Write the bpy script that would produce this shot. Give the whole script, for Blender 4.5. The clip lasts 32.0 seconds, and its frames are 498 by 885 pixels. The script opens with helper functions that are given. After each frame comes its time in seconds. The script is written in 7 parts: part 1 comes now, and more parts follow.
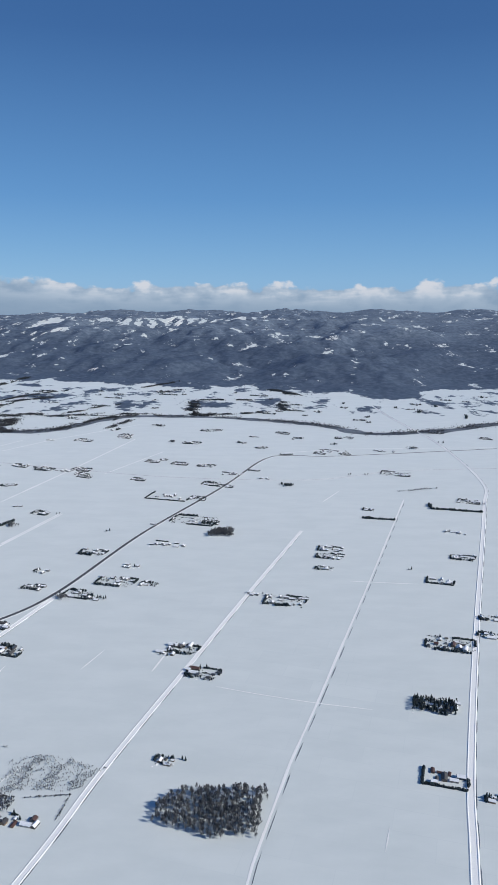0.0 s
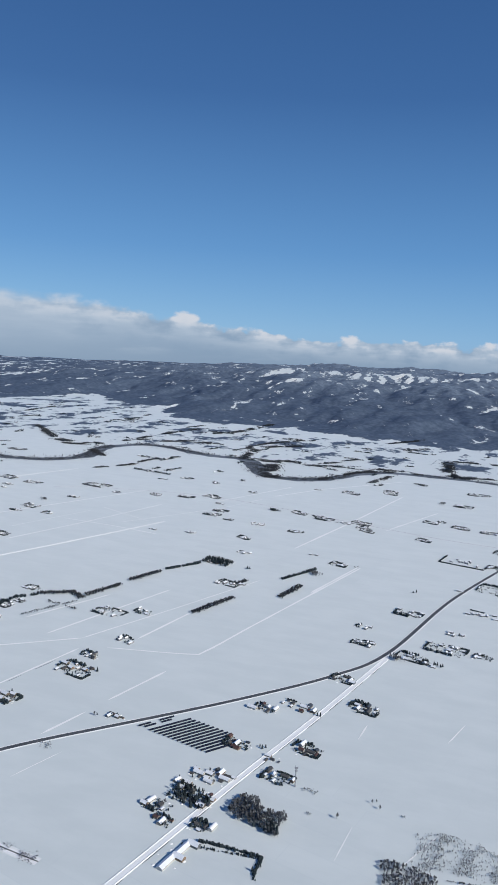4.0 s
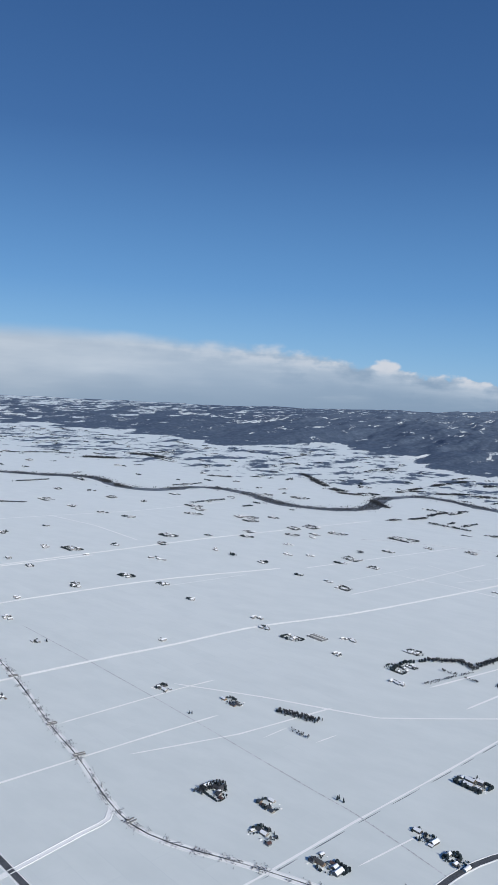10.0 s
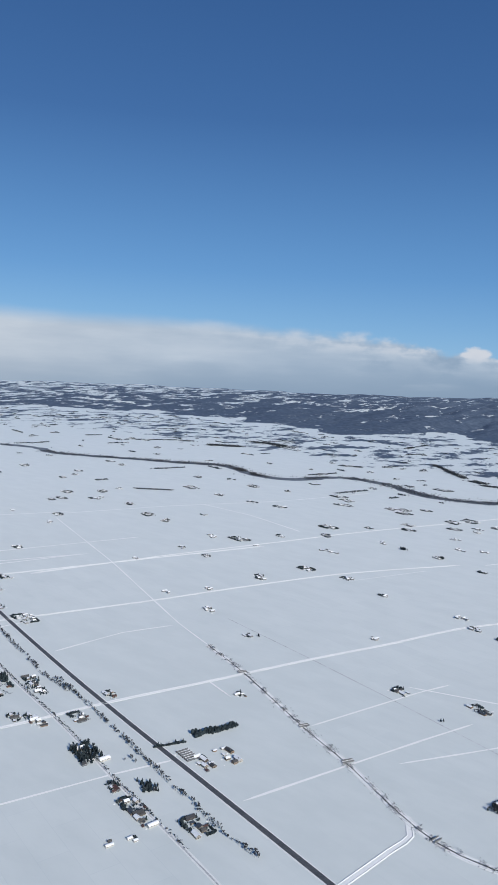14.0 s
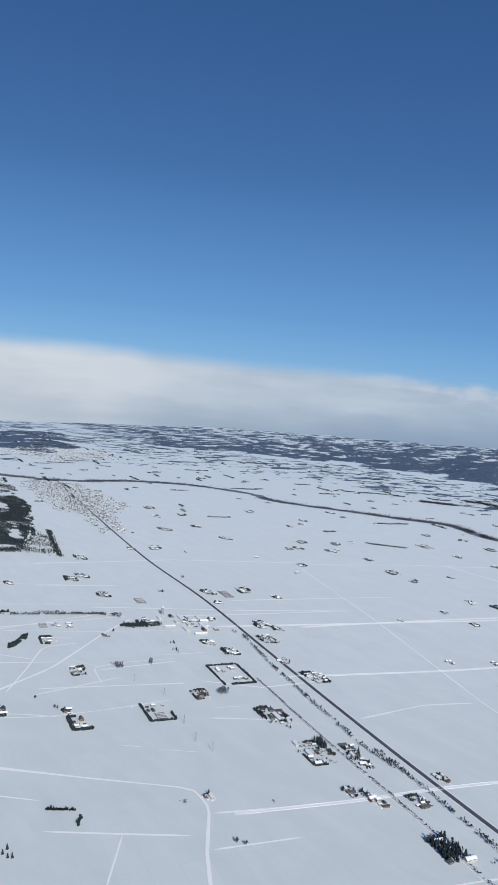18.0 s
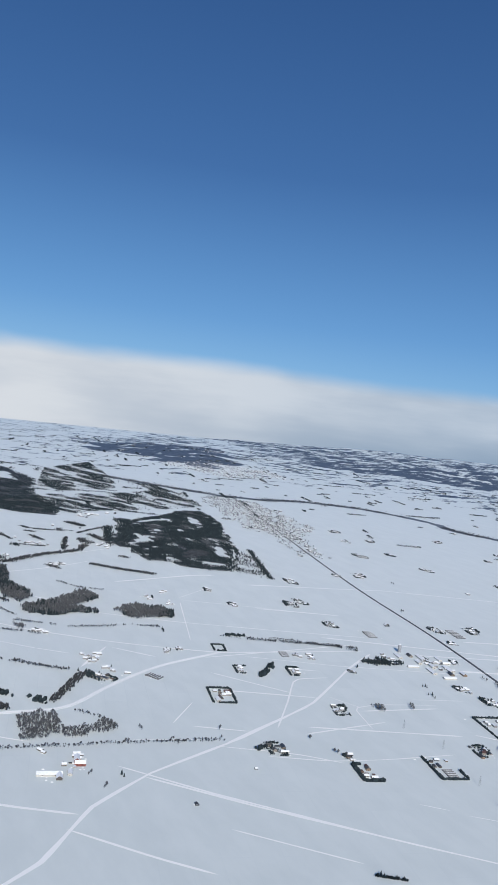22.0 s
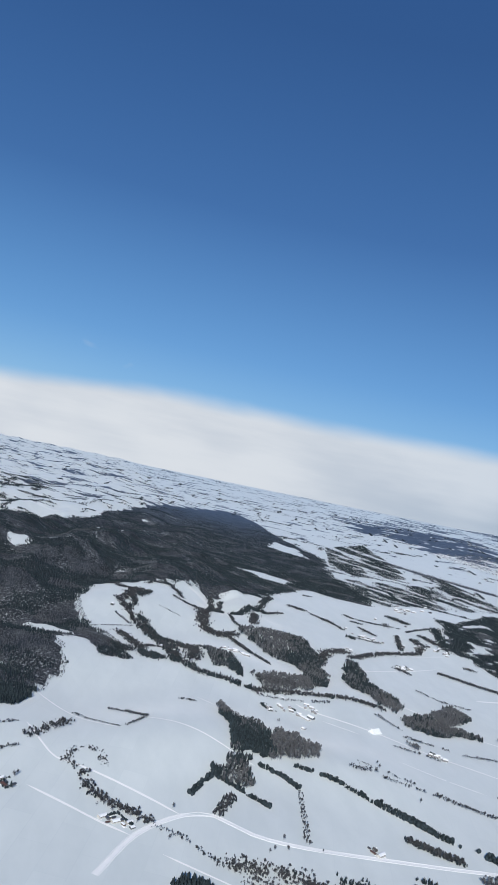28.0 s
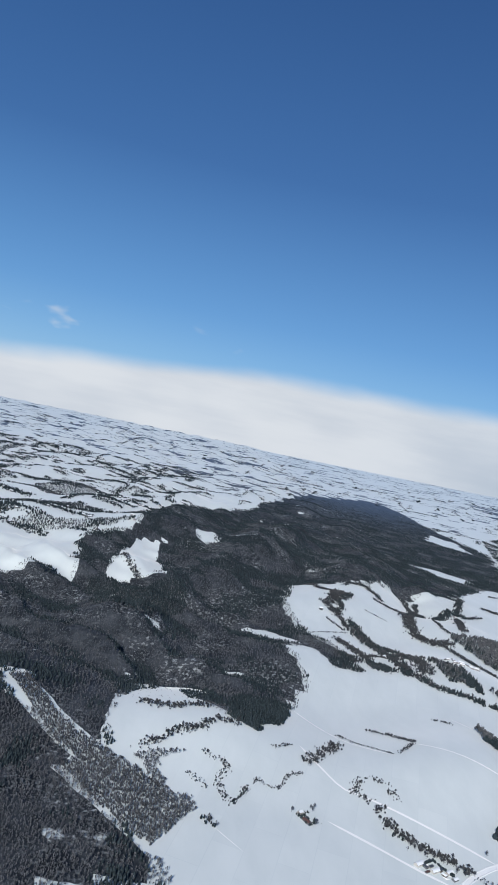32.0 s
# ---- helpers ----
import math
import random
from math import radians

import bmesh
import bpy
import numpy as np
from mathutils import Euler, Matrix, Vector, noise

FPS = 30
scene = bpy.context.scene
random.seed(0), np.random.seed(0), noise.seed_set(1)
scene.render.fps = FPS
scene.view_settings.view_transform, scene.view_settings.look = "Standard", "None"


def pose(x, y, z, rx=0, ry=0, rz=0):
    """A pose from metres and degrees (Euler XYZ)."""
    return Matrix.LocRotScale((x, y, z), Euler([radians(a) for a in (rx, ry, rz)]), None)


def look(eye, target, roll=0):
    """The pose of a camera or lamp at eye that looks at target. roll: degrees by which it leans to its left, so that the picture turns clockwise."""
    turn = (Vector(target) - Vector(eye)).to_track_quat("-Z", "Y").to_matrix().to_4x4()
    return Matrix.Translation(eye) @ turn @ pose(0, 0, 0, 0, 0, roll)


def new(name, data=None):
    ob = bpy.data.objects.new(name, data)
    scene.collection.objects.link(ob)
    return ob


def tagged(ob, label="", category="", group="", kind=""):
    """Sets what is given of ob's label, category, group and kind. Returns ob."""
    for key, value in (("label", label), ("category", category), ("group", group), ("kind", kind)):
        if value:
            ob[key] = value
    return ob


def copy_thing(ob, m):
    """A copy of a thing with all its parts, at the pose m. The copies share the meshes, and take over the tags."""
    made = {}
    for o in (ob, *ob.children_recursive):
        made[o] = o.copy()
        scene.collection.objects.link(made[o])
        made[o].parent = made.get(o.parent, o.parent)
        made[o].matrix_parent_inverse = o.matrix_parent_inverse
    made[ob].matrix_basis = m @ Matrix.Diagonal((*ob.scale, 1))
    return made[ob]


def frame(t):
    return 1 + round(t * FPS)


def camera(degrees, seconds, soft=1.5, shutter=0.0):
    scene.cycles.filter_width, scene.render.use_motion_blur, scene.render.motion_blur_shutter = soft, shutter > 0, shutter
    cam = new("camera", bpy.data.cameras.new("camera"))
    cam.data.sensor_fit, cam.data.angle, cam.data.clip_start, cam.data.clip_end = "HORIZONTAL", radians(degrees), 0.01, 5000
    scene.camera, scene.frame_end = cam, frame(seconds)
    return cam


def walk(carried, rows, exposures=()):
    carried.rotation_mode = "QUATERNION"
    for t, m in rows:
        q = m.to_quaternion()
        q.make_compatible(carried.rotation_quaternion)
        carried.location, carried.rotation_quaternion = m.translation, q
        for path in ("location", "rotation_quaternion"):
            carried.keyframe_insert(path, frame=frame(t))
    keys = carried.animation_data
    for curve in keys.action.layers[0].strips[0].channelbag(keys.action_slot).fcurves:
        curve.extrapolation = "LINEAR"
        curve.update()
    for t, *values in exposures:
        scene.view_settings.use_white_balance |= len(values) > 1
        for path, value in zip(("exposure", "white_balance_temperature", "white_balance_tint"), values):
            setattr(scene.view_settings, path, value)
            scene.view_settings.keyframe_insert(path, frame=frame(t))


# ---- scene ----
# A snowy farming plain seen from a low aeroplane. All of it is built at one third of full size,
# so that the plain's far edge and the mountains lie within the reach of the lens.

# ---- camera ----
cam = camera(36.57, 32.0)
# seconds, place, heading to the left of +y, pitch, roll
FLIGHT = [
    (0, 0.00, 0.00, 199.99, -0.011, -10.978, 0.317),
    (0.5, -13.18, -0.53, 200.14, 0.972, -11.936, 0.707),
    (1, -26.31, -1.02, 200.14, 2.477, -11.928, 0.657),
    (1.5, -39.36, -1.51, 200.04, 4.555, -11.132, 1.188),
    (2, -52.33, -2.03, 199.84, 6.951, -10.119, 1.943),
    (2.5, -65.22, -2.62, 199.58, 9.451, -9.118, 2.529),
    (3, -78.01, -3.30, 199.26, 11.708, -8.336, 2.985),
    (3.5, -90.71, -4.11, 198.90, 13.576, -7.747, 3.222),
    (4, -103.32, -5.05, 198.50, 15.057, -7.361, 3.221),
    (4.5, -115.83, -6.15, 198.09, 16.198, -7.173, 3.215),
    (6.5, -164.94, -12.38, 196.31, 20.364, -5.498, 3.562),
    (7, -176.99, -14.43, 195.86, 21.742, -4.944, 3.535),
    (7.5, -188.95, -16.70, 195.40, 23.211, -4.682, 3.364),
    (8, -200.84, -19.18, 194.95, 24.729, -4.714, 3.171),
    (8.5, -212.64, -21.88, 194.49, 26.275, -4.857, 2.784),
    (9, -224.37, -24.78, 194.03, 27.867, -4.885, 2.547),
    (9.5, -236.03, -27.90, 193.56, 29.298, -4.694, 2.579),
    (10, -247.61, -31.24, 193.08, 30.307, -4.515, 2.856),
    (10.5, -259.11, -34.78, 192.60, 30.897, -4.363, 3.178),
    (11, -270.55, -38.53, 192.11, 31.142, -4.400, 3.126),
    (11.5, -281.91, -42.48, 191.60, 31.287, -4.648, 2.962),
    (12, -293.21, -46.64, 191.07, 31.721, -4.922, 2.867),
    (12.5, -304.43, -50.99, 190.53, 32.570, -5.092, 2.902),
    (13, -315.57, -55.54, 189.97, 33.789, -5.237, 2.844),
    (13.5, -326.64, -60.28, 189.39, 35.206, -5.436, 2.781),
    (14, -337.63, -65.21, 188.78, 36.679, -5.725, 2.811),
    (14.5, -348.53, -70.34, 188.16, 38.222, -6.002, 2.881),
    (15, -359.34, -75.64, 187.51, 39.909, -6.054, 3.103),
    (15.5, -370.06, -81.13, 186.84, 41.719, -5.783, 3.305),
    (17.5, -411.84, -104.93, 183.97, 48.252, -3.310, 4.353),
    (18, -421.98, -111.33, 183.21, 49.943, -2.704, 4.790),
    (18.5, -431.97, -117.92, 182.45, 51.764, -2.209, 4.927),
    (19, -441.81, -124.69, 181.67, 53.550, -1.921, 5.339),
    (19.5, -451.50, -131.64, 180.89, 55.144, -1.833, 5.566),
    (20, -461.01, -138.78, 180.10, 56.564, -1.928, 5.930),
    (20.5, -470.34, -146.11, 179.33, 57.613, -2.027, 6.005),
    (21, -479.48, -153.62, 178.55, 58.458, -2.188, 6.266),
    (21.5, -488.43, -161.32, 177.79, 59.228, -2.275, 6.571),
    (22, -497.16, -169.21, 177.04, 60.237, -2.226, 6.935),
    (22.5, -505.69, -177.29, 176.31, 61.550, -2.062, 7.418),
    (23, -513.98, -185.56, 175.60, 63.109, -1.780, 7.797),
    (23.5, -522.05, -194.02, 174.91, 64.870, -1.376, 8.235),
    (24, -529.88, -202.66, 174.24, 66.636, -0.929, 8.642),
    (24.5, -537.47, -211.48, 173.60, 68.436, -0.415, 9.163),
    (25, -544.82, -220.48, 172.99, 70.215, 0.003, 9.674),
    (25.5, -551.92, -229.65, 172.40, 71.931, 0.453, 10.159),
    (26, -558.78, -238.98, 171.84, 73.611, 0.774, 10.656),
    (26.5, -565.40, -248.46, 171.29, 74.986, 0.936, 10.949),
    (28.5, -589.57, -287.66, 169.17, 79.200, 0.820, 12.468),
    (29, -595.10, -297.68, 168.61, 80.268, 0.934, 12.832),
    (29.5, -600.46, -307.73, 168.00, 81.263, 1.056, 13.062),
    (30, -605.68, -317.79, 167.33, 82.343, 1.165, 12.954),
    (30.5, -610.78, -327.83, 166.58, 83.456, 0.932, 12.714),
    (31, -615.80, -337.80, 165.72, 84.600, 0.307, 12.424),
    (31.5, -620.78, -347.65, 164.72, 85.612, -0.770, 12.173),
    (32, -625.75, -357.34, 163.55, 86.098, -2.031, 11.579),
]


def sight(x, y, z, yaw, pitch, roll):
    a, b = radians(yaw), radians(pitch)
    ahead = Vector((-math.sin(a) * math.cos(b), math.cos(a) * math.cos(b), math.sin(b)))
    return look((x, y, z), Vector((x, y, z)) + ahead * 100, roll)


walk(cam, [(t, sight(*p)) for t, *p in FLIGHT], [(0, 0.06, 6500, 10), (12, 0.06, 6500, 10), (20, 0.05, 6450, 10), (26, 0.08, 6400, 10), (32, 0.10, 6380, 10)])

# ---- sky, sun ----
SUN_TURN, SUN_UP = radians(110), radians(31)  # to the right of +y, over the horizon


def link_nodes(tree, *pairs):
    for a, b in pairs:
        tree.links.new(a, b)


def math_node(tree, op, a, b=None, c=None):
    n = tree.nodes.new("ShaderNodeMath")
    n.operation = op
    for k, v in enumerate((a, b, c)):
        if v is None:
            continue
        if isinstance(v, (int, float)):
            n.inputs[k].default_value = v
        else:
            tree.links.new(v, n.inputs[k])
    return n.outputs[0]


def span(tree, value, a, b, lo=0.0, hi=1.0):
    n = tree.nodes.new("ShaderNodeMapRange")
    n.interpolation_type = "SMOOTHSTEP"
    tree.links.new(value, n.inputs[0])
    for k, v in zip((1, 2, 3, 4), (a, b, lo, hi)):
        if isinstance(v, (int, float)):
            n.inputs[k].default_value = v
        else:
            tree.links.new(v, n.inputs[k])
    return n.outputs[0]


def mix_colour(tree, fac, a, b):
    n = tree.nodes.new("ShaderNodeMix")
    n.data_type = "RGBA"
    for k, v in ((0, fac), (6, a), (7, b)):
        if isinstance(v, (int, float)):
            n.inputs[k].default_value = v
        elif isinstance(v, tuple):
            n.inputs[k].default_value = (*v, 1)
        else:
            tree.links.new(v, n.inputs[k])
    return n.outputs[2]


def noise_node(tree, vector, scale, detail=3.0, rough=0.55, distortion=0.0):
    n = tree.nodes.new("ShaderNodeTexNoise")
    n.inputs["Scale"].default_value, n.inputs["Detail"].default_value = scale, detail
    n.inputs["Roughness"].default_value, n.inputs["Distortion"].default_value = rough, distortion
    if vector is not None:
        tree.links.new(vector, n.inputs["Vector"])
    return n.outputs["Fac"]


def stretched(tree, vector, x, y, z):
    n = tree.nodes.new("ShaderNodeMapping")
    n.inputs["Scale"].default_value = (x, y, z)
    tree.links.new(vector, n.inputs["Vector"])
    return n.outputs[0]


def make_world():
    world = bpy.data.worlds.new("winter_sky")
    world.use_nodes = True
    t = world.node_tree
    t.nodes.clear()
    out, back = t.nodes.new("ShaderNodeOutputWorld"), t.nodes.new("ShaderNodeBackground")
    sky = t.nodes.new("ShaderNodeTexSky")
    sky.sky_type, sky.sun_disc = "NISHITA", False
    sky.sun_elevation, sky.sun_rotation = SUN_UP, SUN_TURN
    sky.altitude, sky.air_density, sky.dust_density, sky.ozone_density = 900, 1.0, 0.0, 1.5
    way = t.nodes.new("ShaderNodeTexCoord").outputs["Generated"]
    sep = t.nodes.new("ShaderNodeSeparateXYZ")
    t.links.new(way, sep.inputs[0])
    x, y, z = sep.outputs
    turn = math_node(t, "ARCTAN2", math_node(t, "MULTIPLY", x, -1.0), y)  # to the left of +y
    # the bank of cloud over the far hills: heaps ahead, a smooth roll further round
    heaps = noise_node(t, stretched(t, way, 1, 1, 1.6), 21, 4, 0.5)
    roll = noise_node(t, stretched(t, way, 1, 1, 2.5), 4.5, 3, 0.45)
    smooth = span(t, turn, 0.25, 0.85)
    rough = math_node(t, "SUBTRACT", 1.0, smooth)
    top = math_node(t, "ADD", math_node(t, "SUBTRACT", span(t, turn, 0.05, 0.75, 0.012, 0.054), span(t, turn, 1.5, 1.85, 0.0, 0.036)), math_node(t, "MULTIPLY", math_node(t, "SUBTRACT", heaps, 0.5), math_node(t, "MULTIPLY_ADD", rough, 0.058, 0.004)))
    top = math_node(t, "ADD", top, math_node(t, "MULTIPLY", math_node(t, "SUBTRACT", roll, 0.5), 0.03))
    soft = math_node(t, "MULTIPLY_ADD", smooth, 0.011, 0.003)
    cover = span(t, z, math_node(t, "ADD", top, soft), math_node(t, "SUBTRACT", top, soft))
    # cloud: sunlit crowns, grey-blue undersides, brighter where the sun falls full on it
    under = span(t, z, math_node(t, "SUBTRACT", top, 0.045), math_node(t, "SUBTRACT", top, 0.004))
    streaks = noise_node(t, stretched(t, way, 1, 1, 7), 9, 4, 0.55)
    lit = math_node(t, "MULTIPLY", under, span(t, math_node(t, "ADD", heaps, math_node(t, "MULTIPLY", streaks, 0.4)), 0.5, 0.85))
    even = span(t, math_node(t, "ADD", roll, math_node(t, "MULTIPLY", streaks, 0.35)), 0.45, 0.85, 0.35, 0.95)
    lit = math_node(t, "ADD", math_node(t, "MULTIPLY", lit, rough), math_node(t, "MULTIPLY", even, smooth))
    grey = mix_colour(t, span(t, turn, 0.5, 1.6), (0.245, 0.345, 0.475), (0.50, 0.55, 0.62))
    crown = mix_colour(t, span(t, turn, 0.5, 1.5), (0.48, 0.565, 0.67), (0.67, 0.70, 0.735))
    shade = math_node(t, "MULTIPLY", span(t, z, 0.01, -0.035), span(t, turn, 1.35, 0.7, 0.0, 0.75))
    grey = mix_colour(t, shade, grey, (0.225, 0.315, 0.435))
    crown = mix_colour(t, shade, crown, (0.25, 0.345, 0.465))
    cloud = mix_colour(t, lit, grey, crown)
    cloud = mix_colour(t, math_node(t, "MULTIPLY", span(t, lit, 0.55, 1.0), rough), cloud, (0.60, 0.635, 0.70))
    wisp = math_node(t, "MULTIPLY", span(t, streaks, 0.55, 0.8), 0.25)
    cloud = mix_colour(t, wisp, cloud, crown)
    # a few loose puffs over the smooth bank
    puff = math_node(t, "MULTIPLY", span(t, noise_node(t, stretched(t, way, 1, 1, 2.2), 13, 3, 0.5), 0.61, 0.74, 0.0, 0.5), math_node(t, "MULTIPLY", span(t, z, 0.04, 0.06), span(t, z, 0.11, 0.08)))
    puff = math_node(t, "MULTIPLY", puff, span(t, turn, 1.32, 1.52))
    cover = math_node(t, "MAXIMUM", cover, puff)
    lamp = t.nodes.new("ShaderNodeMix")
    lamp.data_type, lamp.blend_type = "RGBA", "MULTIPLY"
    lamp.inputs[0].default_value = 1.0
    lamp.inputs[7].default_value = (SKY_GAIN * 0.8, SKY_GAIN, SKY_GAIN * 1.15, 1)
    t.links.new(sky.outputs[0], lamp.inputs[6])
    # clear cold air over snow: a pure blue, paler towards the horizon
    clear = t.nodes.new("ShaderNodeValToRGB")
    for k, (at, c) in enumerate(((0.02, (0.18, 0.40, 0.72)), (0.12, (0.095, 0.27, 0.585)), (0.3, (0.036, 0.125, 0.345)), (0.5, (0.022, 0.082, 0.25)))):
        e = clear.color_ramp.elements[k] if k < 2 else clear.color_ramp.elements.new(at)
        e.position, e.color = at, (*c, 1)
    t.links.new(z, clear.inputs[0])
    air = mix_colour(t, 0.75, lamp.outputs[2], clear.outputs[0])
    shown = mix_colour(t, cover, air, cloud)
    link_nodes(t, (shown, back.inputs[0]), (back.outputs[0], out.inputs[0]))
    scene.world = world


SKY_GAIN = 0.07
make_world()
sun = new("sun", bpy.data.lights.new("sun", "SUN"))
sun.data.energy, sun.data.angle, sun.data.color = 3.7, radians(0.6), (1.0, 0.96, 0.885)
sun.matrix_world = look((math.sin(SUN_TURN) * 300, math.cos(SUN_TURN) * 300, math.tan(SUN_UP) * 300), (0, 0, 0))

# ---- materials ----
def material(name, rough=0.8):
    m = bpy.data.materials.new(name)
    m.use_nodes = True
    t = m.node_tree
    bsdf = t.nodes["Principled BSDF"]
    bsdf.inputs["Roughness"].default_value = rough
    bsdf.inputs["Specular IOR Level"].default_value = 0.25
    place = t.nodes.new("ShaderNodeNewGeometry").outputs["Position"]
    return m, t, bsdf, place


def relief(t, bsdf, height, strength, distance):
    n = t.nodes.new("ShaderNodeBump")
    n.inputs["Strength"].default_value, n.inputs["Distance"].default_value = strength, distance
    link_nodes(t, (height, n.inputs["Height"]), (n.outputs[0], bsdf.inputs["Normal"]))


def plain_material(name, dark, light, scale, rough=0.8, bump=0.0, detail=4.0):
    m, t, bsdf, place = material(name, rough)
    big, small = noise_node(t, place, scale * 0.15), noise_node(t, place, scale, detail)
    both = math_node(t, "MULTIPLY_ADD", small, 0.6, math_node(t, "MULTIPLY", big, 0.4))
    t.links.new(mix_colour(t, span(t, both, 0.3, 0.7), dark, light), bsdf.inputs["Base Color"])
    if bump:
        relief(t, bsdf, small, bump, 0.3 / scale)
    return m


def ground_material():
    m, t, bsdf, place = material("snow_and_woods", 0.7)
    cover = t.nodes.new("ShaderNodeAttribute")
    cover.attribute_name = "woods"
    fields = noise_node(t, place, 0.004, 3)
    drift = noise_node(t, stretched(t, place, 1, 2.2, 1), 0.03, 5, 0.6)
    grain = noise_node(t, place, 0.6, 3)
    snow = mix_colour(t, span(t, math_node(t, "MULTIPLY_ADD", drift, 0.6, math_node(t, "MULTIPLY", fields, 0.4)), 0.35, 0.65), (0.640, 0.692, 0.684), (0.704, 0.752, 0.740))
    # the plots of the paddies, barely told apart under the snow
    lay = t.nodes.new("ShaderNodeMapping")
    lay.inputs["Rotation"].default_value = (0, 0, radians(16))
    t.links.new(place, lay.inputs["Vector"])
    plots = t.nodes.new("ShaderNodeTexBrick")
    plots.inputs["Color1"].default_value, plots.inputs["Color2"].default_value = (1, 1, 1, 1), (0.955, 0.96, 0.965, 1)
    plots.inputs["Mortar"].default_value = (0.93, 0.94, 0.95, 1)
    for key, value in (("Scale", 1.0), ("Mortar Size", 0.22), ("Mortar Smooth", 0.6), ("Brick Width", 34.0), ("Row Height", 13.0)):
        plots.inputs[key].default_value = value
    t.links.new(lay.outputs[0], plots.inputs["Vector"])
    tint = t.nodes.new("ShaderNodeMix")
    tint.data_type, tint.blend_type = "RGBA", "MULTIPLY"
    t.links.new(span(t, fields, 0.42, 0.6), tint.inputs[0])
    link_nodes(t, (snow, tint.inputs[6]), (plots.outputs["Color"], tint.inputs[7]))
    snow = tint.outputs[2]
    # woods on the far slopes: bare trees over snow, with open glades
    clump = noise_node(t, stretched(t, place, 1.0, 0.6, 1.0), 0.016, 6, 0.66)
    fleck = noise_node(t, place, 0.07, 4, 0.65)
    wood = mix_colour(t, span(t, fleck, 0.38, 0.72), (0.018, 0.023, 0.029), (0.066, 0.074, 0.084))
    # snow on the floor of the leafless stands
    floor = math_node(t, "MULTIPLY", span(t, noise_node(t, place, 0.42, 3, 0.6), 0.5, 0.7), span(t, noise_node(t, place, 0.021, 3), 0.42, 0.62, 0.06, 0.62))
    wood = mix_colour(t, floor, wood, (0.66, 0.70, 0.70))
    # the mountain woods are painted paler and bluer, distance haze put into the colour
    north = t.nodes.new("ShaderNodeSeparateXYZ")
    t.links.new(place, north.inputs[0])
    hazy_wood = mix_colour(t, span(t, fleck, 0.3, 0.75), (0.056, 0.082, 0.126), (0.124, 0.162, 0.222))
    # high slopes are paler still: painted haze and snow dusting in one colour
    hazy_rime = mix_colour(t, span(t, fleck, 0.3, 0.7), (0.088, 0.124, 0.176), (0.205, 0.252, 0.312))
    hazy_wood = mix_colour(t, span(t, north.outputs[2], 42, 100), hazy_wood, hazy_rime)
    wood = mix_colour(t, span(t, north.outputs[1], 900, 1500), wood, hazy_wood)
    # the far west gets the same painted haze tint
    wood = mix_colour(t, span(t, north.outputs[0], -1900, -2700), wood, hazy_wood)
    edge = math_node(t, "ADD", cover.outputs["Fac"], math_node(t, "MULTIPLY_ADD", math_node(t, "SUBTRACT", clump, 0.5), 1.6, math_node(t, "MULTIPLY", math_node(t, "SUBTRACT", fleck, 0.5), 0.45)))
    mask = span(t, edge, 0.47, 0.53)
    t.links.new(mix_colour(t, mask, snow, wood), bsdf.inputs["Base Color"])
    relief(t, bsdf, math_node(t, "ADD", drift, math_node(t, "MULTIPLY", grain, 0.1)), 0.10, 1.0)
    # old snow glances at a low angle, woods do not
    t.links.new(math_node(t, "MULTIPLY_ADD", mask, -0.8, 0.8), bsdf.inputs["Sheen Weight"])
    bsdf.inputs["Sheen Roughness"].default_value = 0.4
    bsdf.inputs["Sheen Tint"].default_value = (0.97, 0.96, 0.92, 1.0)
    return m


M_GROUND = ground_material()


# ---- the lie of the land ----
def smooth(a, b, v):
    u = np.clip((v - a) / (b - a), 0, 1)
    return u * u * (3 - 2 * u)


def bell(x, y, cx, cy, rx, ry):
    return np.exp(-(((x - cx) / rx) ** 2 + ((y - cy) / ry) ** 2))


def waves(x, y, step, seed):
    """Rolling relief, about -1 to 1, from a few crossed sines bent by one another."""
    rnd = np.random.RandomState(seed)
    total = np.zeros(np.shape(x))
    for octave in range(5):
        k, size = 2 ** octave / step * 2 * np.pi, 0.55 ** octave
        for _ in range(3):
            a, b, c = rnd.rand(3) * 2 * np.pi
            u = x * np.cos(a) + y * np.sin(a)
            w = -x * np.sin(a) + y * np.cos(a)
            total = total + size * np.sin(k * u + b + 1.3 * np.sin(k * 0.6 * w + c)) / 3
    return total


FOOT_X = [-4200, -3300, -2900, -2600, -2300, -1900, -1450, -1300, -1000, -800, -380, 0, 190, 600, 1500, 4000]
FOOT_Y = [1700, 1500, 1350, 1730, 1960, 1930, 1850, 2240, 2050, 1790, 1640, 1590, 1440, 1620, 1750, 1900]


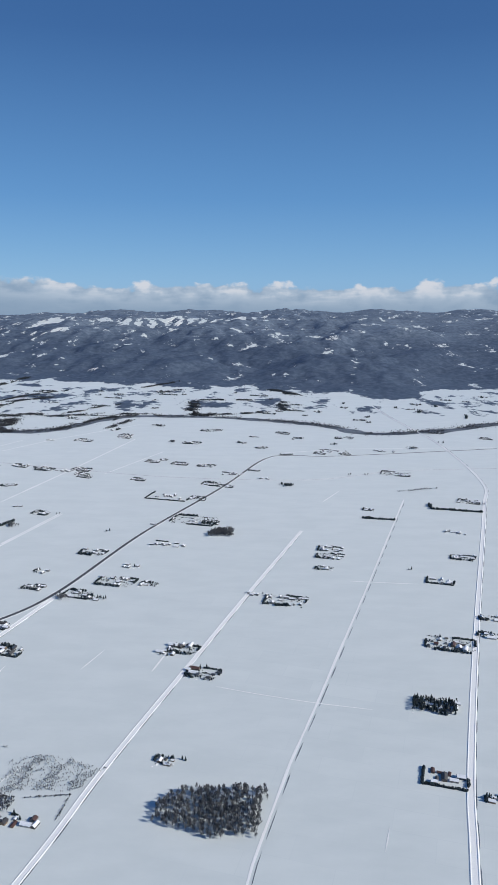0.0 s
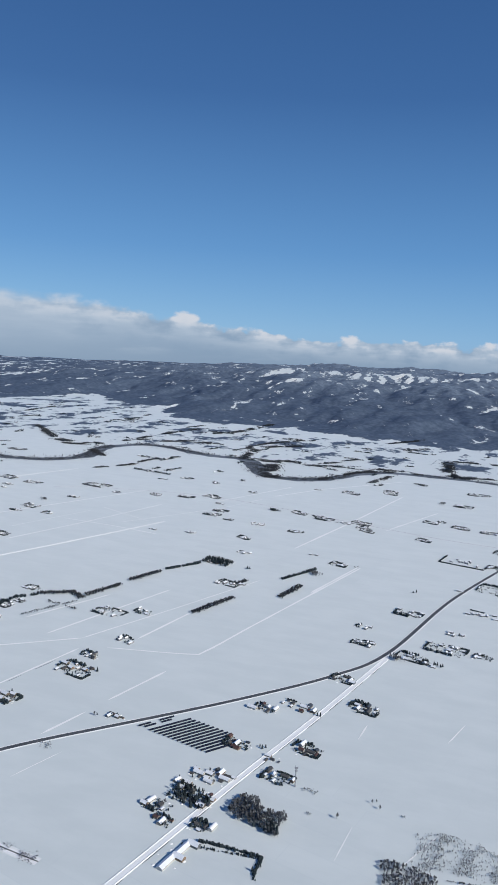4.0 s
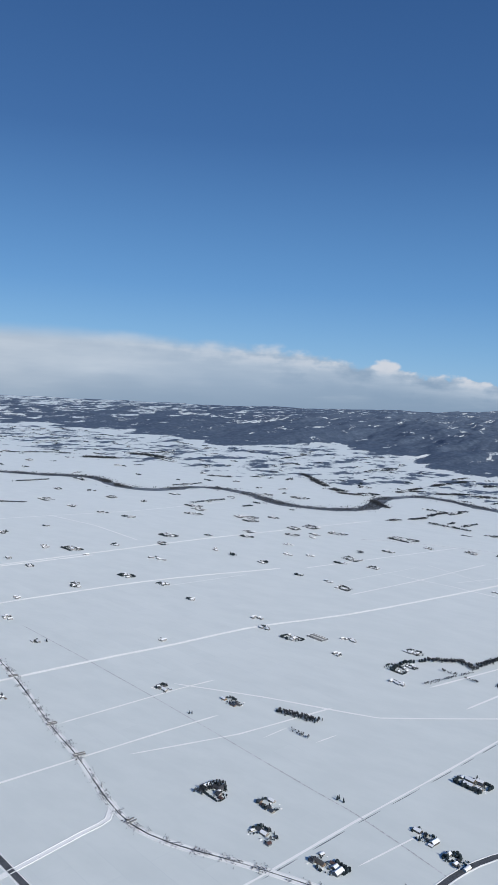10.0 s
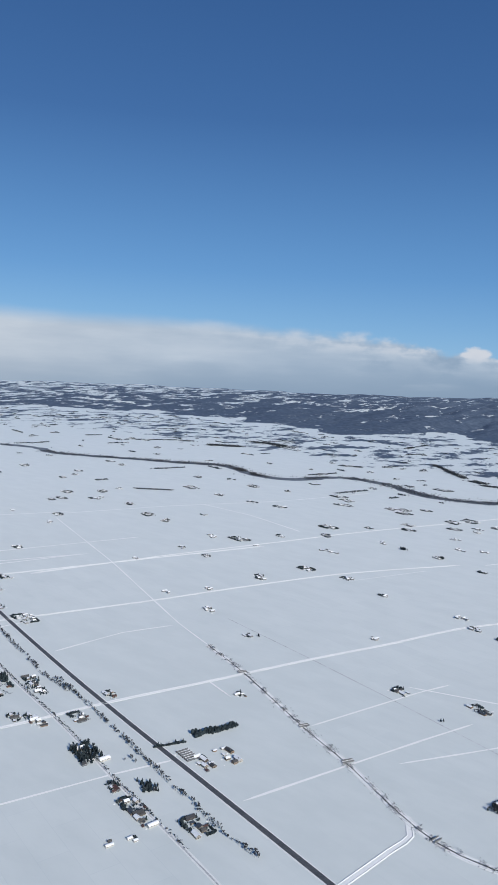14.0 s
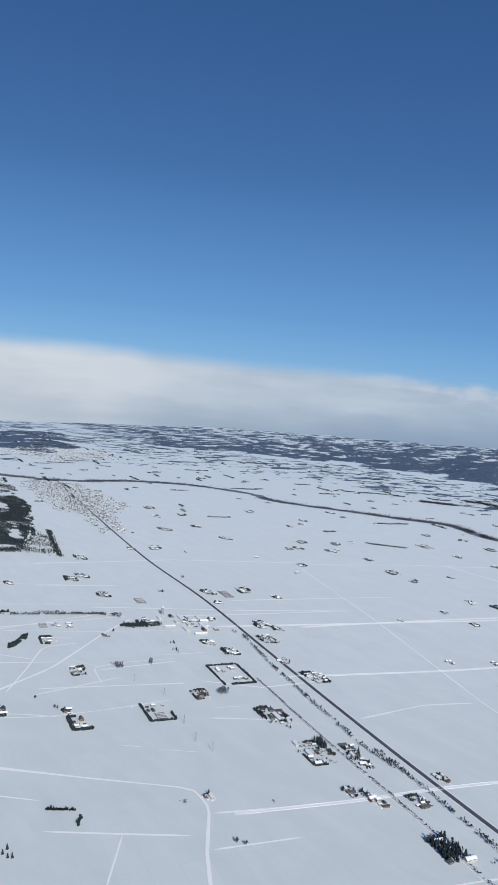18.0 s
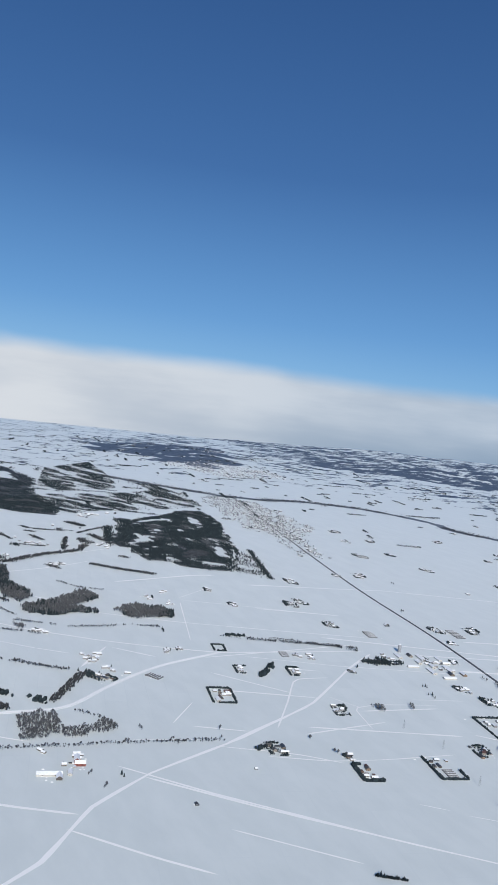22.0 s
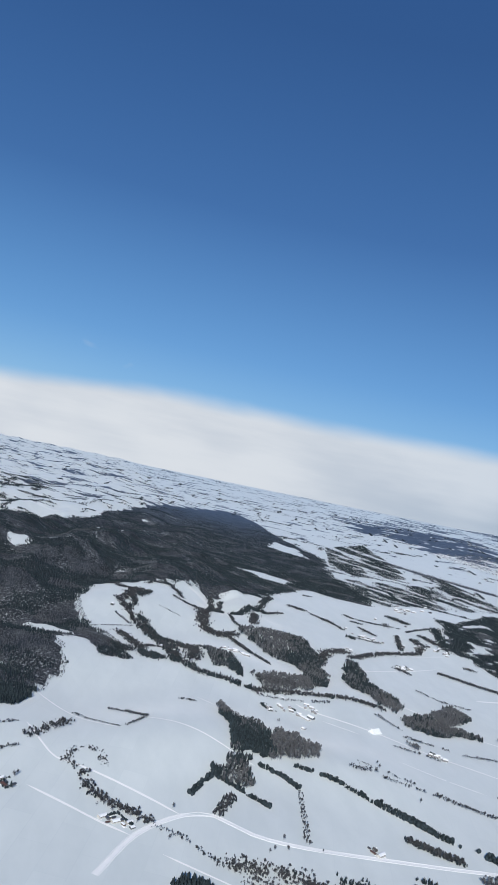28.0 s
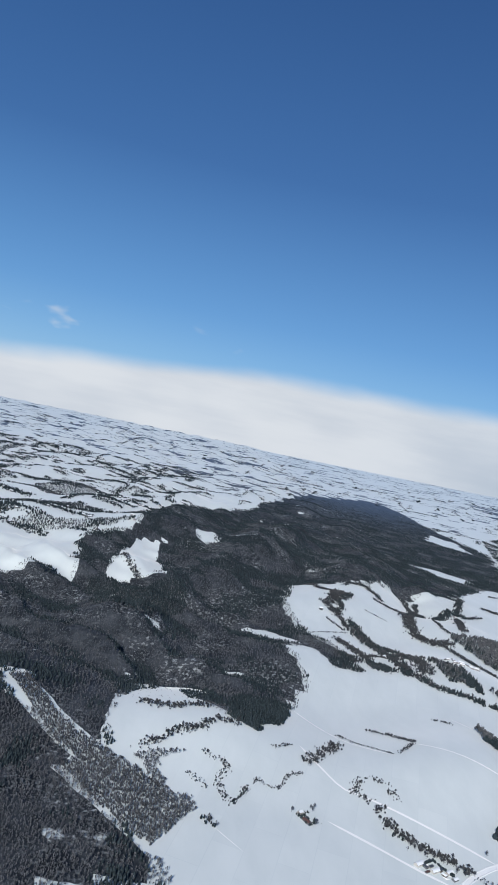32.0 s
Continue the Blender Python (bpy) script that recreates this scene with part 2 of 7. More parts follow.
def uplands(x, y):
    """The low hills past the plain's edge, as far as they lift the fields."""
    rise = 9 * smooth(-850, -1020, x) * smooth(60, -180, y)
    ridge = 26 * bell(x, y, -1470, -330, 170, 230)
    spur = 16 * bell(x, y, -1400, 210, 190, 110)
    rise = rise + 3.0 * smooth(-900, -1000, x) * smooth(20, -120, y) * (np.sin(x * 0.043 + 0.6 * np.sin(y * 0.03)) + np.sin(y * 0.051 + x * 0.02))
    far = 22 * bell(x, y, -2950, 950, 330, 230) + 14 * bell(x, y, -3300, 1450, 500, 240)
    low = rise + ridge + spur + far
    # spurs and gullies of the wooded ridge
    near_slope = smooth(-1020, -1080, x) * smooth(-1420, -1250, x) * smooth(-255, -330, y)
    crest = smooth(-1250, -1400, x) * smooth(-2300, -1700, x) * smooth(20, -120, y) * smooth(-440, -360, y)
    if near_slope.max() < 0.002 and crest.max() < 0.002:
        return low
    u = 0.72 * x - 0.69 * y + 16 * waves(x, y, 150, 14)
    v = 0.25 * x + y + 26 * waves(x, y, 210, 15)
    fold = 1 - 2 * np.abs(np.sin(u * 0.062))
    back = 1 - 2 * np.abs(np.sin(v * 0.030))
    return low + near_slope * (4.2 * fold + 1.8 * waves(x, y, 60, 16)) + crest * (5.0 * back + 3.0 * waves(x, y, 120, 17))


def height(x, y):
    x, y = np.asarray(x, float), np.asarray(y, float)
    past = y - np.interp(x, FOOT_X, FOOT_Y)
    if past.max() < -60:
        return uplands(x, y)
    tall = np.interp(x, [-4500, -2600, -1700, -900, 600, 4000], [30, 42, 62, 96, 110, 110])
    up = smooth(-40, 1500, past)
    hills = 0.95 * tall * up + smooth(0, 400, past) * tall * (0.16 * waves(x, y, 560, 4) + 0.045 * (1 - 2 * np.abs(waves(x, y, 230, 6))) + 0.018 * waves(x, y, 90, 7))
    return uplands(x, y) + np.maximum(hills, 0)


def at_height(x, y):
    """The same for one place; quick where the plain is level."""
    if y < 1300 and x > -850:
        return 0.0
    return float(height(x, y))


def inside(x, y, corners):
    x, y = np.asarray(x, float), np.asarray(y, float)
    hit = np.zeros(x.shape, bool)
    for (x0, y0), (x1, y1) in zip(corners, corners[1:] + corners[:1]):
        if y0 == y1:
            continue
        cross = ((y0 > y) != (y1 > y)) & (x < (x1 - x0) * (y - y0) / (y1 - y0) + x0)
        hit ^= cross
    return hit


RIDGE_FRONT = [
    (-1085, -260), (-1112, -266), (-1127, -270), (-1140, -253), (-1113, -239), (-1116, -223), (-1127, -217), (-1162, -226), (-1183, -245), (-1207, -250), (-1245, -257),
    (-1277, -252), (-1321, -243), (-1339, -221), (-1334, -200), (-1352, -184), (-1365, -160), (-1384, -143), (-1397, -130), (-1380, -115), (-1403, -93), (-1428, -48),
    (-1486, -15), (-1531, 18), (-1582, 55), (-1550, 75), (-1510, 123), (-1593, 152), (-1775, 156)]
RIDGE_BACK = [
    (-1963, 205), (-2164, 178), (-2358, 181), (-2573, 164), (-2636, 111), (-2359, -95), (-2073, -200), (-1881, -250), (-1639, -375), (-1450, -400), (-1383, -404), (-1372, -425), (-1348, -446), (-1314, -449), (-1290, -440), (-1262, -440), (-1230, -433), (-1235, -457), (-1211, -486), (-1140, -540)]
RIDGE_SOUTH = [
    (-1045, -475), (-1008, -430), (-1011, -421), (-977, -394), (-958, -366), (-974, -372), (-1004, -372), (-1018, -364), (-1040, -352), (-1034, -334), (-1020, -336),
    (-1002, -323), (-990, -309), (-1005, -303), (-1033, -275), (-1073, -263)]
RIDGE_WOOD = RIDGE_FRONT + RIDGE_BACK + RIDGE_SOUTH
SPUR_WOOD = [
    (-1464, 186), (-1436, 205), (-1635, 361), (-1642, 406), (-1602, 403), (-1520, 384), (-1450, 350), (-1395, 331), (-1337, 302), (-1301, 293), (-1240, 261), (-1195, 226),
    (-1205, 197), (-1216, 178), (-1237, 171), (-1242, 147), (-1294, 146), (-1322, 125), (-1355, 143), (-1409, 173)]
SOUTH_WOOD = [(-1140, -540), (-1045, -475), (-1004, -430), (-988, -426), (-978, -407), (-948, -383), (-939, -386), (-911, -363), (-896, -346), (-888, -339), (-877, -336), (-860, -391), (-815, -480), (-840, -560), (-1060, -620)]
PLANTED = [(-1004, -428), (-1011, -421), (-977, -394), (-962, -375), (-937, -347), (-920, -331), (-907, -338), (-896, -345), (-906, -357), (-923, -374), (-939, -386), (-948, -382), (-976, -407)]
FAR_HILL = [(-2879, 559), (-3265, 873), (-3455, 1104), (-3403, 1290), (-2923, 1172), (-2592, 990), (-2402, 764), (-2584, 747), (-2723, 715), (-2799, 610)]
FAR_SLOPE = [(-3789, 1739), (-3446, 1827), (-2575, 1214), (-2835, 1210)]
FAR_STRIP = [(-3105, 551), (-3056, 703), (-3597, 1223), (-3749, 1471), (-3991, 1284), (-3554, 833)]
# woods on the low swells between the ridge and the highway town
SWELLS = [
    [(-2177, 275), (-2393, 446), (-2051, 390), (-1888, 342), (-1823, 255), (-1805, 195), (-1825, 171)],
    [(-1741, 146), (-1765, 213), (-1815, 318), (-1886, 419), (-1838, 468), (-1702, 440), (-1657, 362), (-1578, 236), (-1518, 151), (-1562, 142), (-1676, 126)],
    [(-2031, 382), (-1975, 461), (-1784, 463), (-1774, 423), (-1965, 405)],
    [(-2316, 460), (-2416, 601), (-2405, 606), (-2305, 466)],
    [(-1860, 540), (-1817, 680), (-1808, 678), (-1848, 538)],
]
GLADES = [
    [(-1237, -412), (-1305, -405), (-1379, -393), (-1375, -373), (-1325, -372), (-1259, -359), (-1258, -385)],
    [(-1427, -340), (-1430, -321), (-1396, -316), (-1396, -331)],
    [(-1649, -30), (-1666, -3), (-1629, 41), (-1585, 23), (-1597, -8)],
    [(-2005, 99), (-2107, 139), (-2038, 172), (-1934, 156), (-1968, 120)],
    [(-1082, -320), (-1086, -312), (-1082, -303), (-1074, -311)],
    [(-1385, -377), (-1390, -369), (-1375, -366)],
    [(-1183, -292), (-1180, -280), (-1151, -257), (-1141, -265), (-1156, -281)],
    [(-1044, -348), (-1044, -327), (-1034, -330), (-1036, -345)],
    [(-1800, -235), (-1770, -215), (-1720, -185), (-1735, -200)],
]
CLEARINGS = [
    [(-1393, 159), (-1373, 161), (-1340, 151), (-1344, 137)], [(-1362, 176), (-1348, 182), (-1314, 187), (-1315, 168)], [(-1350, 194), (-1383, 218), (-1357, 214)],
    [(-1406, 257), (-1383, 262), (-1370, 241)], [(-1576, 349), (-1555, 357), (-1490, 340), (-1480, 315)], [(-1415, 195), (-1536, 308), (-1484, 280), (-1394, 185)],
    [(-1354, 289), (-1300, 270), (-1252, 257), (-1262, 242)], [(-1234, 211), (-1226, 243), (-1216, 237), (-1223, 205)], [(-1296, 171), (-1293, 183), (-1283, 174)],
    [(-1263, 179), (-1243, 183), (-1237, 193), (-1238, 174)], [(-1309, 291), (-1261, 270), (-1236, 250)], [(-2083, 284), (-2129, 353), (-2048, 369), (-2009, 297)],
    [(-1754, 282), (-1782, 359), (-1730, 325), (-1703, 266)], [(-1641, 279), (-1677, 367), (-1634, 341), (-1583, 257)],
]


def outside(x, y, holes, share):
    wx, wy = x + 2 * waves(x, y, 22, 71), y + 2 * waves(x, y, 22, 72)
    for g in holes:
        share = np.where(inside(wx, wy, g), 0, share)
    return share


def well_inside(x, y, corners, margin):
    return inside(x - margin, y, corners) & inside(x + margin, y, corners) & inside(x, y - margin, corners) & inside(x, y + margin, corners)


def sunny(x, y):
    """How far the slope leans towards the sun: lit sides are coloured paler, with leafless trees and less dark floor,
    firs hold the others.
    """
    sx, sy = math.sin(SUN_TURN), math.cos(SUN_TURN)
    return (height(x - 4 * sx, y - 4 * sy) - height(x + 4 * sx, y + 4 * sy)) / 8


def strips(x, y):
    c, s = math.cos(radians(23)), math.sin(radians(23))
    return waves(x * c + y * s, 2.6 * (-x * s + y * c), 190, 43)


def ridge_thin(x, y):
    share = np.where(x < -1700, 0.4, np.where(x < -1420, 0.75, 0.97))
    return outside(x, y, GLADES, share) * smooth(-2500, -1700, x)


def spur_thin(x, y):
    return outside(x, y, CLEARINGS, np.where(waves(x, y, 48, 43) > 0.72, 0.1, 0.97))


def woods_cover(x, y):
    past = y - np.interp(x, FOOT_X, FOOT_Y) + 90 * waves(x, y, 420, 9)
    far_hills = smooth(-30, 120, past) * np.interp(x, [-3500, -2500, -1500], [0.50, 0.60, 0.69])
    west = smooth(-1750, -2300, x) * np.interp(y, [-1500, -300, 600, 1300, 1800], [0.36, 0.40, 0.33, 0.40, 0.2])
    low = 0.445 * smooth(1150, 1400, y) * (1 - smooth(-50, 100, past))
    cover = np.maximum(np.maximum(far_hills, west), low)
    wx, wy = x + 60 * waves(x, y, 260, 91), y + 60 * waves(x, y, 260, 92)
    crest = np.maximum(bell(x, y, -290, 3300, 230, 260), bell(x, y, -600, 2700, 180, 110))
    # an open summit, and gullies of snow down a steep face beside it
    open_top = 0.42 * bell(x, y, -770, 3190, 170, 90) * smooth(-0.6, 0.2, waves(x, y, 260, 96))
    gullies = 0.40 * smooth(0.15, 0.5, bell(x, y, -215, 3210, 310, 260)) * smooth(-0.1, 0.7, np.sin(x * 0.125 + 2.2 * waves(x, y, 300, 97)))
    cover = cover + 0.05 * smooth(0, 200, past) * smooth(900, 500, past) - crest * 0.22 * smooth(-0.3, 0.4, waves(x * 2.2, y * 0.5, 420, 95)) - open_top - gullies
    cover = np.where(inside(wx, wy, FAR_HILL), 0.66, cover)
    cover = np.where(inside(wx, wy, FAR_SLOPE) | inside(wx, wy, FAR_STRIP), 0.5, cover)
    # the snow floor under these forests is darkened, canopy shade put into its colour
    ridge = well_inside(x, y, RIDGE_WOOD, 3)
    floor = np.clip(0.86 - 1.3 * np.maximum(sunny(x, y) - 0.04, 0) - 0.22 * smooth(0.2, 0.6, waves(x, y, 110, 18)), 0.70, 0.92)
    cover = np.where(ridge, np.where(x < -1650, 0.8, floor), cover)
    cover = np.where(well_inside(x, y, SOUTH_WOOD, 3), 0.85, cover)
    cover = np.where(well_inside(x, y, SPUR_WOOD, 4), np.where(waves(x, y, 48, 43) > 0.66, 0.1, 0.85), cover)
    return outside(x, y, GLADES + CLEARINGS, cover)


def sheet(name, xs, ys, z_of, mat):
    gx, gy = np.meshgrid(xs, ys)
    nx, ny = len(xs), len(ys)
    co = np.stack([gx, gy, z_of(gx, gy)], -1).reshape(-1, 3)
    i = (np.arange(ny - 1)[:, None] * nx + np.arange(nx - 1)).ravel()
    faces = np.stack([i, i + 1, i + nx + 1, i + nx], 1)
    mesh = bpy.data.meshes.new(name)
    mesh.vertices.add(len(co))
    mesh.vertices.foreach_set("co", co.ravel())
    mesh.loops.add(faces.size)
    mesh.loops.foreach_set("vertex_index", faces.ravel())
    mesh.polygons.add(len(faces))
    mesh.polygons.foreach_set("loop_start", np.arange(len(faces)) * 4)
    mesh.update()
    mesh.polygons.foreach_set("use_smooth", np.ones(len(faces), bool))
    mesh.materials.append(mat)
    ob = new(name, mesh)
    return ob, gx, gy


def build_ground():
    xs = np.concatenate([np.arange(-4440, -2000, 40), np.arange(-2000, -1400, 12), np.arange(-1400, -850, 6), np.arange(-850, 400, 12), np.arange(400, 3600, 50)])
    ys = np.concatenate([np.arange(-5000, -700, 60), np.arange(-700, -120, 6), np.arange(-120, 500, 12), np.arange(500, 3400, 24), np.arange(3400, 5200, 60)])
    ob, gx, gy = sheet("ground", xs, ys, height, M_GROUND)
    woods = ob.data.attributes.new("woods", "FLOAT", "POINT")
    woods.data.foreach_set("value", woods_cover(gx, gy).ravel())
    tagged(ob, "snow-covered farm plain rising to wooded mountains", "ground", kind="structure")


build_ground()

# ---- roads, lines, river ----
M_ROAD = plain_material("ploughed_road_snow", (0.88, 0.89, 0.88), (0.96, 0.96, 0.945), 1.5)
# clean snow, whitened further with the gleam of banks catching the sun
M_TRACK = plain_material("clean_sunlit_snow", (0.93, 0.935, 0.92), (0.98, 0.98, 0.96), 1.5)
M_ASPHALT = plain_material("wet_asphalt", (0.06, 0.065, 0.072), (0.13, 0.136, 0.145), 1.2, 0.6)
M_REED = plain_material("dead_reeds", (0.36, 0.37, 0.38), (0.74, 0.76, 0.77), 0.5)
M_SHRUB = plain_material("bare_riverside_scrub", (0.07, 0.088, 0.115), (0.21, 0.24, 0.28), 0.12, 0.9)


def smooth_line(points, step):
    """Points along a curve through the given corners, about step metres apart."""
    p = [Vector(q) for q in points]
    p = [p[0] * 2 - p[1]] + p + [p[-1] * 2 - p[-2]]
    out = []
    for a, b, c, d in zip(p, p[1:], p[2:], p[3:]):
        n = max(1, int((c - b).length / step))
        for k in range(n):
            u = k / n
            out.append(0.5 * (2 * b + (c - a) * u + (2 * a - 5 * b + 4 * c - d) * u * u + (3 * b - a - 3 * c + d) * u ** 3))
    return out + [p[-2]]


def ribbon(bm, points, width, lift, step=14, shift=0.0, ragged=0.0, thick=0.0, taper=False):
    line = smooth_line(points, step)
    rows = []
    for k, q in enumerate(line):
        d = (line[min(k + 1, len(line) - 1)] - line[max(k - 1, 0)]).normalized()
        n = Vector((-d.y, d.x))
        r = 1 + ragged * noise.noise((q.x * 0.05, q.y * 0.05, 3.3))
        r *= 0.15 if taper and k in (0, len(line) - 1) else 1.0
        row = []
        for side in (-1, 1):
            e = q + n * (shift + side * width * 0.5 * r)
            row.append(bm.verts.new((e.x, e.y, at_height(e.x, e.y) + lift)))
        if thick:
            for side in (-1, 1):
                e = q + n * (shift + side * (width * 0.5 * r + thick * 1.2))
                row.insert(0 if side < 0 else 3, bm.verts.new((e.x, e.y, at_height(e.x, e.y) + 0.01)))
        rows.append(row)
    for a, b in zip(rows, rows[1:]):
        for k in range(len(a) - 1):
            bm.faces.new((a[k], a[k + 1], b[k + 1], b[k]))


def strip(name, points, width, lift, mat, label, category, kind="structure", **more):
    bm = bmesh.new()
    ribbon(bm, points, width, lift, **more)
    mesh = bpy.data.meshes.new(name)
    bm.to_mesh(mesh)
    bm.free()
    mesh.materials.append(mat)
    return tagged(new(name, mesh), label, category, kind=kind)


LAID = []


def lane(name, points, width, label, bank=0.34, mat=None, lift=0.05, category="road", ragged=0.25, ditch=False):
    """A ploughed lane: a level bed between two banks of thrown-up snow."""
    LAID.append(name)
    if mat is None and 0 < bank <= 0.3:  # low banks are left out; one whiter strip carries their sunlit gleam
        bank, width = 0.0, width * 0.8
    width *= 0.75 if bank and mat is None else 1.0
    lift, above = lift + 0.004 * (len(LAID) % 12), 0.01 + 0.004 * (len(LAID) % 12)
    if not bank and len(points) > 2:
        sharp = [points[0]]
        for (ax, ay), (bx, by), (cx, cy) in zip(points, points[1:], points[2:]):
            sharp += [(bx + 0.12 * (ax - bx), by + 0.12 * (ay - by)), (bx + 0.12 * (cx - bx), by + 0.12 * (cy - by))]
        points = sharp + [points[-1]]
    bed = strip(name, points, width, lift, mat or (M_ROAD if bank else M_TRACK), label, category, step=9 if bank else 5, ragged=0.0 if bank else 0.5, taper=not bank)
    for side in (-1, 1) if bank else ():
        bm = bmesh.new()
        line = smooth_line(points, 7)
        rows = []
        for k, q in enumerate(line):
            d = (line[min(k + 1, len(line) - 1)] - line[max(k - 1, 0)]).normalized()
            n = Vector((-d.y, d.x)) * side
            h = 0.42 * bank * (1 + ragged * 2 * noise.noise((q.x * 0.13, q.y * 0.13, side)))
            h *= 0.0 if k in (0, len(line) - 1) else 1.0
            row = []
            for off, z in ((width / 2 - 0.05, 0.0), (width / 2 + 0.18, h * 0.9), (width / 2 + 0.4, h), (width / 2 + 0.8, 0.0)):
                e = q + n * off
                row.append(bm.verts.new((e.x, e.y, at_height(e.x, e.y) + z + above)))
            rows.append(row)
        for a, b in zip(rows, rows[1:]):
            for k in range(3):
                f = (a[k], a[k + 1], b[k + 1], b[k])
                bm.faces.new(f if side < 0 else f[::-1])
        part_mesh = bpy.data.meshes.new("snow_bank")
        bm.to_mesh(part_mesh)
        bm.free()
        # on these roads the right bank takes the whiter snow
        part_mesh.materials.append(M_TRACK if ditch and side < 0 else M_BANK)
        ob = new("snow_bank", part_mesh)
        ob.parent = bed
    # a thin dark strip in broken runs outside the right bank
    if ditch:
        line = smooth_line(points, 4)
        at = 0
        while at < len(line) - 4:
            run = 5 + int(4 * abs(noise.noise((line[at].x * 0.1, line[at].y * 0.1, 1.7))))
            bm = bmesh.new()
            ribbon(bm, line[at:at + run], 0.42, above + 0.03, step=4, shift=-(width / 2 + 1.05), ragged=0.6, taper=True)
            mesh = bpy.data.meshes.new("ditch")
            bm.to_mesh(mesh)
            bm.free()
            mesh.materials.append(M_SHRUB)
            tagged(new("ditch", mesh), "broken stretch of a dark strip beside the road").parent = bed
            at += run + 1
    return bed


M_BANK = plain_material("ploughed_up_snow", (0.78, 0.80, 0.795), (0.89, 0.90, 0.885), 1.0)
RIVER = [(600, 1210), (398, 1195), (331, 1150), (255, 1118), (176, 1106), (108, 1180), (-19, 1240), (-134, 1260), (-224, 1240), (-294, 1125), (-374, 1115), (-441, 1245), (-524, 1260), (-645, 1318), (-705, 1242), (-688, 1120), (-730, 1056), (-808, 1046), (-922, 1105), (-1005, 1100), (-1042, 1010), (-1115, 998), (-1220, 1046), (-1300, 1005), (-1390, 965), (-1530, 900), (-1625, 920), (-1760, 870), (-1835, 760), (-1868, 570), (-2100, 380)]
strip("river", RIVER, 25, 0.05, M_SHRUB, "river lined with dark leafless scrub", "river", ragged=0.7)
D1 = [(334, 996), (115, 943), (60, 945), (21, 925), (-30, 775), (-91, 619), (-131, 487), (-161, 436), (-205, 386), (-250, 341), (-284, 308), (-304, 285), (-315, 262), (-320, 238), (-322, 190), (-318, 120)]
lane("road_main", D1, 2.7, "cleared dark asphalt main road", 0.4, M_ASPHALT, 0.12)
D2 = [(-1900, 600), (-1478, 462), (-1168, 364), (-982, 317), (-845, 275), (-758, 248), (-684, 226), (-634, 212), (-593, 201), (-531, 185), (-459, 166), (-400, 150), (-300, 120)]
lane("road_west", D2, 2.7, "cleared dark asphalt highway", 0.4, M_ASPHALT, 0.12)

WIDE = "broad ploughed farm road between snow banks"
LANE = "narrow ploughed farm lane between snow banks"
TRACK = "faint snowed-over field track"
lane("road_1", [(-90, 195), (-74, 246), (-61, 294), (-33, 383), (-3, 478), (46, 629)], 2.2, WIDE, 0.4, ditch=True)
lane("road_2", [(-5, 200), (2, 236), (19, 297), (34, 343), (87, 511), (156, 733)], 1.5, LANE, 0.3, ditch=True)
lane("road_3", [(70, 190), (84, 245), (98, 297), (144, 444), (228, 704), (258, 815), (263, 1034), (240, 1250), (230, 1400)], 3.0, WIDE, 0.5, ditch=True)
lane("road_4", [(-222, 190), (-205, 242), (-183, 313), (-160, 383), (-131, 478)], 3.0, WIDE, 0.5, ditch=True)
lane("road_5", [(-870, 340), (-862, 371), (-831, 482), (-788, 615), (-746, 744), (-640, 1010)], 1.8, LANE)
lane("road_6", [(-790, 244), (-768, 299), (-742, 366), (-715, 446), (-674, 549), (-608, 664)], 1.8, LANE)
lane("road_7", [(-671, 108), (-649, 167), (-635, 212), (-611, 276), (-585, 347), (-560, 409), (-533, 481), (-485, 565), (-434, 679), (-400, 760)], 2.0, WIDE)
lane("road_8", [(-520, 188), (-500, 246), (-483, 295), (-470, 330)], 1.3, LANE, 0.0)
lane("road_9", [(-535, 268), (-510, 347), (-500, 372)], 1.2, LANE, 0.0)
lane("road_10", [(-387, 192), (-378, 221), (-362, 277), (-340, 348), (-321, 414)], 1.6, WIDE, 0.3, ditch=True)
lane("road_11", [(-518, 351), (-461, 368), (-392, 383), (-327, 430)], 1.4, LANE, 0.0)
lane("road_12", [(-903, 272), (-861, 385), (-791, 578)], 2.0, LANE)
lane("road_13", [(-714, 241), (-708, 295), (-693, 331)], 1.4, LANE, 0.0)
lane("road_14", [(-830, -30), (-793, 4), (-733, 66), (-699, 104), (-681, 101), (-653, 79), (-600, 45)], 1.6, LANE, 0.3)
lane("road_15", [(-676, 100), (-648, 167)], 2.0, WIDE, 0.3)
lane("road_16", [(-602, 100), (-578, 165), (-565, 195)], 1.5, LANE, 0.25)
lane("road_17", [(-740, -130), (-766, -83), (-798, -53), (-819, -17), (-842, 46), (-875, 116), (-927, 185), (-950, 222)], 2.2, WIDE, 0.3)
lane("road_18", [(-860, -175), (-830, -118), (-808, -85), (-794, -60)], 1.8, LANE, 0.3)
lane("road_19", [(-816, -21), (-777, 18), (-733, 66)], 1.8, LANE, 0.25)
lane("road_20", [(-785, -68), (-755, -40), (-738, -22)], 1.2, LANE, 0.0)
lane("road_21", [(-1100, -110), (-1060, -61), (-1012, 17), (-973, 99), (-957, 221)], 2.0, LANE, 0.3)
lane("road_22", [(-1080, 40), (-1046, 102), (-1011, 184), (-987, 247)], 1.6, LANE, 0.3)
lane("road_23", [(-872, -241), (-901, -224), (-919, -202), (-922, -186), (-910, -170), (-904, -147), (-901, -100), (-900, -60), (-902, -34), (-927, 0), (-955, 45), (-973, 99)], 2.2, WIDE, 0.35)
lane("road_24", [(-988, -278), (-957, -262), (-950, -248), (-928, -214), (-919, -202)], 1.3, LANE, 0.0)
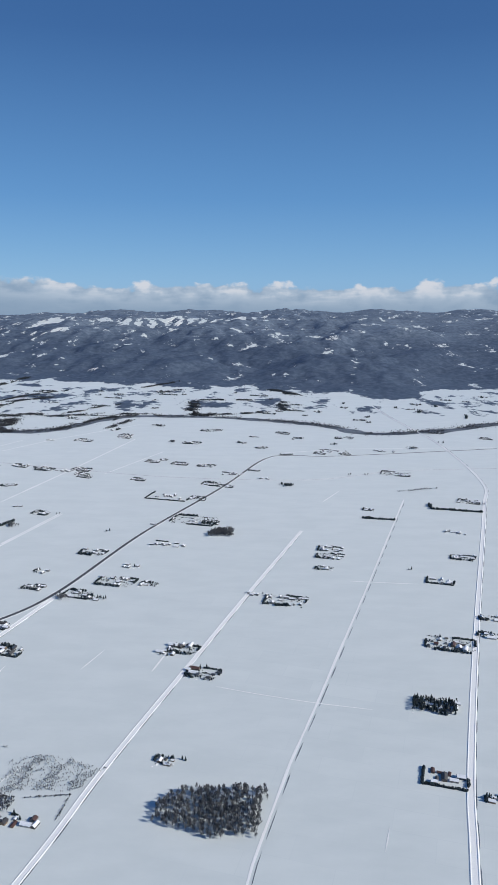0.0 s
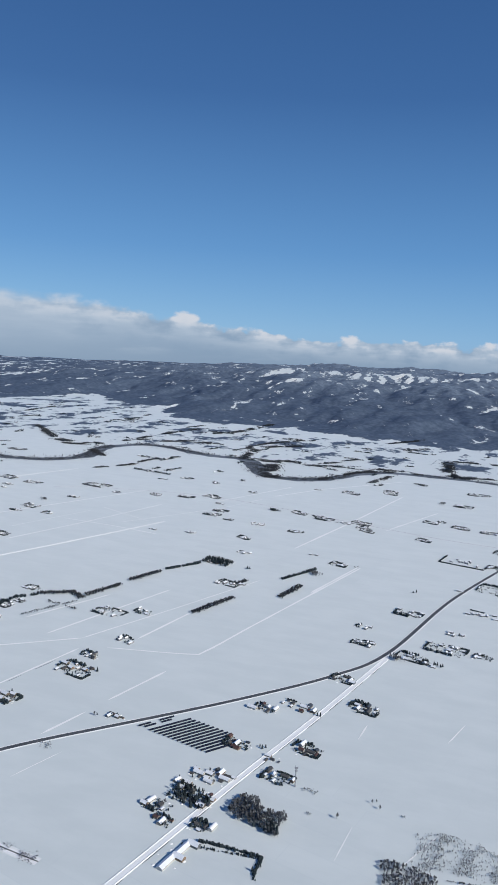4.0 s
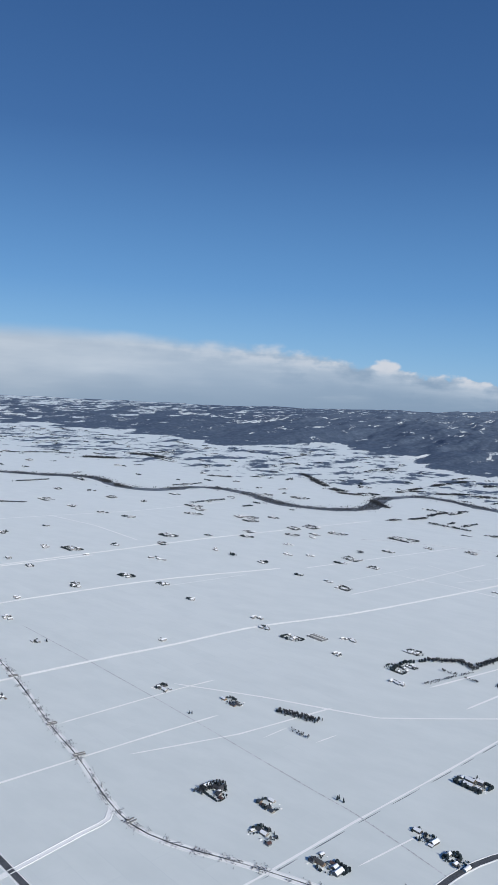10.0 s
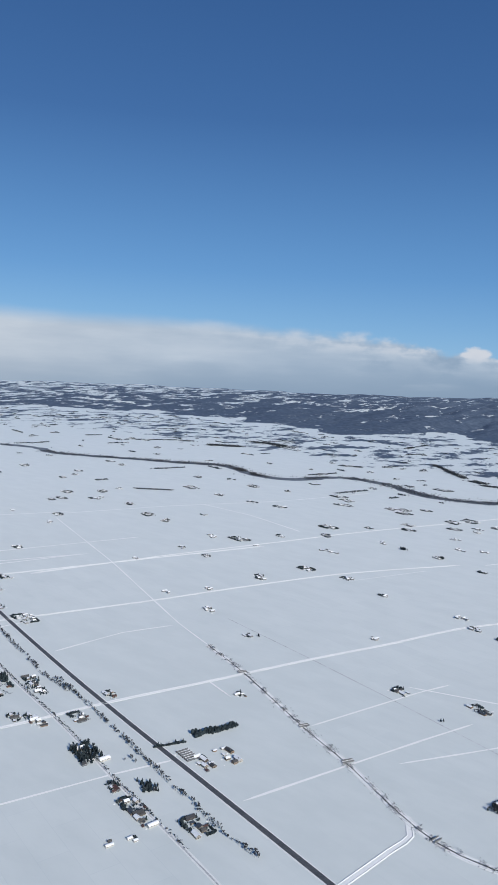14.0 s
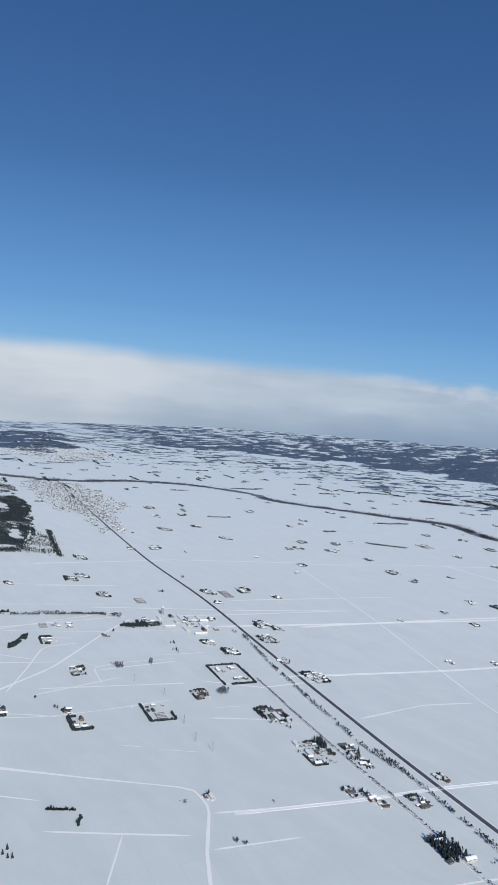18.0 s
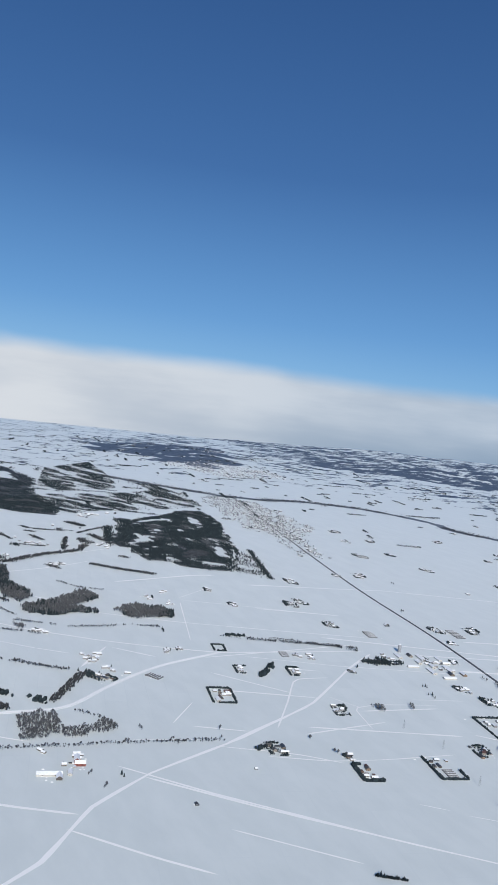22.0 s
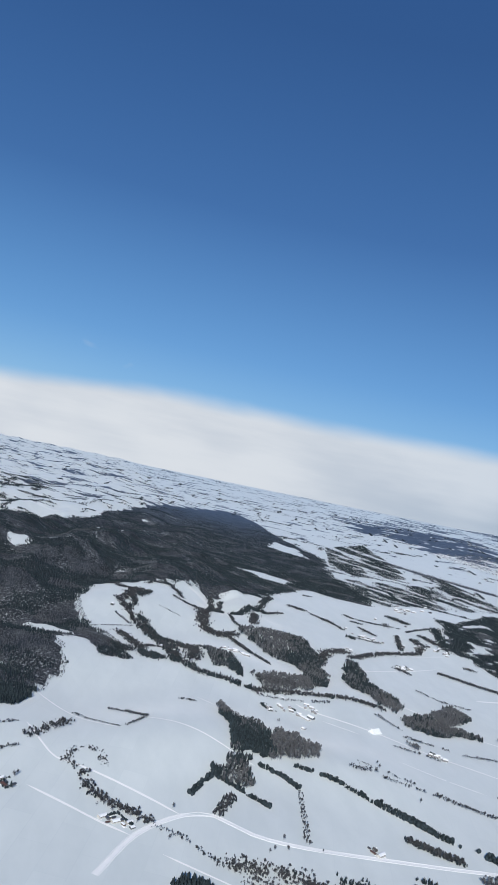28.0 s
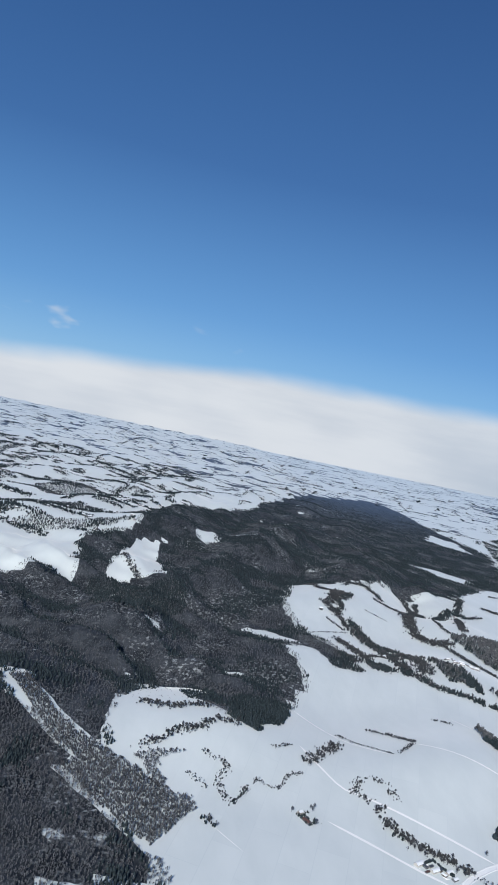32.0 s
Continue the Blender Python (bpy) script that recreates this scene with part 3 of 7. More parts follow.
lane("road_25", [(-1037, -275), (-1009, -250), (-992, -228)], 1.2, LANE, 0.0)
lane("road_26", [(-1011, -216), (-987, -175), (-974, -156)], 1.2, LANE, 0.0)
lane("road_27", [(-931, -272), (-908, -240), (-900, -226)], 1.3, LANE, 0.0)
lane("road_28", [(-837, 32), (-850, 60), (-871, 110)], 1.2, LANE, 0.0)
lane("road_29", [(-965, 84), (-972, 225)], 1.3, LANE, 0.0)
lane("road_30", [(-654, 83), (-641, 121)], 1.0, LANE, 0.0)
lane("road_31", [(-702, 30), (-682, 59), (-667, 81)], 1.0, LANE, 0.0)
lane("road_32", [(-795, 226), (-707, 200), (-631, 180), (-568, 161), (-515, 146), (-470, 132)], 0.7, "narrow side lane with dead scrub along it", 0.15, M_REED)
lane("road_33", [(-461, 160), (-455, 200), (-453, 214), (-460, 226)], 2.4, WIDE, 0.45)
lane("road_34", [(-327, 430), (-290, 510), (-250, 600)], 1.0, LANE, 0.0)
lane("road_35", [(-676, 371), (-585, 347), (-515, 327), (-462, 311), (-391, 289), (-366, 282), (-339, 271), (-298, 253)], 0.75, "narrow field ditch half filled with snow", 0.0, M_REED)
lane("road_36", [(-764, -2), (-725, 39)], 0.9, LANE, 0.0)

# lesser lanes and tracks over the fields: breadth, then the corners
TRACKS_EAST = [
    (1, (-203, 587), (-175, 681)), (1.2, (-244, 715), (-209, 850), (-161, 1052)), (1, (-165, 837), (-111, 966)),
    (1.2, (-324, 960), (-273, 1048), (-171, 1176)), (0.6, (-17, 362), (3, 355), (34, 346), (62, 340)), (1, (-52, 377), (-45, 404)),
    (0.6, (73, 511), (121, 506)), (0.8, (73, 722), (95, 766)), (0.6, (55, 256), (51, 243)),
    (1.2, (44, 960), (121, 988), (337, 1004)), (1.1, (-305, 422), (-247, 434), (-229, 494), (-173, 678)), (1.2, (-273, 357), (-257, 404)),
    (1.1, (-288, 312), (-278, 341)),
]
TRACKS_MIDDLE = [
    (0.7, (-281, 275), (-270, 302)), (1.2, (-589, 682), (-560, 747), (-487, 908)), (1.2, (-293, 443), (-274, 517)),
    (0.9, (-381, 447), (-348, 516)), (0.7, (-136, 365), (-133, 383)), (1.1, (-509, 620), (-474, 718), (-436, 839)),
    (1, (-380, 892), (-316, 1041)), (1.4, (-990, 711), (-899, 701), (-803, 669)), (1.1, (-482, 264), (-448, 317), (-420, 380)),
    (0.8, (-435, 321), (-430, 340)), (0.8, (-409, 333), (-403, 349)), (0.8, (-504, 722), (-440, 715), (-386, 704)),
    (1.2, (-352, 428), (-310, 546)), (0.9, (-349, 247), (-334, 285)),
]
TRACKS_WEST = [
    (1.4, (-1059, 524), (-1009, 665), (-934, 817), (-883, 993)), (0.8, (-614, 275), (-588, 266)), (1.3, (-1076, 191), (-1048, 263)),
    (1.3, (-1151, 223), (-1131, 383), (-1061, 542)), (1.3, (-993, 205), (-925, 339), (-889, 422)), (1.3, (-963, 336), (-907, 509)),
    (1, (-857, 140), (-848, 197)), (1, (-845, 92), (-810, 181)), (1, (-760, 159), (-733, 202)),
    (0.8, (-651, 30), (-683, 57)), (1, (-810, 190), (-781, 220), (-770, 272)), (0.7, (-832, 130), (-862, 139), (-863, 159), (-853, 200)),
]
TRACKS_ROADSIDE = [
    (0.9, (-837, 85), (-839, 146)), (0.7, (-819, 49), (-805, 80), (-798, 113), (-792, 157)), (0.8, (-937, 74), (-892, 112)),
    (0.9, (-910, 60), (-882, 124)), (0.7, (-936, 129), (-924, 156)), (0.9, (-862, 26), (-848, 55)),
    (1.2, (-942, 257), (-914, 341), (-891, 419)), (0.8, (-1007, -57), (-991, -22), (-984, -9)), (1, (-997, 21), (-959, -9)),
    (0.9, (-995, 24), (-972, 49)),
]
TRACKS_UPLAND = [
    (2.2, (-880, -84), (-849, -86)), (0.8, (-836, 29), (-817, 66), (-801, 86)), (0.8, (-848, 73), (-880, 100), (-914, 127), (-912, 154)),
    (0.9, (-1061, -176), (-1047, -166)), (0.9, (-883, -90), (-872, -75), (-865, -64)), (1.1, (-889, -213), (-875, -190), (-856, -159)),
    (1.1, (-1130, -4), (-1086, 45)), (1.4, (-1174, 89), (-1186, 177), (-1185, 202)), (0.9, (-1209, -8), (-1254, 90)),
    (0.9, (-1285, 66), (-1298, 122)),
]
TRACKS_LESSER = [
    (0.5, (-756, 96), (-746, 108)), (0.5, (-740, 113), (-727, 130)), (0.5, (-882, 133), (-859, 145)),
    (0.5, (-865, 189), (-854, 227)), (0.5, (-962, 115), (-931, 177), (-896, 269)), (0.5, (-770, 171), (-763, 190)),
    (0.5, (-657, 533), (-622, 618)), (0.5, (-491, 791), (-416, 752)), (0.5, (-533, 663), (-494, 771)),
    (0.5, (-441, 733), (-365, 855), (-333, 935)), (0.5, (-91, 379), (-82, 403)), (0.5, (-133, 269), (-129, 293)),
    (0.5, (-113, 264), (-106, 277), (-93, 301)), (0.5, (-855, -13), (-845, 27)), (0.5, (-868, 16), (-893, 40)),
    (0.5, (-1103, 126), (-1003, 90)), (0.5, (-1115, 130), (-1141, 170)), (0.5, (-1107, 131), (-1067, 219)),
    (0.5, (-915, -322), (-901, -309)),
]
TRACKS_HILL_FIELDS = [
    (0.6, (-954, -300), (-947, -293)), (0.6, (-1068, -86), (-1048, -67)),
]
for k, (wide, *corners) in enumerate(TRACKS_EAST + TRACKS_MIDDLE + TRACKS_WEST + TRACKS_ROADSIDE + TRACKS_UPLAND + TRACKS_LESSER + TRACKS_HILL_FIELDS):
    lane("road_%d" % (40 + k), corners, wide * min(1.7, max(0.9, min(math.hypot(corners[0][0] - p[1], corners[0][1] - p[2]) for p in FLIGHT[::4]) / 330)), "short ploughed track across the snowfields", 0.0)
lane("road_39", [(-600, 870), (-558, 890), (-442, 915), (-331, 902), (-185, 852), (-75, 822), (69, 815), (171, 859), (296, 877)], 1.6, "partly cleared country road between snow banks", 0.3, M_REED)

# a straight drain with banks, dead reeds and a thread of open water
M_WATER = plain_material("dark_open_water", (0.02, 0.026, 0.032), (0.05, 0.06, 0.07), 0.2, 0.12)
DRAIN = [(-650, 319), (-605, 299), (-536, 263), (-502, 247), (-464, 226), (-442, 217), (-420, 216), (-386, 222), (-339, 228), (-290, 236), (-240, 230)]
lane("drain_far", [(-1040, 505), (-977, 476), (-851, 418), (-695, 338), (-650, 319)], 1.3, "drain filled level with drifted snow", 0.0, None, 0.04, "drain")
lane("drain", DRAIN, 2.9, "straight snowed-in drain between snow banks", 0.3, M_ROAD, 0.04, "drain", 0.9)
strip("water_1", DRAIN, 0.5, 0.10, M_WATER, "thread of open dark water in the drain", "water", step=9, ragged=0.9)

# ---- the plan: farmsteads, by kind, place and breadth, from east to west ----
FARMS_EAST = [
    ("farm", 341, 1066, 17), ("conifers", 268, 1035, 8.1), ("trees", 233, 715, 7), ("trees", 220, 993, 15.5), ("farm", 219, 725, 20.5),
    ("houses", 179, 624, 17.8), ("houses", 178, 974, 26.5), ("houses", 175, 837, 9.9), ("farm", 169, 845, 33.1), ("farm", 168, 562, 18.6),
    ("farm", 153, 449, 11.6), ("farm", 145, 423, 12.9), ("boxed", 138, 512, 19.1), ("trees", 135, 838, 6.5), ("farm", 124, 954, 14.7),
    ("conifers", 122, 534, 5.2), ("farm", 119, 412, 28.3), ("trees", 116, 838, 6.5), ("houses", 111, 972, 37.4), ("farm", 101, 272, 7.9),
    ("wooded", 93, 343, 21.4), ("boxed", 84, 286, 18.8), ("farm", 64, 564, 20.3), ("farm", 57, 537, 12.9), ("farm", 50, 1103, 21),
    ("conifers", 42, 789, 15.3), ("farm", 25, 475, 27), ("farm", 8, 1074, 12.3), ("houses", 6, 484, 15.7), ("houses", -20, 840, 25.9),
]
FARMS_SOLAR = [
    ("wooded", -34, 650, 15), ("farm", -24, 376, 17.6), ("farm", -24, 783, 15.1), ("conifers", -29, 299, 8.1), ("farm", -36, 297, 9.4),
    ("farm", -37, 404, 16.9), ("farm", -40, 792, 21.5), ("farm", -49, 658, 41.3), ("farm", -51, 732, 17.1), ("farm", -51, 883, 20.4),
    ("houses", -65, 590, 28.1), ("farm", -70, 503, 12.3), ("farm", -79, 1025, 23.5), ("boxed", -80, 740, 43.3), ("farm", -83, 892, 20.6),
    ("houses", -87, 258, 12.7), ("houses", -89, 539, 13.1), ("farm", -94, 508, 27), ("farm", -105, 478, 9.8), ("farm", -105, 913, 10.6),
    ("farm", -116, 484, 19.8), ("trees", -118, 309, 2.5), ("farm", -118, 904, 17.5), ("farm", -122, 811, 15.8), ("trees", -123, 313, 3.9),
    ("farm", -123, 570, 20.6), ("trees", -137, 296, 2.4), ("farm", -137, 400, 16.9), ("farm", -150, 497, 14.2), ("scrub", -151, 312, 7.9),
]
FARMS_BEND = [
    ("farm", -153, 527, 10.7), ("farm", -154, 434, 14.5), ("conifers", -158, 383, 5.3), ("farm", -159, 346, 15.2), ("farm", -167, 317, 14.3),
    ("houses", -172, 389, 20), ("houses", -174, 331, 8.9), ("trees", -176, 675, 6.5), ("farm", -179, 1064, 20.6), ("conifers", -180, 340, 6.1),
    ("farm", -180, 1080, 20.7), ("farm", -184, 823, 16.2), ("trees", -187, 269, 3.6), ("farm", -189, 271, 9.1), ("farm", -189, 380, 13.2),
    ("longbarn", -191, 255, 11), ("longbarn", -194, 246, 11), ("farm", -190, 835, 16.2), ("houses", -192, 310, 12.9), ("farm", -193, 339, 13.7), ("farm", -194, 678, 16.1),
    ("houses", -199, 306, 17), ("wooded", -200, 289, 19.2), ("farm", -205, 269, 9.2), ("houses", -205, 296, 11.2), ("trees", -209, 638, 13.1),
    ("farm", -211, 278, 12.1), ("houses", -214, 851, 19.9), ("houses", -222, 700, 6.7), ("farm", -231, 1039, 24), ("farm", -238, 859, 20.1),
]
FARMS_MIDDLE = [
    ("farm", -257, 783, 15.5), ("houses", -261, 342, 9.6), ("farm", -272, 581, 19.2), ("farm", -272, 876, 20.6), ("houses", -279, 1041, 12.1),
    ("scrub", -280, 304, 9.1), ("houses", -286, 677, 13.7), ("farm", -299, 438, 13.3), ("wooded", -299, 637, 26.1), ("houses", -301, 796, 22.2),
    ("farm", -308, 385, 24.2), ("farm", -310, 407, 12.6), ("farm", -310, 491, 12.5), ("farm", -316, 273, 11), ("farm", -326, 340, 15.9),
    ("farm", -332, 481, 22.8), ("farm", -333, 282, 11.4), ("farm", -356, 969, 11.5), ("houses", -358, 725, 11.8), ("farm", -359, 240, 14.6),
    ("farm", -361, 841, 16.9), ("farm", -364, 817, 18.4), ("conifers", -373, 288, 6.6), ("farm", -391, 243, 12.2), ("farm", -395, 914, 23.3),
    ("houses", -398, 720, 7.1), ("farm", -400, 265, 10.9), ("houses", -401, 440, 12), ("farm", -402, 475, 8.5), ("farm", -410, 465, 16.7),
]
FARMS_CANAL = [
    ("farm", -410, 504, 13.3), ("farm", -425, 897, 18.8), ("farm", -427, 260, 15), ("farm", -455, 465, 6.5), ("houses", -460, 500, 11.4),
    ("farm", -465, 888, 15.9), ("farm", -470, 1022, 16.4), ("farm", -473, 349, 12.8), ("conifers", -482, 322, 5.4), ("tunnels", -482, 489, 20.5),
    ("farm", -497, 476, 15.8), ("farm", -498, 998, 12.3), ("farm", -518, 341, 11.6), ("farm", -523, 161, 14.1), ("farm", -523, 635, 15.6),
    ("farm", -526, 483, 9.3), ("houses", -536, 138, 3.5), ("houses", -542, 130, 3.5), ("houses", -542, 149, 10.3), ("houses", -544, 501, 13.5),
    ("houses", -545, 648, 9.2), ("houses", -549, 214, 14.8), ("farm", -553, 154, 13.3), ("houses", -553, 201, 14.5), ("trees", -555, 167, 6.8),
    ("farm", -557, 908, 34), ("conifers", -558, 168, 11), ("tunnels", -564, 201, 13.2), ("farm", -566, 756, 21), ("farm", -570, 158, 7.7),
]
FARMS_BRIDGES = [
    ("houses", -573, 411, 6.8), ("trees", -580, 179, 8.7), ("farm", -580, 653, 9.4), ("farm", -586, 272, 6.3), ("wooded", -600, 169, 17.6),
    ("houses", -611, 738, 11.8), ("farm", -616, 511, 8), ("farm", -632, 192, 12.1), ("houses", -632, 727, 11.7), ("conifers", -634, 356, 4.2),
    ("farm", -635, 674, 11), ("houses", -639, 175, 6), ("farm", -640, 222, 9.4), ("farm", -640, 351, 5.7), ("houses", -644, 173, 10.6),
    ("trees", -651, 95, 5.8), ("farm", -651, 174, 5.8), ("houses", -654, 835, 13.2), ("farm", -656, 169, 9.1), ("houses", -656, 774, 12.4),
    ("farm", -659, 853, 13.4), ("farm", -664, 533, 12.8), ("scrub", -669, 130, 1.7), ("farm", -671, 198, 8.2), ("farm", -680, 831, 16.1),
    ("farm", -681, 199, 9.9), ("farm", -688, 106, 5.2), ("farm", -689, 204, 10.1), ("scrub", -690, 94, 6.2), ("conifers", -694, 12, 7.6),
]
FARMS_HIGHWAY = [
    ("farm", -695, 184, 26.3), ("houses", -697, 376, 13.4), ("trees", -698, 5, 8.9), ("conifers", -702, 194, 11.8), ("houses", -706, 687, 7.9),
    ("farm", -709, 535, 15.4), ("houses", -711, 695, 7.8), ("farm", -718, 780, 15.9), ("farm", -720, 475, 8.8), ("conifers", -726, 194, 5.6),
    ("farm", -726, 481, 8.4), ("houses", -729, 610, 19.3), ("houses", -733, 418, 6.9), ("houses", -737, 198, 17.8), ("farm", -745, 196, 21.5),
    ("houses", -749, 385, 8.7), ("farm", -758, 923, 14.7), ("farm", -770, 877, 20.6), ("farm", -771, 674, 14.5), ("farm", -778, 266, 20.5),
    ("nursery", -781, 138, 24.4), ("farm", -782, 898, 23), ("houses", -787, -8, 2.2), ("trees", -787, 191, 11.3), ("angle", -789, 92, 17.7),
    ("farm", -791, 176, 14.8), ("farm", -794, 717, 22.3), ("houses", -799, 574, 8.6), ("farm", -805, 500, 9.2), ("farm", -806, 92, 6.9),
]
FARMS_ROADSIDE = [
    ("houses", -809, 36, 1.2), ("walled", -810, 216, 36), ("farm", -811, 1272, 19.4), ("houses", -812, 267, 12.8), ("trees", -815, -41, 7.1),
    ("trees", -815, 89, 7), ("conifers", -820, -31, 4.6), ("farm", -825, 58, 14.6), ("trees", -827, -45, 5.2), ("farm", -828, 585, 22.7),
    ("longbarn", -830, -63, 12.9), ("conifers", -830, 57, 7.2), ("trees", -831, 84, 4.1), ("redfarm", -837, -49, 11.7), ("houses", -842, -46, 8.9),
    ("trees", -843, 34, 4.9), ("farm", -845, 509, 8.4), ("houses", -846, 444, 7.9), ("farm", -847, 245, 15.2), ("houses", -853, -61, 4.5),
    ("trees", -853, 179, 7.9), ("trees", -857, 155, 11.6), ("farm", -857, 291, 18.4), ("houses", -857, 571, 15.3), ("farm", -861, 127, 15),
    ("trees", -869, 275, 6.4), ("farm", -871, 242, 13.3), ("farm", -876, 318, 12.1), ("trees", -883, 278, 6.5), ("farm", -887, 309, 12.1),
]
FARMS_CROSSING = [
    ("farm", -893, 315, 14.7), ("trees", -898, -165, 1.7), ("walled", -899, 63, 23.7), ("farm", -899, 923, 24.7), ("trees", -900, -210, 2.3),
    ("trees", -901, -162, 2.3), ("trees", -901, -156, 4.1), ("trees", -901, -139, 2.9), ("houses", -906, -111, 8.5), ("houses", -907, -226, 3.9),
    ("trees", -908, -156, 2.9), ("yard", -909, -231, 10.5), ("farm", -909, 780, 17.2), ("houses", -910, -237, 5.7), ("houses", -911, 263, 23.8),
    ("trees", -913, -219, 5.4), ("trees", -917, -323, 4), ("farm", -918, 180, 8), ("farm", -920, 282, 9.8), ("trees", -922, -142, 2.4),
    ("trees", -923, -205, 3.6), ("conifers", -924, 190, 4.5), ("boxed", -927, 136, 15.6), ("conifers", -927, 232, 9.4), ("houses", -928, 258, 19.3),
    ("farm", -931, -280, 9.5), ("conifers", -932, 219, 18.8), ("trees", -933, -287, 2.1),
]
FARMS_ORCHARD = [
    ("trees", -937, -278, 5.9), ("tunnels", -937, 33, 9.9), ("conifers", -937, 209, 8.4), ("houses", -937, 231, 23.8), ("farm", -940, -1, 16.7),
    ("farm", -941, 656, 8.7), ("farm", -945, 589, 10.7), ("conifers", -947, -8, 9.4), ("houses", -949, 10, 17.1), ("farm", -949, 596, 9.7),
    ("houses", -952, 166, 11), ("farm", -953, 388, 11.2), ("farm", -955, 779, 14.4), ("houses", -957, 157, 9.7), ("trees", -958, -65, 3.5),
    ("farm", -960, 321, 10.6), ("tunnels", -961, 148, 9.2), ("houses", -969, 0, 9.8), ("boxed", -938, 99, 14.5), ("houses", -975, 4, 8.4),
    ("farm", -975, 896, 10.6), ("houses", -979, 0, 8.4), ("houses", -982, 9, 6.4), ("houses", -982, 62, 10), ("tunnels", -982, 346, 30.4),
    ("ring", -983, 104, 13.9), ("farm", -984, 72, 6.3), ("scrub", -986, -87, 10.8), ("farm", -987, 603, 19.4), ("farm", -988, 373, 20),
]
FARMS_UPLAND = [
    ("farm", -988, 996, 17), ("tunnels", -993, 256, 20.8), ("farm", -995, 335, 16.7), ("farm", -1015, 293, 6.6), ("farm", -1020, 787, 15),
    ("farm", -1023, 236, 15.9), ("conifers", -1027, 77, 7.1), ("trees", -1038, -124, 3.9), ("trees", -1042, -29, 10.8), ("houses", -1051, -104, 5.6),
    ("farm", -1052, 635, 14.8), ("trees", -1053, 344, 7.1), ("farm", -1055, 519, 13.6), ("tent", -1056, -53, 17.5), ("farm", -1062, 1266, 25.6),
    ("farm", -1076, -123, 9.9), ("houses", -1078, -104, 15), ("longbarn", -1071, -98, 9), ("houses", -1082, -113, 9.2), ("farm", -1085, 234, 17), ("farm", -1090, 173, 11.5),
    ("farm", -1092, 250, 17.4), ("houses", -1101, 115, 12.8), ("farm", -1109, 625, 15.3), ("houses", -1111, 493, 9.7), ("houses", -1112, 640, 8.1),
    ("houses", -1118, 102, 15.2), ("houses", -1135, 123, 10.5), ("farm", -1137, 171, 11.1), ("farm", -1139, 593, 15.2), ("farm", -1147, 706, 12.4),
]
FARMS_VALLEY = [
    ("farm", -1155, 893, 15.1), ("houses", -1167, -125, 19), ("houses", -1178, -133, 19.3), ("farm", -1195, 369, 13.4), ("farm", -1196, 401, 21.1),
    ("farm", -1223, 535, 19.5), ("farm", -1243, 49, 12.9), ("houses", -1245, 57, 11.5), ("houses", -1270, 287, 13.6), ("houses", -1281, 9, 9.3),
    ("farm", -1291, 743, 12.9), ("houses", -1312, 124, 32.7), ("farm", -1315, 551, 16.8), ("houses", -1327, 300, 10.8), ("conifers", -1330, 29, 12.9),
    ("houses", -1334, 52, 26.1), ("farm", -1380, 904, 16.8), ("trees", -1402, 96, 13.8), ("houses", -1410, 540, 26.7), ("farm", -1421, 742, 19.8),
    ("houses", -1490, 526, 28), ("houses", -1497, 157, 31.6), ("farm", -1497, 1151, 20),
]
FARMS_RIVERSIDE = [
    ("farm", 137, 1068, 24.7), ("farm", 115, 695, 11.1), ("farm", 92, 958, 14.8), ("farm", 66, 581, 18.7), ("farm", 48, 950, 14.6),
    ("farm", 17, 994, 15.2), ("houses", 17, 819, 9.5), ("farm", 7, 860, 13.3), ("farm", -57, 1125, 30), ("houses", -84, 644, 7.6),
    ("conifers", -99, 477, 7.8), ("trees", -107, 1030, 9.5), ("scrub", -109, 307, 2.2), ("conifers", -121, 625, 5.9), ("trees", -126, 478, 9.8),
    ("scrub", -148, 295, 2.7), ("farm", -195, 858, 23.4), ("farm", -247, 871, 13.6), ("houses", -261, 583, 9.6), ("conifers", -269, 629, 7.9),
    ("trees", -272, 340, 4.7), ("farm", -301, 731, 14.6), ("conifers", -304, 875, 10.4), ("farm", -339, 802, 11.5), ("farm", -374, 880, 10.5),
    ("trees", -392, 1046, 9.9),
]
FARMS_FAR_PLAIN = [
    ("farm", -514, 877, 10.9), ("farm", -531, 734, 12.6), ("farm", -546, 825, 13.9), ("farm", -569, 731, 12.7), ("trees", -570, 794, 10.2),
    ("farm", -638, 881, 22.7), ("conifers", -678, 681, 9.1), ("farm", -685, 896, 23.4), ("farm", -698, 870, 19.2), ("farm", -732, 808, 14.7),
    ("farm", -757, 751, 10.7), ("farm", -798, 892, 16.3), ("farm", -806, 631, 11.8), ("farm", -817, 1127, 29.2), ("farm", -858, 865, 24.6),
    ("conifers", -866, 209, 7.6), ("farm", -873, 901, 21), ("conifers", -884, 217, 7), ("houses", -1027, 484, 10), ("farm", -1038, 892, 20.1),
    ("farm", -1091, 803, 26.1), ("farm", -1138, 574, 13.9), ("farm", -1145, 671, 16.5), ("trees", -1157, 422, 7.2), ("farm", -1165, 285, 18.9),
    ("farm", -1171, 629, 18), ("farm", -1279, 710, 13.8), ("farm", -1307, 490, 24), ("farm", -1320, 776, 14.6), ("farm", -1335, 889, 15.3),
    ("farm", -1413, 593, 18.2), ("farm", -1489, 578, 23.7),
]
FARMS_HILL_FOOT = [
    ("trees", -1057, -122, 5), ("trees", -988, -79, 5.7), ("houses", -1033, -18, 13), ("houses", -1085, -90, 12), ("trees", -846, 9, 8.5),
    ("trees", -853, -17, 4), ("trees", -855, 39, 4), ("trees", -867, -5, 5), ("houses", -46, 399, 10),
]

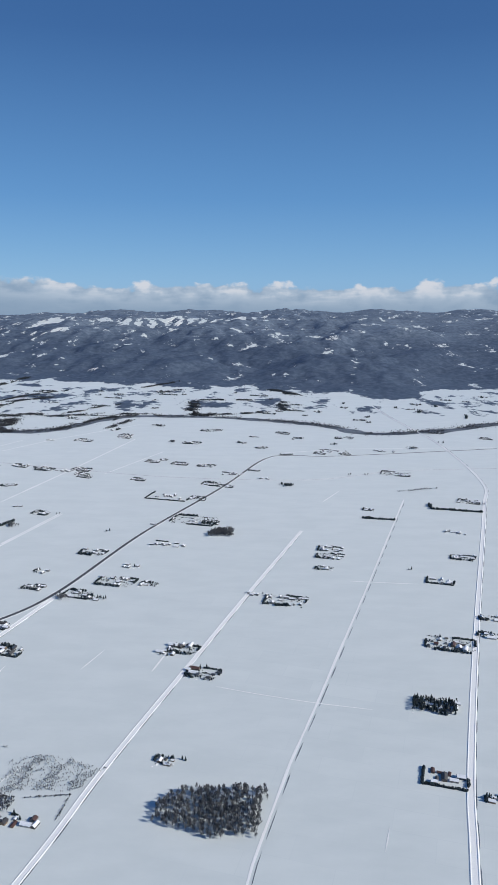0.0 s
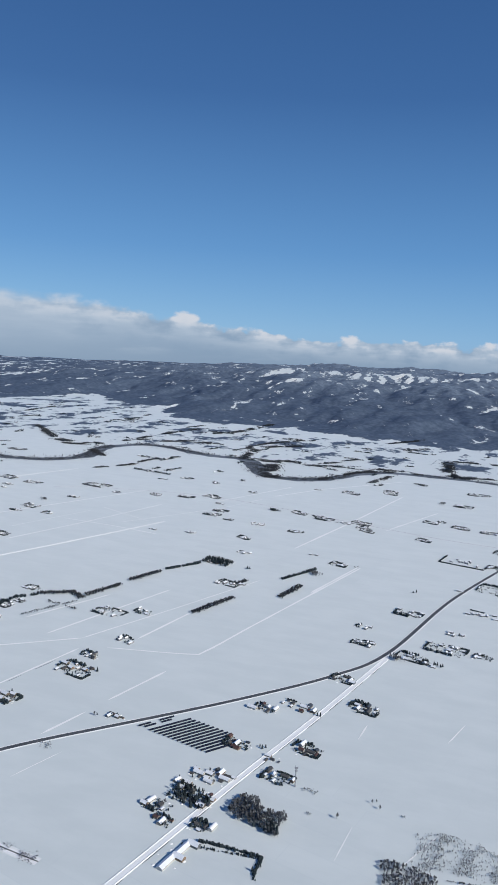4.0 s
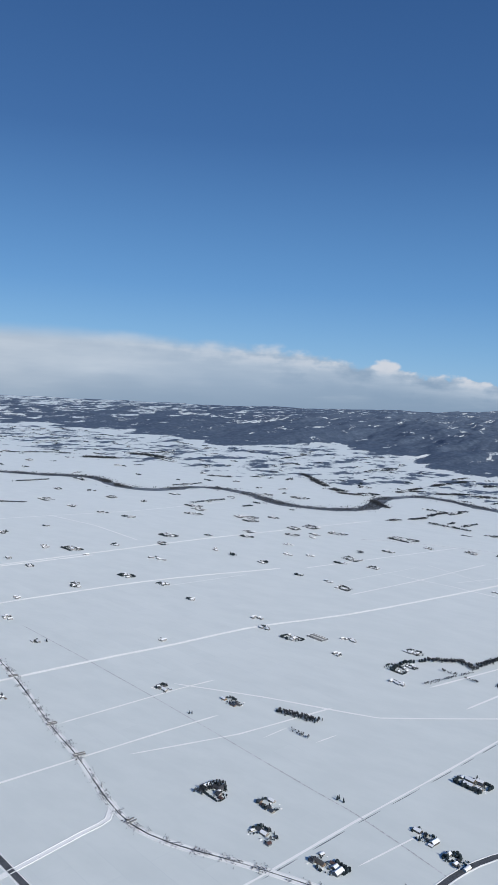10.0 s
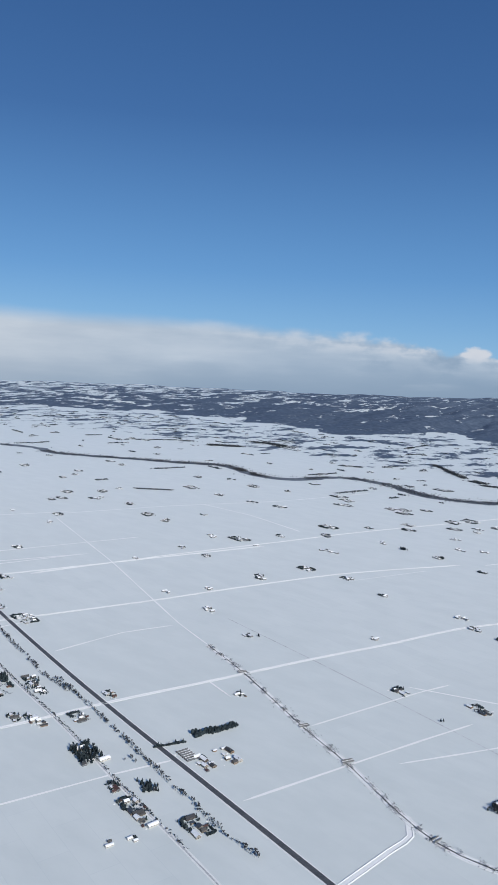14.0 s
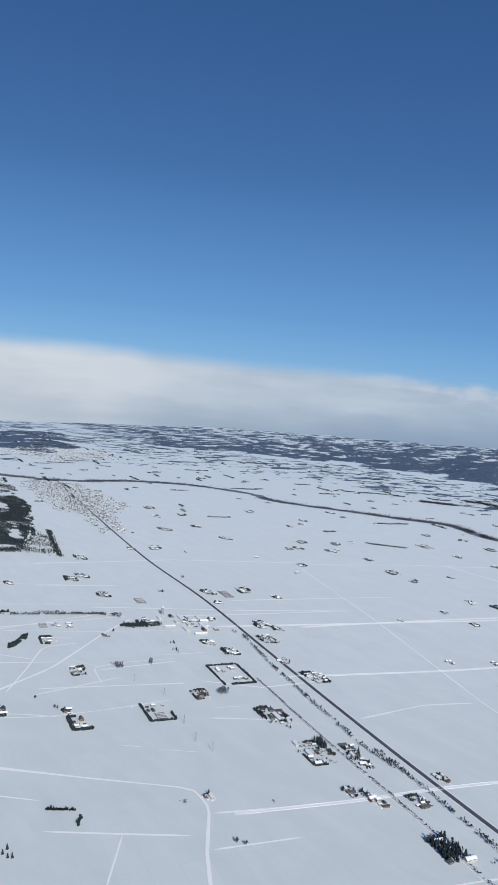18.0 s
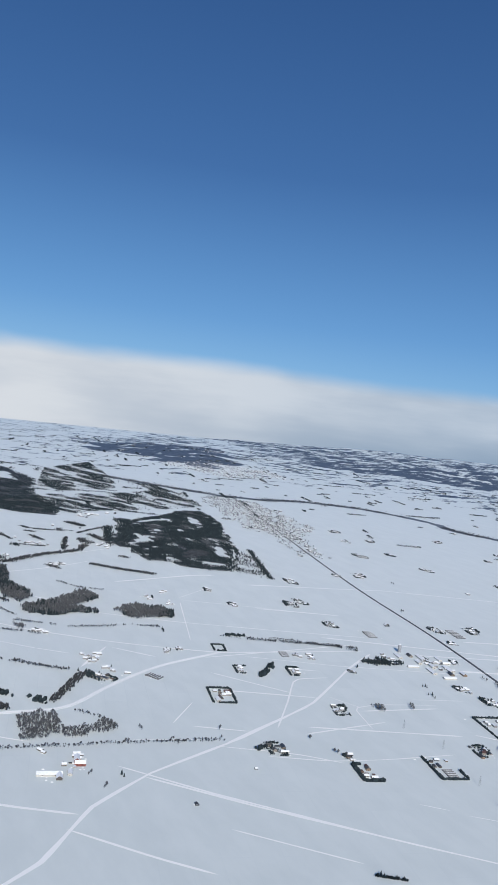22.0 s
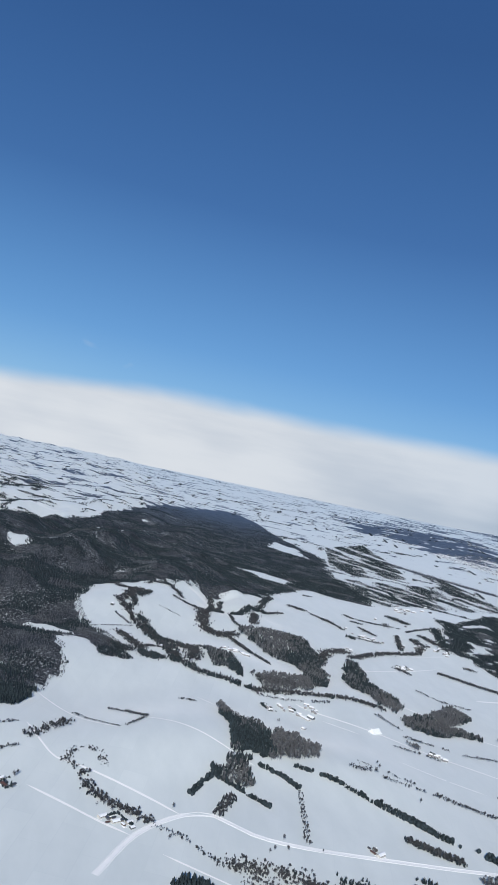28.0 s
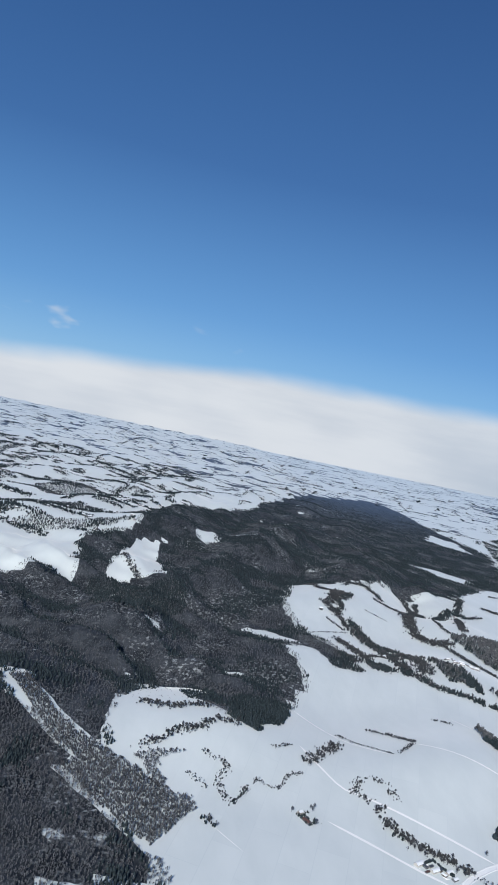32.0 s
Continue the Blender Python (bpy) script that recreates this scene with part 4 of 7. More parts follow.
# rows of trees: kind, then the corners of the row
ROWS_EAST = [
    ("firs", (-187, 262), (-173, 262), (-160, 261), (-161, 250)),
    ("dense", (-276, 503), (-258, 548)),
    ("firs", (-233, 612), (-211, 653)),
    ("dense", (-224, 564), (-214, 600)),
    ("dense", (-364, 505), (-351, 540)),
    ("dense", (-349, 553), (-335, 587)),
    ("firs", (-333, 595), (-312, 627)),
    ("firs", (-412, 460), (-410, 479), (-398, 492)),
    ("dense", (-399, 494), (-374, 509)),
    ("bare", (-386, 448), (-364, 491)),
    ("bare", (-383, 482), (-356, 475)),
    ("dense", (-265, 580), (-260, 594)),
    ("dense", (-433, 254), (-428, 268)),
    ("dense", (-445, 355), (-418, 357)),
    ("bare", (-427, 338), (-414, 335)),
    ("firs", (-573, 217), (-569, 227), (-565, 240)),
    ("firs", (-575, 218), (-565, 242)),
    ("firs", (-581, 195), (-573, 210)),
    ("firs", (-717, 38), (-710, 49)),
    ("firs", (-705, 49), (-698, 44)),
]
ROWS_MIDDLE = [
    ("firs", (-1010, 124), (-1005, 139)),
    ("bare", (-1000, 137), (-962, 219)),
    ("firs", (-923, 105), (-944, 127)),
    ("firs", (-936, 203), (-927, 235)),
    ("bare", (-875, 280), (-808, 253), (-746, 232), (-688, 213), (-661, 209)),
    ("bare", (-681, 216), (-640, 205), (-583, 187), (-538, 173), (-515, 166), (-492, 162)),
    ("firs", (-951, -97), (-943, -84), (-932, -72), (-920, -60)),
    ("firs", (-919, -53), (-908, -42)),
    ("dense", (-909, -41), (-947, -12)),
    ("dense", (-919, -91), (-905, -66)),
    ("bare", (-980, -77), (-972, -54), (-954, -18)),
    ("bare", (-979, -98), (-980, -82)),
    ("bare", (-861, -79), (-858, -61), (-854, -36)),
    ("bare", (-855, -36), (-849, -4), (-842, 32)),
    ("bare", (-882, -96), (-886, -91)),
    ("dense", (-865, -110), (-861, -101)),
]
ROWS_SIDINGS = [
    ("bare", (-857, -99), (-855, -91)),
    ("bare", (-896, -32), (-885, -21), (-870, -16)),
    ("bare", (-1009, 119), (-995, 141), (-972, 200), (-956, 215)),
    ("firs", (-827, 47), (-830, 55)),
    ("firs", (-924, 108), (-939, 125)),
    ("firs", (-937, -196), (-958, -182)),
    ("firs", (-957, -181), (-951, -171), (-944, -163), (-936, -155)),
    ("dense", (-922, -185), (-942, -174)),
    ("firs", (-976, -154), (-969, -142), (-958, -135)),
    ("bare", (-955, -135), (-935, -139), (-907, -145)),
    ("firs", (-980, -132), (-971, -117), (-962, -108)),
    ("firs", (-961, -108), (-945, -93), (-934, -77), (-925, -68), (-920, -60)),
    ("firs", (-916, -55), (-907, -44)),
    ("dense", (-920, -90), (-908, -74)),
    ("dense", (-908, -74), (-904, -67)),
]
ROWS_UPLAND = [
    ("bare", (-908, -216), (-901, -203), (-887, -191)),
    ("bare", (-885, -191), (-880, -175), (-878, -158)),
    ("bare", (-878, -158), (-870, -142), (-868, -122)),
    ("bare", (-863, -133), (-858, -102)),
    ("bare", (-874, -120), (-882, -100)),
    ("bare", (-878, -177), (-871, -159), (-861, -144)),
    ("bare", (-1091, -129), (-1097, -89), (-1099, -71)),
]
ROWS_HEDGES = [
    ("dense", (-1241, 85), (-1216, 109)),
    ("dense", (-1216, 109), (-1192, 138)),
    ("bare", (-1178, 35), (-1156, 48), (-1146, 69)),
    ("bare", (-1058, -31), (-1053, -16), (-1047, -1)),
    ("bare", (-1042, 6), (-1042, 32), (-1042, 59), (-1036, 79)),
    ("bare", (-1036, -48), (-1031, -29), (-1024, -15)),
    ("bare", (-1089, -40), (-1070, -27)),
    ("bare", (-983, -99), (-977, -90)),
    ("bare", (-973, -84), (-968, -50), (-955, -20)),
]
ROWS_SLOPE = [
    ("bare", (-997, 157), (-964, 217)),
    ("firs", (-717, 38), (-710, 49)),
    ("dense", (-1132, 726), (-1090, 758)),
]
ROWS_RIDGE = [
    ("dense", (-1139, 727), (-1090, 763)),
    ("dense", (-374, 506), (-363, 498)),
    ("bare", (156, 763), (202, 780)),
    ("firs", (178, 718), (176, 700), (222, 689)),
    ("firs", (104, 668), (134, 662)),
    ("dense", (-1483, 1304), (-1435, 1367)),
    ("dense", (-1492, 1520), (-1311, 1425)),
    ("dense", (-1475, 1294), (-1409, 1338)),
    ("dense", (-1469, 1485), (-1305, 1400)),
]

# ---- materials of things ----
def varied(name, colours, rough=0.8, scale=1.0):
    """A paint that differs from thing to thing and is worn at two scales."""
    m, t, bsdf, place = material(name, rough)
    pick = t.nodes.new("ShaderNodeObjectInfo").outputs["Random"]
    ramp = t.nodes.new("ShaderNodeValToRGB")
    ramp.color_ramp.interpolation = "CONSTANT"
    while len(ramp.color_ramp.elements) < len(colours):
        ramp.color_ramp.elements.new(0.5)
    for k, (e, c) in enumerate(zip(ramp.color_ramp.elements, colours)):
        e.position, e.color = k / len(colours), (*c, 1)
    t.links.new(pick, ramp.inputs[0])
    stain = span(t, math_node(t, "ADD", noise_node(t, place, 2.4 * scale), math_node(t, "MULTIPLY", noise_node(t, place, 0.5 * scale), 0.5)), 0.45, 1.0, 0.0, 0.45)
    t.links.new(mix_colour(t, stain, ramp.outputs[0], (0.12, 0.11, 0.10)), bsdf.inputs["Base Color"])
    return m


def leafage(name, dark, light, frost=0.0):
    m, t, bsdf, place = material(name, 0.85)
    island = t.nodes.new("ShaderNodeNewGeometry").outputs["Random Per Island"]
    patch = noise_node(t, place, 0.05, 3)
    both = math_node(t, "ADD", math_node(t, "MULTIPLY", island, 0.55), math_node(t, "MULTIPLY", patch, 0.5))
    c = mix_colour(t, span(t, both, 0.2, 0.85), dark, light)
    if frost:
        c = mix_colour(t, span(t, noise_node(t, place, 1.6, 2), 0.62, 0.75, 0, frost), c, (0.7, 0.73, 0.77))
    t.links.new(c, bsdf.inputs["Base Color"])
    return m


M_WALL = varied("weathered_cladding", [(0.20, 0.17, 0.14), (0.32, 0.30, 0.27), (0.10, 0.09, 0.085), (0.45, 0.43, 0.40), (0.16, 0.18, 0.20), (0.28, 0.20, 0.14)])


def hut_paint():
    m, t, bsdf, place = material("hut_cladding", 0.8)
    island = t.nodes.new("ShaderNodeNewGeometry").outputs["Random Per Island"]
    t.links.new(mix_colour(t, span(t, math_node(t, "ADD", island, math_node(t, "MULTIPLY", noise_node(t, place, 1.5), 0.3)), 0.1, 1.1), (0.06, 0.064, 0.07), (0.30, 0.30, 0.30)), bsdf.inputs["Base Color"])
    return m


M_HUT = hut_paint()
M_RED = varied("red_painted_boards", [(0.20, 0.05, 0.045), (0.26, 0.07, 0.05)])
M_CREAM = plain_material("pale_sheet_cladding", (0.42, 0.41, 0.38), (0.6, 0.58, 0.54), 1.2, 0.6)
M_ROOFSNOW = plain_material("roof_snow", (0.78, 0.81, 0.84), (0.92, 0.93, 0.94), 0.8, 0.7, 0.2)
M_TIN = varied("dark_sheet_roof", [(0.05, 0.055, 0.065), (0.10, 0.045, 0.04), (0.04, 0.06, 0.09), (0.09, 0.09, 0.09)], 0.5)
M_GLASS = plain_material("dark_window_glass", (0.02, 0.025, 0.03), (0.05, 0.06, 0.07), 1.0, 0.15)
M_DOOR = plain_material("dark_door_paint", (0.06, 0.05, 0.045), (0.10, 0.08, 0.07), 2.0, 0.6)
M_FILM = plain_material("bare_tunnel_film", (0.10, 0.11, 0.12), (0.22, 0.23, 0.24), 0.9, 0.5)
M_FIR = leafage("fir_needles", (0.011, 0.019, 0.023), (0.036, 0.052, 0.060), 0.06)
M_TWIG = leafage("bare_twigs", (0.068, 0.074, 0.084), (0.168, 0.176, 0.190))
M_THICKET = leafage("dense_twigs", (0.034, 0.038, 0.045), (0.102, 0.108, 0.118))
M_BARK = plain_material("dark_bark", (0.05, 0.042, 0.036), (0.12, 0.10, 0.085), 3.0, 0.9, 0.3)
M_SOLAR = plain_material("solar_cells", (0.012, 0.016, 0.03), (0.025, 0.032, 0.055), 0.6, 0.35)
M_STEEL = plain_material("galvanised_steel", (0.22, 0.23, 0.25), (0.36, 0.37, 0.39), 2.0, 0.5)


# ---- small builders ----
def mesh_of(name, bm, *mats):
    mesh = bpy.data.meshes.new(name)
    bm.to_mesh(mesh)
    bm.free()
    for m in mats:
        mesh.materials.append(m)
    return mesh


def part(name, bm, mat, parent, label=""):
    ob = new(name, mesh_of(name, bm, mat))
    ob.parent = parent
    return tagged(ob, label)


def box(bm, x0, x1, y0, y1, z0, z1):
    v = [bm.verts.new((x, y, z)) for z in (z0, z1) for x, y in ((x0, y0), (x1, y0), (x1, y1), (x0, y1))]
    for f in ((3, 2, 1, 0), (4, 5, 6, 7), (0, 1, 5, 4), (1, 2, 6, 5), (2, 3, 7, 6), (3, 0, 4, 7)):
        bm.faces.new([v[k] for k in f])


def gable_walls(bm, a, b, wall, ridge):
    """Walls with gables at the x ends; a by b across, ridge along x."""
    v = [bm.verts.new(p) for p in ((-a, -b, -0.3), (a, -b, -0.3), (a, b, -0.3), (-a, b, -0.3), (-a, -b, wall), (a, -b, wall), (a, b, wall), (-a, b, wall), (-a, 0, ridge), (a, 0, ridge))]
    for f in ((0, 1, 5, 4), (2, 3, 7, 6), (1, 2, 6, 9, 5), (3, 0, 4, 8, 7), (4, 5, 9, 8), (6, 7, 8, 9)):
        bm.faces.new([v[k] for k in f])


def roof_slab(bm, a, b, wall, ridge, over, thick, bow=0.0, steps=1):
    """A roof with thickness over gable walls; bow rounds it towards a barrel."""
    across = []
    for k in range(-steps, steps + 1):
        u = k / steps
        drop = (1 - abs(u)) * (ridge - wall) if not bow else (1 - u * u) * (ridge - wall)
        across.append((u * (b + over), wall - over * (ridge - wall) / b * (abs(u) == 1) * 0.8 + drop + 0.02))
    rings = []
    for x in (-a - over, a + over):
        low = [bm.verts.new((x, y, z)) for y, z in across]
        high = [bm.verts.new((x, y * 0.985, z + thick)) for y, z in across]
        rings.append((low, high))
    (l0, h0), (l1, h1) = rings
    n = len(across)
    for k in range(n - 1):
        bm.faces.new((h0[k], h1[k], h1[k + 1], h0[k + 1]))
        bm.faces.new((l0[k + 1], l1[k + 1], l1[k], l0[k]))
        bm.faces.new((l0[k], h0[k], h0[k + 1], l0[k + 1]))
        bm.faces.new((l1[k + 1], h1[k + 1], h1[k], l1[k]))
    bm.faces.new((l0[0], l1[0], h1[0], h0[0]))
    bm.faces.new((h0[-1], h1[-1], l1[-1], l0[-1]))


def house(name, a, b, wall, ridge, wall_mat, roof_mat, label, category, bow=0.0, fine=True, snow=True):
    bm = bmesh.new()
    gable_walls(bm, a, b, wall, ridge - 0.02)
    top = new(name, mesh_of(name, bm, wall_mat))
    tagged(top, label, category)
    bm = bmesh.new()
    roof_slab(bm, a, b, wall, ridge, 0.16, 0.05, bow, 5 if bow else 1)
    part("roof", bm, roof_mat, top)
    if snow:
        bm = bmesh.new()
        roof_slab(bm, a - 0.03, b - 0.03, wall + 0.07, ridge + 0.07, 0.13, 0.13, bow, 5 if bow else 1)
        part("snow_cover", bm, M_ROOFSNOW, top, "thick snow lying on the roof")
    if fine:
        for x in (-0.5 * a, 0.45 * a):
            bm = bmesh.new()
            box(bm, x - 0.22, x + 0.22, -b - 0.02, -b + 0.05, wall * 0.4, wall * 0.78)
            pane = part("window", bm, M_GLASS, top)
            if category == "house":
                bm = bmesh.new()
                for z0, z1 in ((wall * 0.4 - 0.04, wall * 0.4), (wall * 0.78, wall * 0.78 + 0.04)):
                    box(bm, x - 0.27, x + 0.27, -b - 0.045, -b + 0.03, z0, z1)
                for x0 in (x - 0.27, x + 0.22):
                    box(bm, x0, x0 + 0.05, -b - 0.045, -b + 0.03, wall * 0.4, wall * 0.78)
                part("window_frame", bm, M_CREAM, pane)
        bm = bmesh.new()
        box(bm, a - 0.05, a + 0.025, -0.2, 0.2, -0.05, min(0.75, wall * 0.8))
        part("door", bm, M_DOOR, top)
        if category == "house":
            bm = bmesh.new()
            box(bm, -0.4 * a, -0.4 * a + 0.18, 0.3 * b, 0.3 * b + 0.18, wall, ridge + 0.35)
            flue = part("chimney", bm, M_STEEL, top)
            bm = bmesh.new()
            box(bm, -0.4 * a - 0.04, -0.4 * a + 0.22, 0.3 * b - 0.04, 0.3 * b + 0.22, ridge + 0.35, ridge + 0.41)
            part("cap", bm, M_STEEL, flue)
            # a lean-to along the back wall
            bm = bmesh.new()
            v = [bm.verts.new(q) for q in ((-0.5 * a, b - 0.02, -0.3), (0.7 * a, b - 0.02, -0.3), (0.7 * a, b + 0.7, -0.3), (-0.5 * a, b + 0.7, -0.3), (-0.5 * a, b - 0.02, wall * 0.72), (0.7 * a, b - 0.02, wall * 0.72), (0.7 * a, b + 0.7, wall * 0.5), (-0.5 * a, b + 0.7, wall * 0.5))]
            for f in ((0, 1, 5, 4), (1, 2, 6, 5), (2, 3, 7, 6), (3, 0, 4, 7), (4, 5, 6, 7)):
                bm.faces.new([v[k] for k in f][::-1])
            lean_to = part("annex", bm, wall_mat, top)
            bm = bmesh.new()
            v = [bm.verts.new((x, y, z + d)) for d in (0.02, 0.12) for x, y, z in ((-0.55 * a, b, wall * 0.72), (0.75 * a, b, wall * 0.72), (0.75 * a, b + 0.8, wall * 0.47), (-0.55 * a, b + 0.8, wall * 0.47))]
            for f in ((3, 2, 1, 0), (4, 5, 6, 7), (0, 1, 5, 4), (1, 2, 6, 5), (2, 3, 7, 6), (3, 0, 4, 7)):
                bm.faces.new([v[k] for k in f])
            part("annex_roof", bm, M_ROOFSNOW if snow else roof_mat, lean_to)
    return top


FAR_AWAY = Vector((0, -4200, -60))  # where the models stand before they are copied; removed at the end
MODELS = []


def model(ob):
    MODELS.append(ob)
    return ob


HOUSES = [
    model(house("farmhouse", 1.6, 1.2, 1.15, 1.85, M_WALL, M_TIN, "two-storey farmhouse with a thick snow-covered gable roof", "house")),
    model(house("farmhouse", 2.0, 1.35, 1.0, 1.7, M_WALL, M_TIN, "broad farmhouse under a snow-covered roof beside its yard", "house")),
    model(house("farmhouse", 1.3, 1.2, 1.2, 1.8, M_WALL, M_TIN, "small square farmhouse with a bare dark roof", "house", snow=False)),
    model(house("farmhouse", 1.5, 1.2, 1.1, 1.8, M_WALL, M_TIN, "farmhouse with a bare dark sheet-metal roof", "house", snow=False)),
]
BARNS = [
    model(house("barn", 2.5, 1.4, 1.0, 1.9, M_WALL, M_TIN, "long timber barn with a snow-covered gable roof", "barn")),
    model(house("barn", 3.0, 1.4, 0.9, 1.7, M_CREAM, M_TIN, "pale sheet-clad barn with a rounded snowy roof", "barn", bow=1.0)),
    model(house("barn", 2.7, 1.3, 1.0, 1.7, M_WALL, M_TIN, "timber barn with a dark bare metal roof", "barn", snow=False)),
    model(house("shed", 1.3, 0.9, 0.7, 1.05, M_WALL, M_TIN, "low wooden tool shed buried in snow", "shed", fine=False)),
    model(house("shed", 1.8, 0.8, 0.65, 0.95, M_WALL, M_TIN, "narrow implement shed with a dark metal roof", "shed", fine=False, snow=False)),
    model(house("shed", 1.1, 0.8, 0.6, 0.95, M_WALL, M_TIN, "small dark garden shed beside the farmyard", "shed", fine=False, snow=False)),
]
RED_BARN = model(house("barn", 2.6, 1.35, 1.2, 2.2, M_RED, M_RED, "red-painted timber barn under a snow-covered roof", "barn"))
LONG_BARN = model(house("livestock_barn", 6.5, 1.9, 1.0, 1.9, M_CREAM, M_TIN, "very long pale livestock barn under a snow-covered roof", "barn"))

# ---- trees ----
def fir_shape(tiers, sides, seed, lean=0.0):
    """Verts and triangles of a fir's crown of height 1: ragged skirts, one over another."""
    rnd = random.Random(seed)
    verts, tris = [], []
    for k in range(tiers):
        low, high = 0.12 + 0.80 * k / tiers, 0.12 + 0.80 * (k + 1) / tiers + 0.14
        wide = 0.21 * (1 - k / tiers) ** 0.85 + 0.03
        base = len(verts)
        verts.append((lean * high, 0, min(high, 1.0)))
        turn = rnd.random() * 6.3
        for s in range(sides):
            a = turn + 2 * math.pi * s / sides
            r = wide * rnd.uniform(0.7, 1.2)
            verts.append((r * math.cos(a) + lean * low, r * math.sin(a), low + rnd.uniform(-0.05, 0.03)))
        tris += [(base, base + 1 + s, base + 1 + (s + 1) % sides) for s in range(sides)]
    return np.array(verts), np.array(tris)


def bare_shape(twigs, seed, spread=0.30, broad=0.05):
    """A leafless crown of height 1: a thin stem and many upswept twig fans."""
    rnd = random.Random(seed)
    verts = [(-0.02, -0.012, -0.03), (0.02, -0.012, -0.03), (0, 0.024, -0.03), (0, 0, 0.75)]
    tris = [(0, 1, 3), (1, 2, 3), (2, 0, 3)]
    for k in range(twigs):
        a = rnd.random() * 6.283
        z0 = rnd.uniform(0.2, 0.6)
        z1 = min(1.0, z0 + rnd.uniform(0.18, 0.45))
        r = spread * rnd.uniform(0.35, 1.0) * math.sin(math.pi * min(0.9, max(0.25, z1 - 0.05)))
        side = (-math.sin(a) * broad, math.cos(a) * broad)
        r0 = r * rnd.uniform(0.1, 0.55)
        base = len(verts)
        verts += [(r0 * math.cos(a), r0 * math.sin(a), z0), (r * math.cos(a) + side[0], r * math.sin(a) + side[1], z1), (r * math.cos(a) - side[0], r * math.sin(a) - side[1], z1 - 0.05)]
        tris.append((base, base + 1, base + 2))
    return np.array(verts), np.array(tris)


def round_shape(sides, seed):
    """A dense, rounded crown of height 1 on a short stem."""
    rnd = random.Random(seed)
    rings = ((0.10, 0.10), (0.32, 0.26), (0.62, 0.24), (0.85, 0.13))
    verts = []
    for z, r in rings:
        verts += [(r * rnd.uniform(0.45, 1.3) * math.cos(6.283 * k / sides), r * rnd.uniform(0.45, 1.3) * math.sin(6.283 * k / sides), z + rnd.uniform(-0.12, 0.12)) for k in range(sides)]
    verts.append((rnd.uniform(-0.05, 0.05), 0, 1.0))
    tris = []
    for q in range(len(rings) - 1):
        for k in range(sides):
            a, b = q * sides + k, q * sides + (k + 1) % sides
            tris += [(a, b, b + sides), (a, b + sides, a + sides)]
    last = (len(rings) - 1) * sides
    tris += [(last + k, last + (k + 1) % sides, len(verts) - 1) for k in range(sides)]
    return np.array(verts), np.array(tris)


def blunt_shape(sides, seed, rings=((-0.02, 0.26), (0.4, 0.36), (0.8, 0.31), (0.98, 0.14))):
    """A dense clipped bush of height 1, bulging and flat-topped."""
    rnd = random.Random(seed)
    verts = [(r * rnd.uniform(0.75, 1.2) * math.cos(6.283 * k / sides), r * rnd.uniform(0.75, 1.2) * math.sin(6.283 * k / sides), z + rnd.uniform(-0.07, 0.07)) for z, r in rings for k in range(sides)]
    tris = []
    for q in range(len(rings) - 1):
        for k in range(sides):
            a, b = q * sides + k, q * sides + (k + 1) % sides
            tris += [(a, b, b + sides), (a, b + sides, a + sides)]
    last = (len(rings) - 1) * sides
    tris += [(last, last + k, last + k + 1) for k in range(1, sides - 1)]
    return np.array(verts), np.array(tris)


BLUNTS = [blunt_shape(6, s) for s in range(4)]
MOUNDS = [blunt_shape(9, 40 + s, ((-0.1, 0.5), (0.35, 0.40), (0.75, 0.24), (0.95, 0.08))) for s in range(4)]
ROUNDS = [round_shape(6, s) for s in range(2)]
FIRS = [fir_shape(3, 5, s) for s in range(4)]
FINE_FIRS = [fir_shape(6, 8, 20 + s) for s in range(3)]
BARES = [bare_shape(14, s) for s in range(4)]
THICK = [bare_shape(30, 70 + s, 0.36, 0.075) for s in range(4)]
FINE_BARES = [bare_shape(46, 30 + s, 0.34, 0.032) for s in range(3)]
BUSHES = [bare_shape(10, 50 + s, 0.6, 0.12) for s in range(3)]


def scatter(name, places, heights, shapes, mat, label, category, seed=1, wide=1.0):
    """Many small trees as one mesh. places: n x 2; heights: n."""
    places, heights = np.asarray(places, float).reshape(-1, 2), np.asarray(heights, float)
    if not len(places):
        return None
    rnd = np.random.RandomState(seed)
    ground = height(places[:, 0], places[:, 1])
    which = rnd.randint(len(shapes), size=len(places))
    turn = rnd.rand(len(places)) * 6.283
    all_v, all_f, base = [], [], 0
    for k, (v, f) in enumerate(shapes):
        pick = np.nonzero(which == k)[0]
        if not len(pick):
            continue
        c, s, h = np.cos(turn[pick])[:, None], np.sin(turn[pick])[:, None], heights[pick][:, None]
        w = h * wide
        x = (v[:, 0] * c - v[:, 1] * s) * w + places[pick, 0:1]
        y = (v[:, 0] * s + v[:, 1] * c) * w + places[pick, 1:2]
        z = v[:, 2] * h + ground[pick][:, None]
        all_v.append(np.stack([x, y, z], -1).reshape(-1, 3))
        all_f.append((f[None] + (base + np.arange(len(pick)) * len(v))[:, None, None]).reshape(-1, 3))
        base += len(pick) * len(v)
    co, faces = np.concatenate(all_v), np.concatenate(all_f)
    mesh = bpy.data.meshes.new(name)
    mesh.vertices.add(len(co))
    mesh.vertices.foreach_set("co", co.ravel())
    mesh.loops.add(faces.size)
    mesh.loops.foreach_set("vertex_index", faces.ravel().astype(np.int32))
    mesh.polygons.add(len(faces))
    mesh.polygons.foreach_set("loop_start", np.arange(len(faces)) * 3)
    mesh.update()
    mesh.materials.append(mat)
    return tagged(new(name, mesh), label, category, kind="stuff")


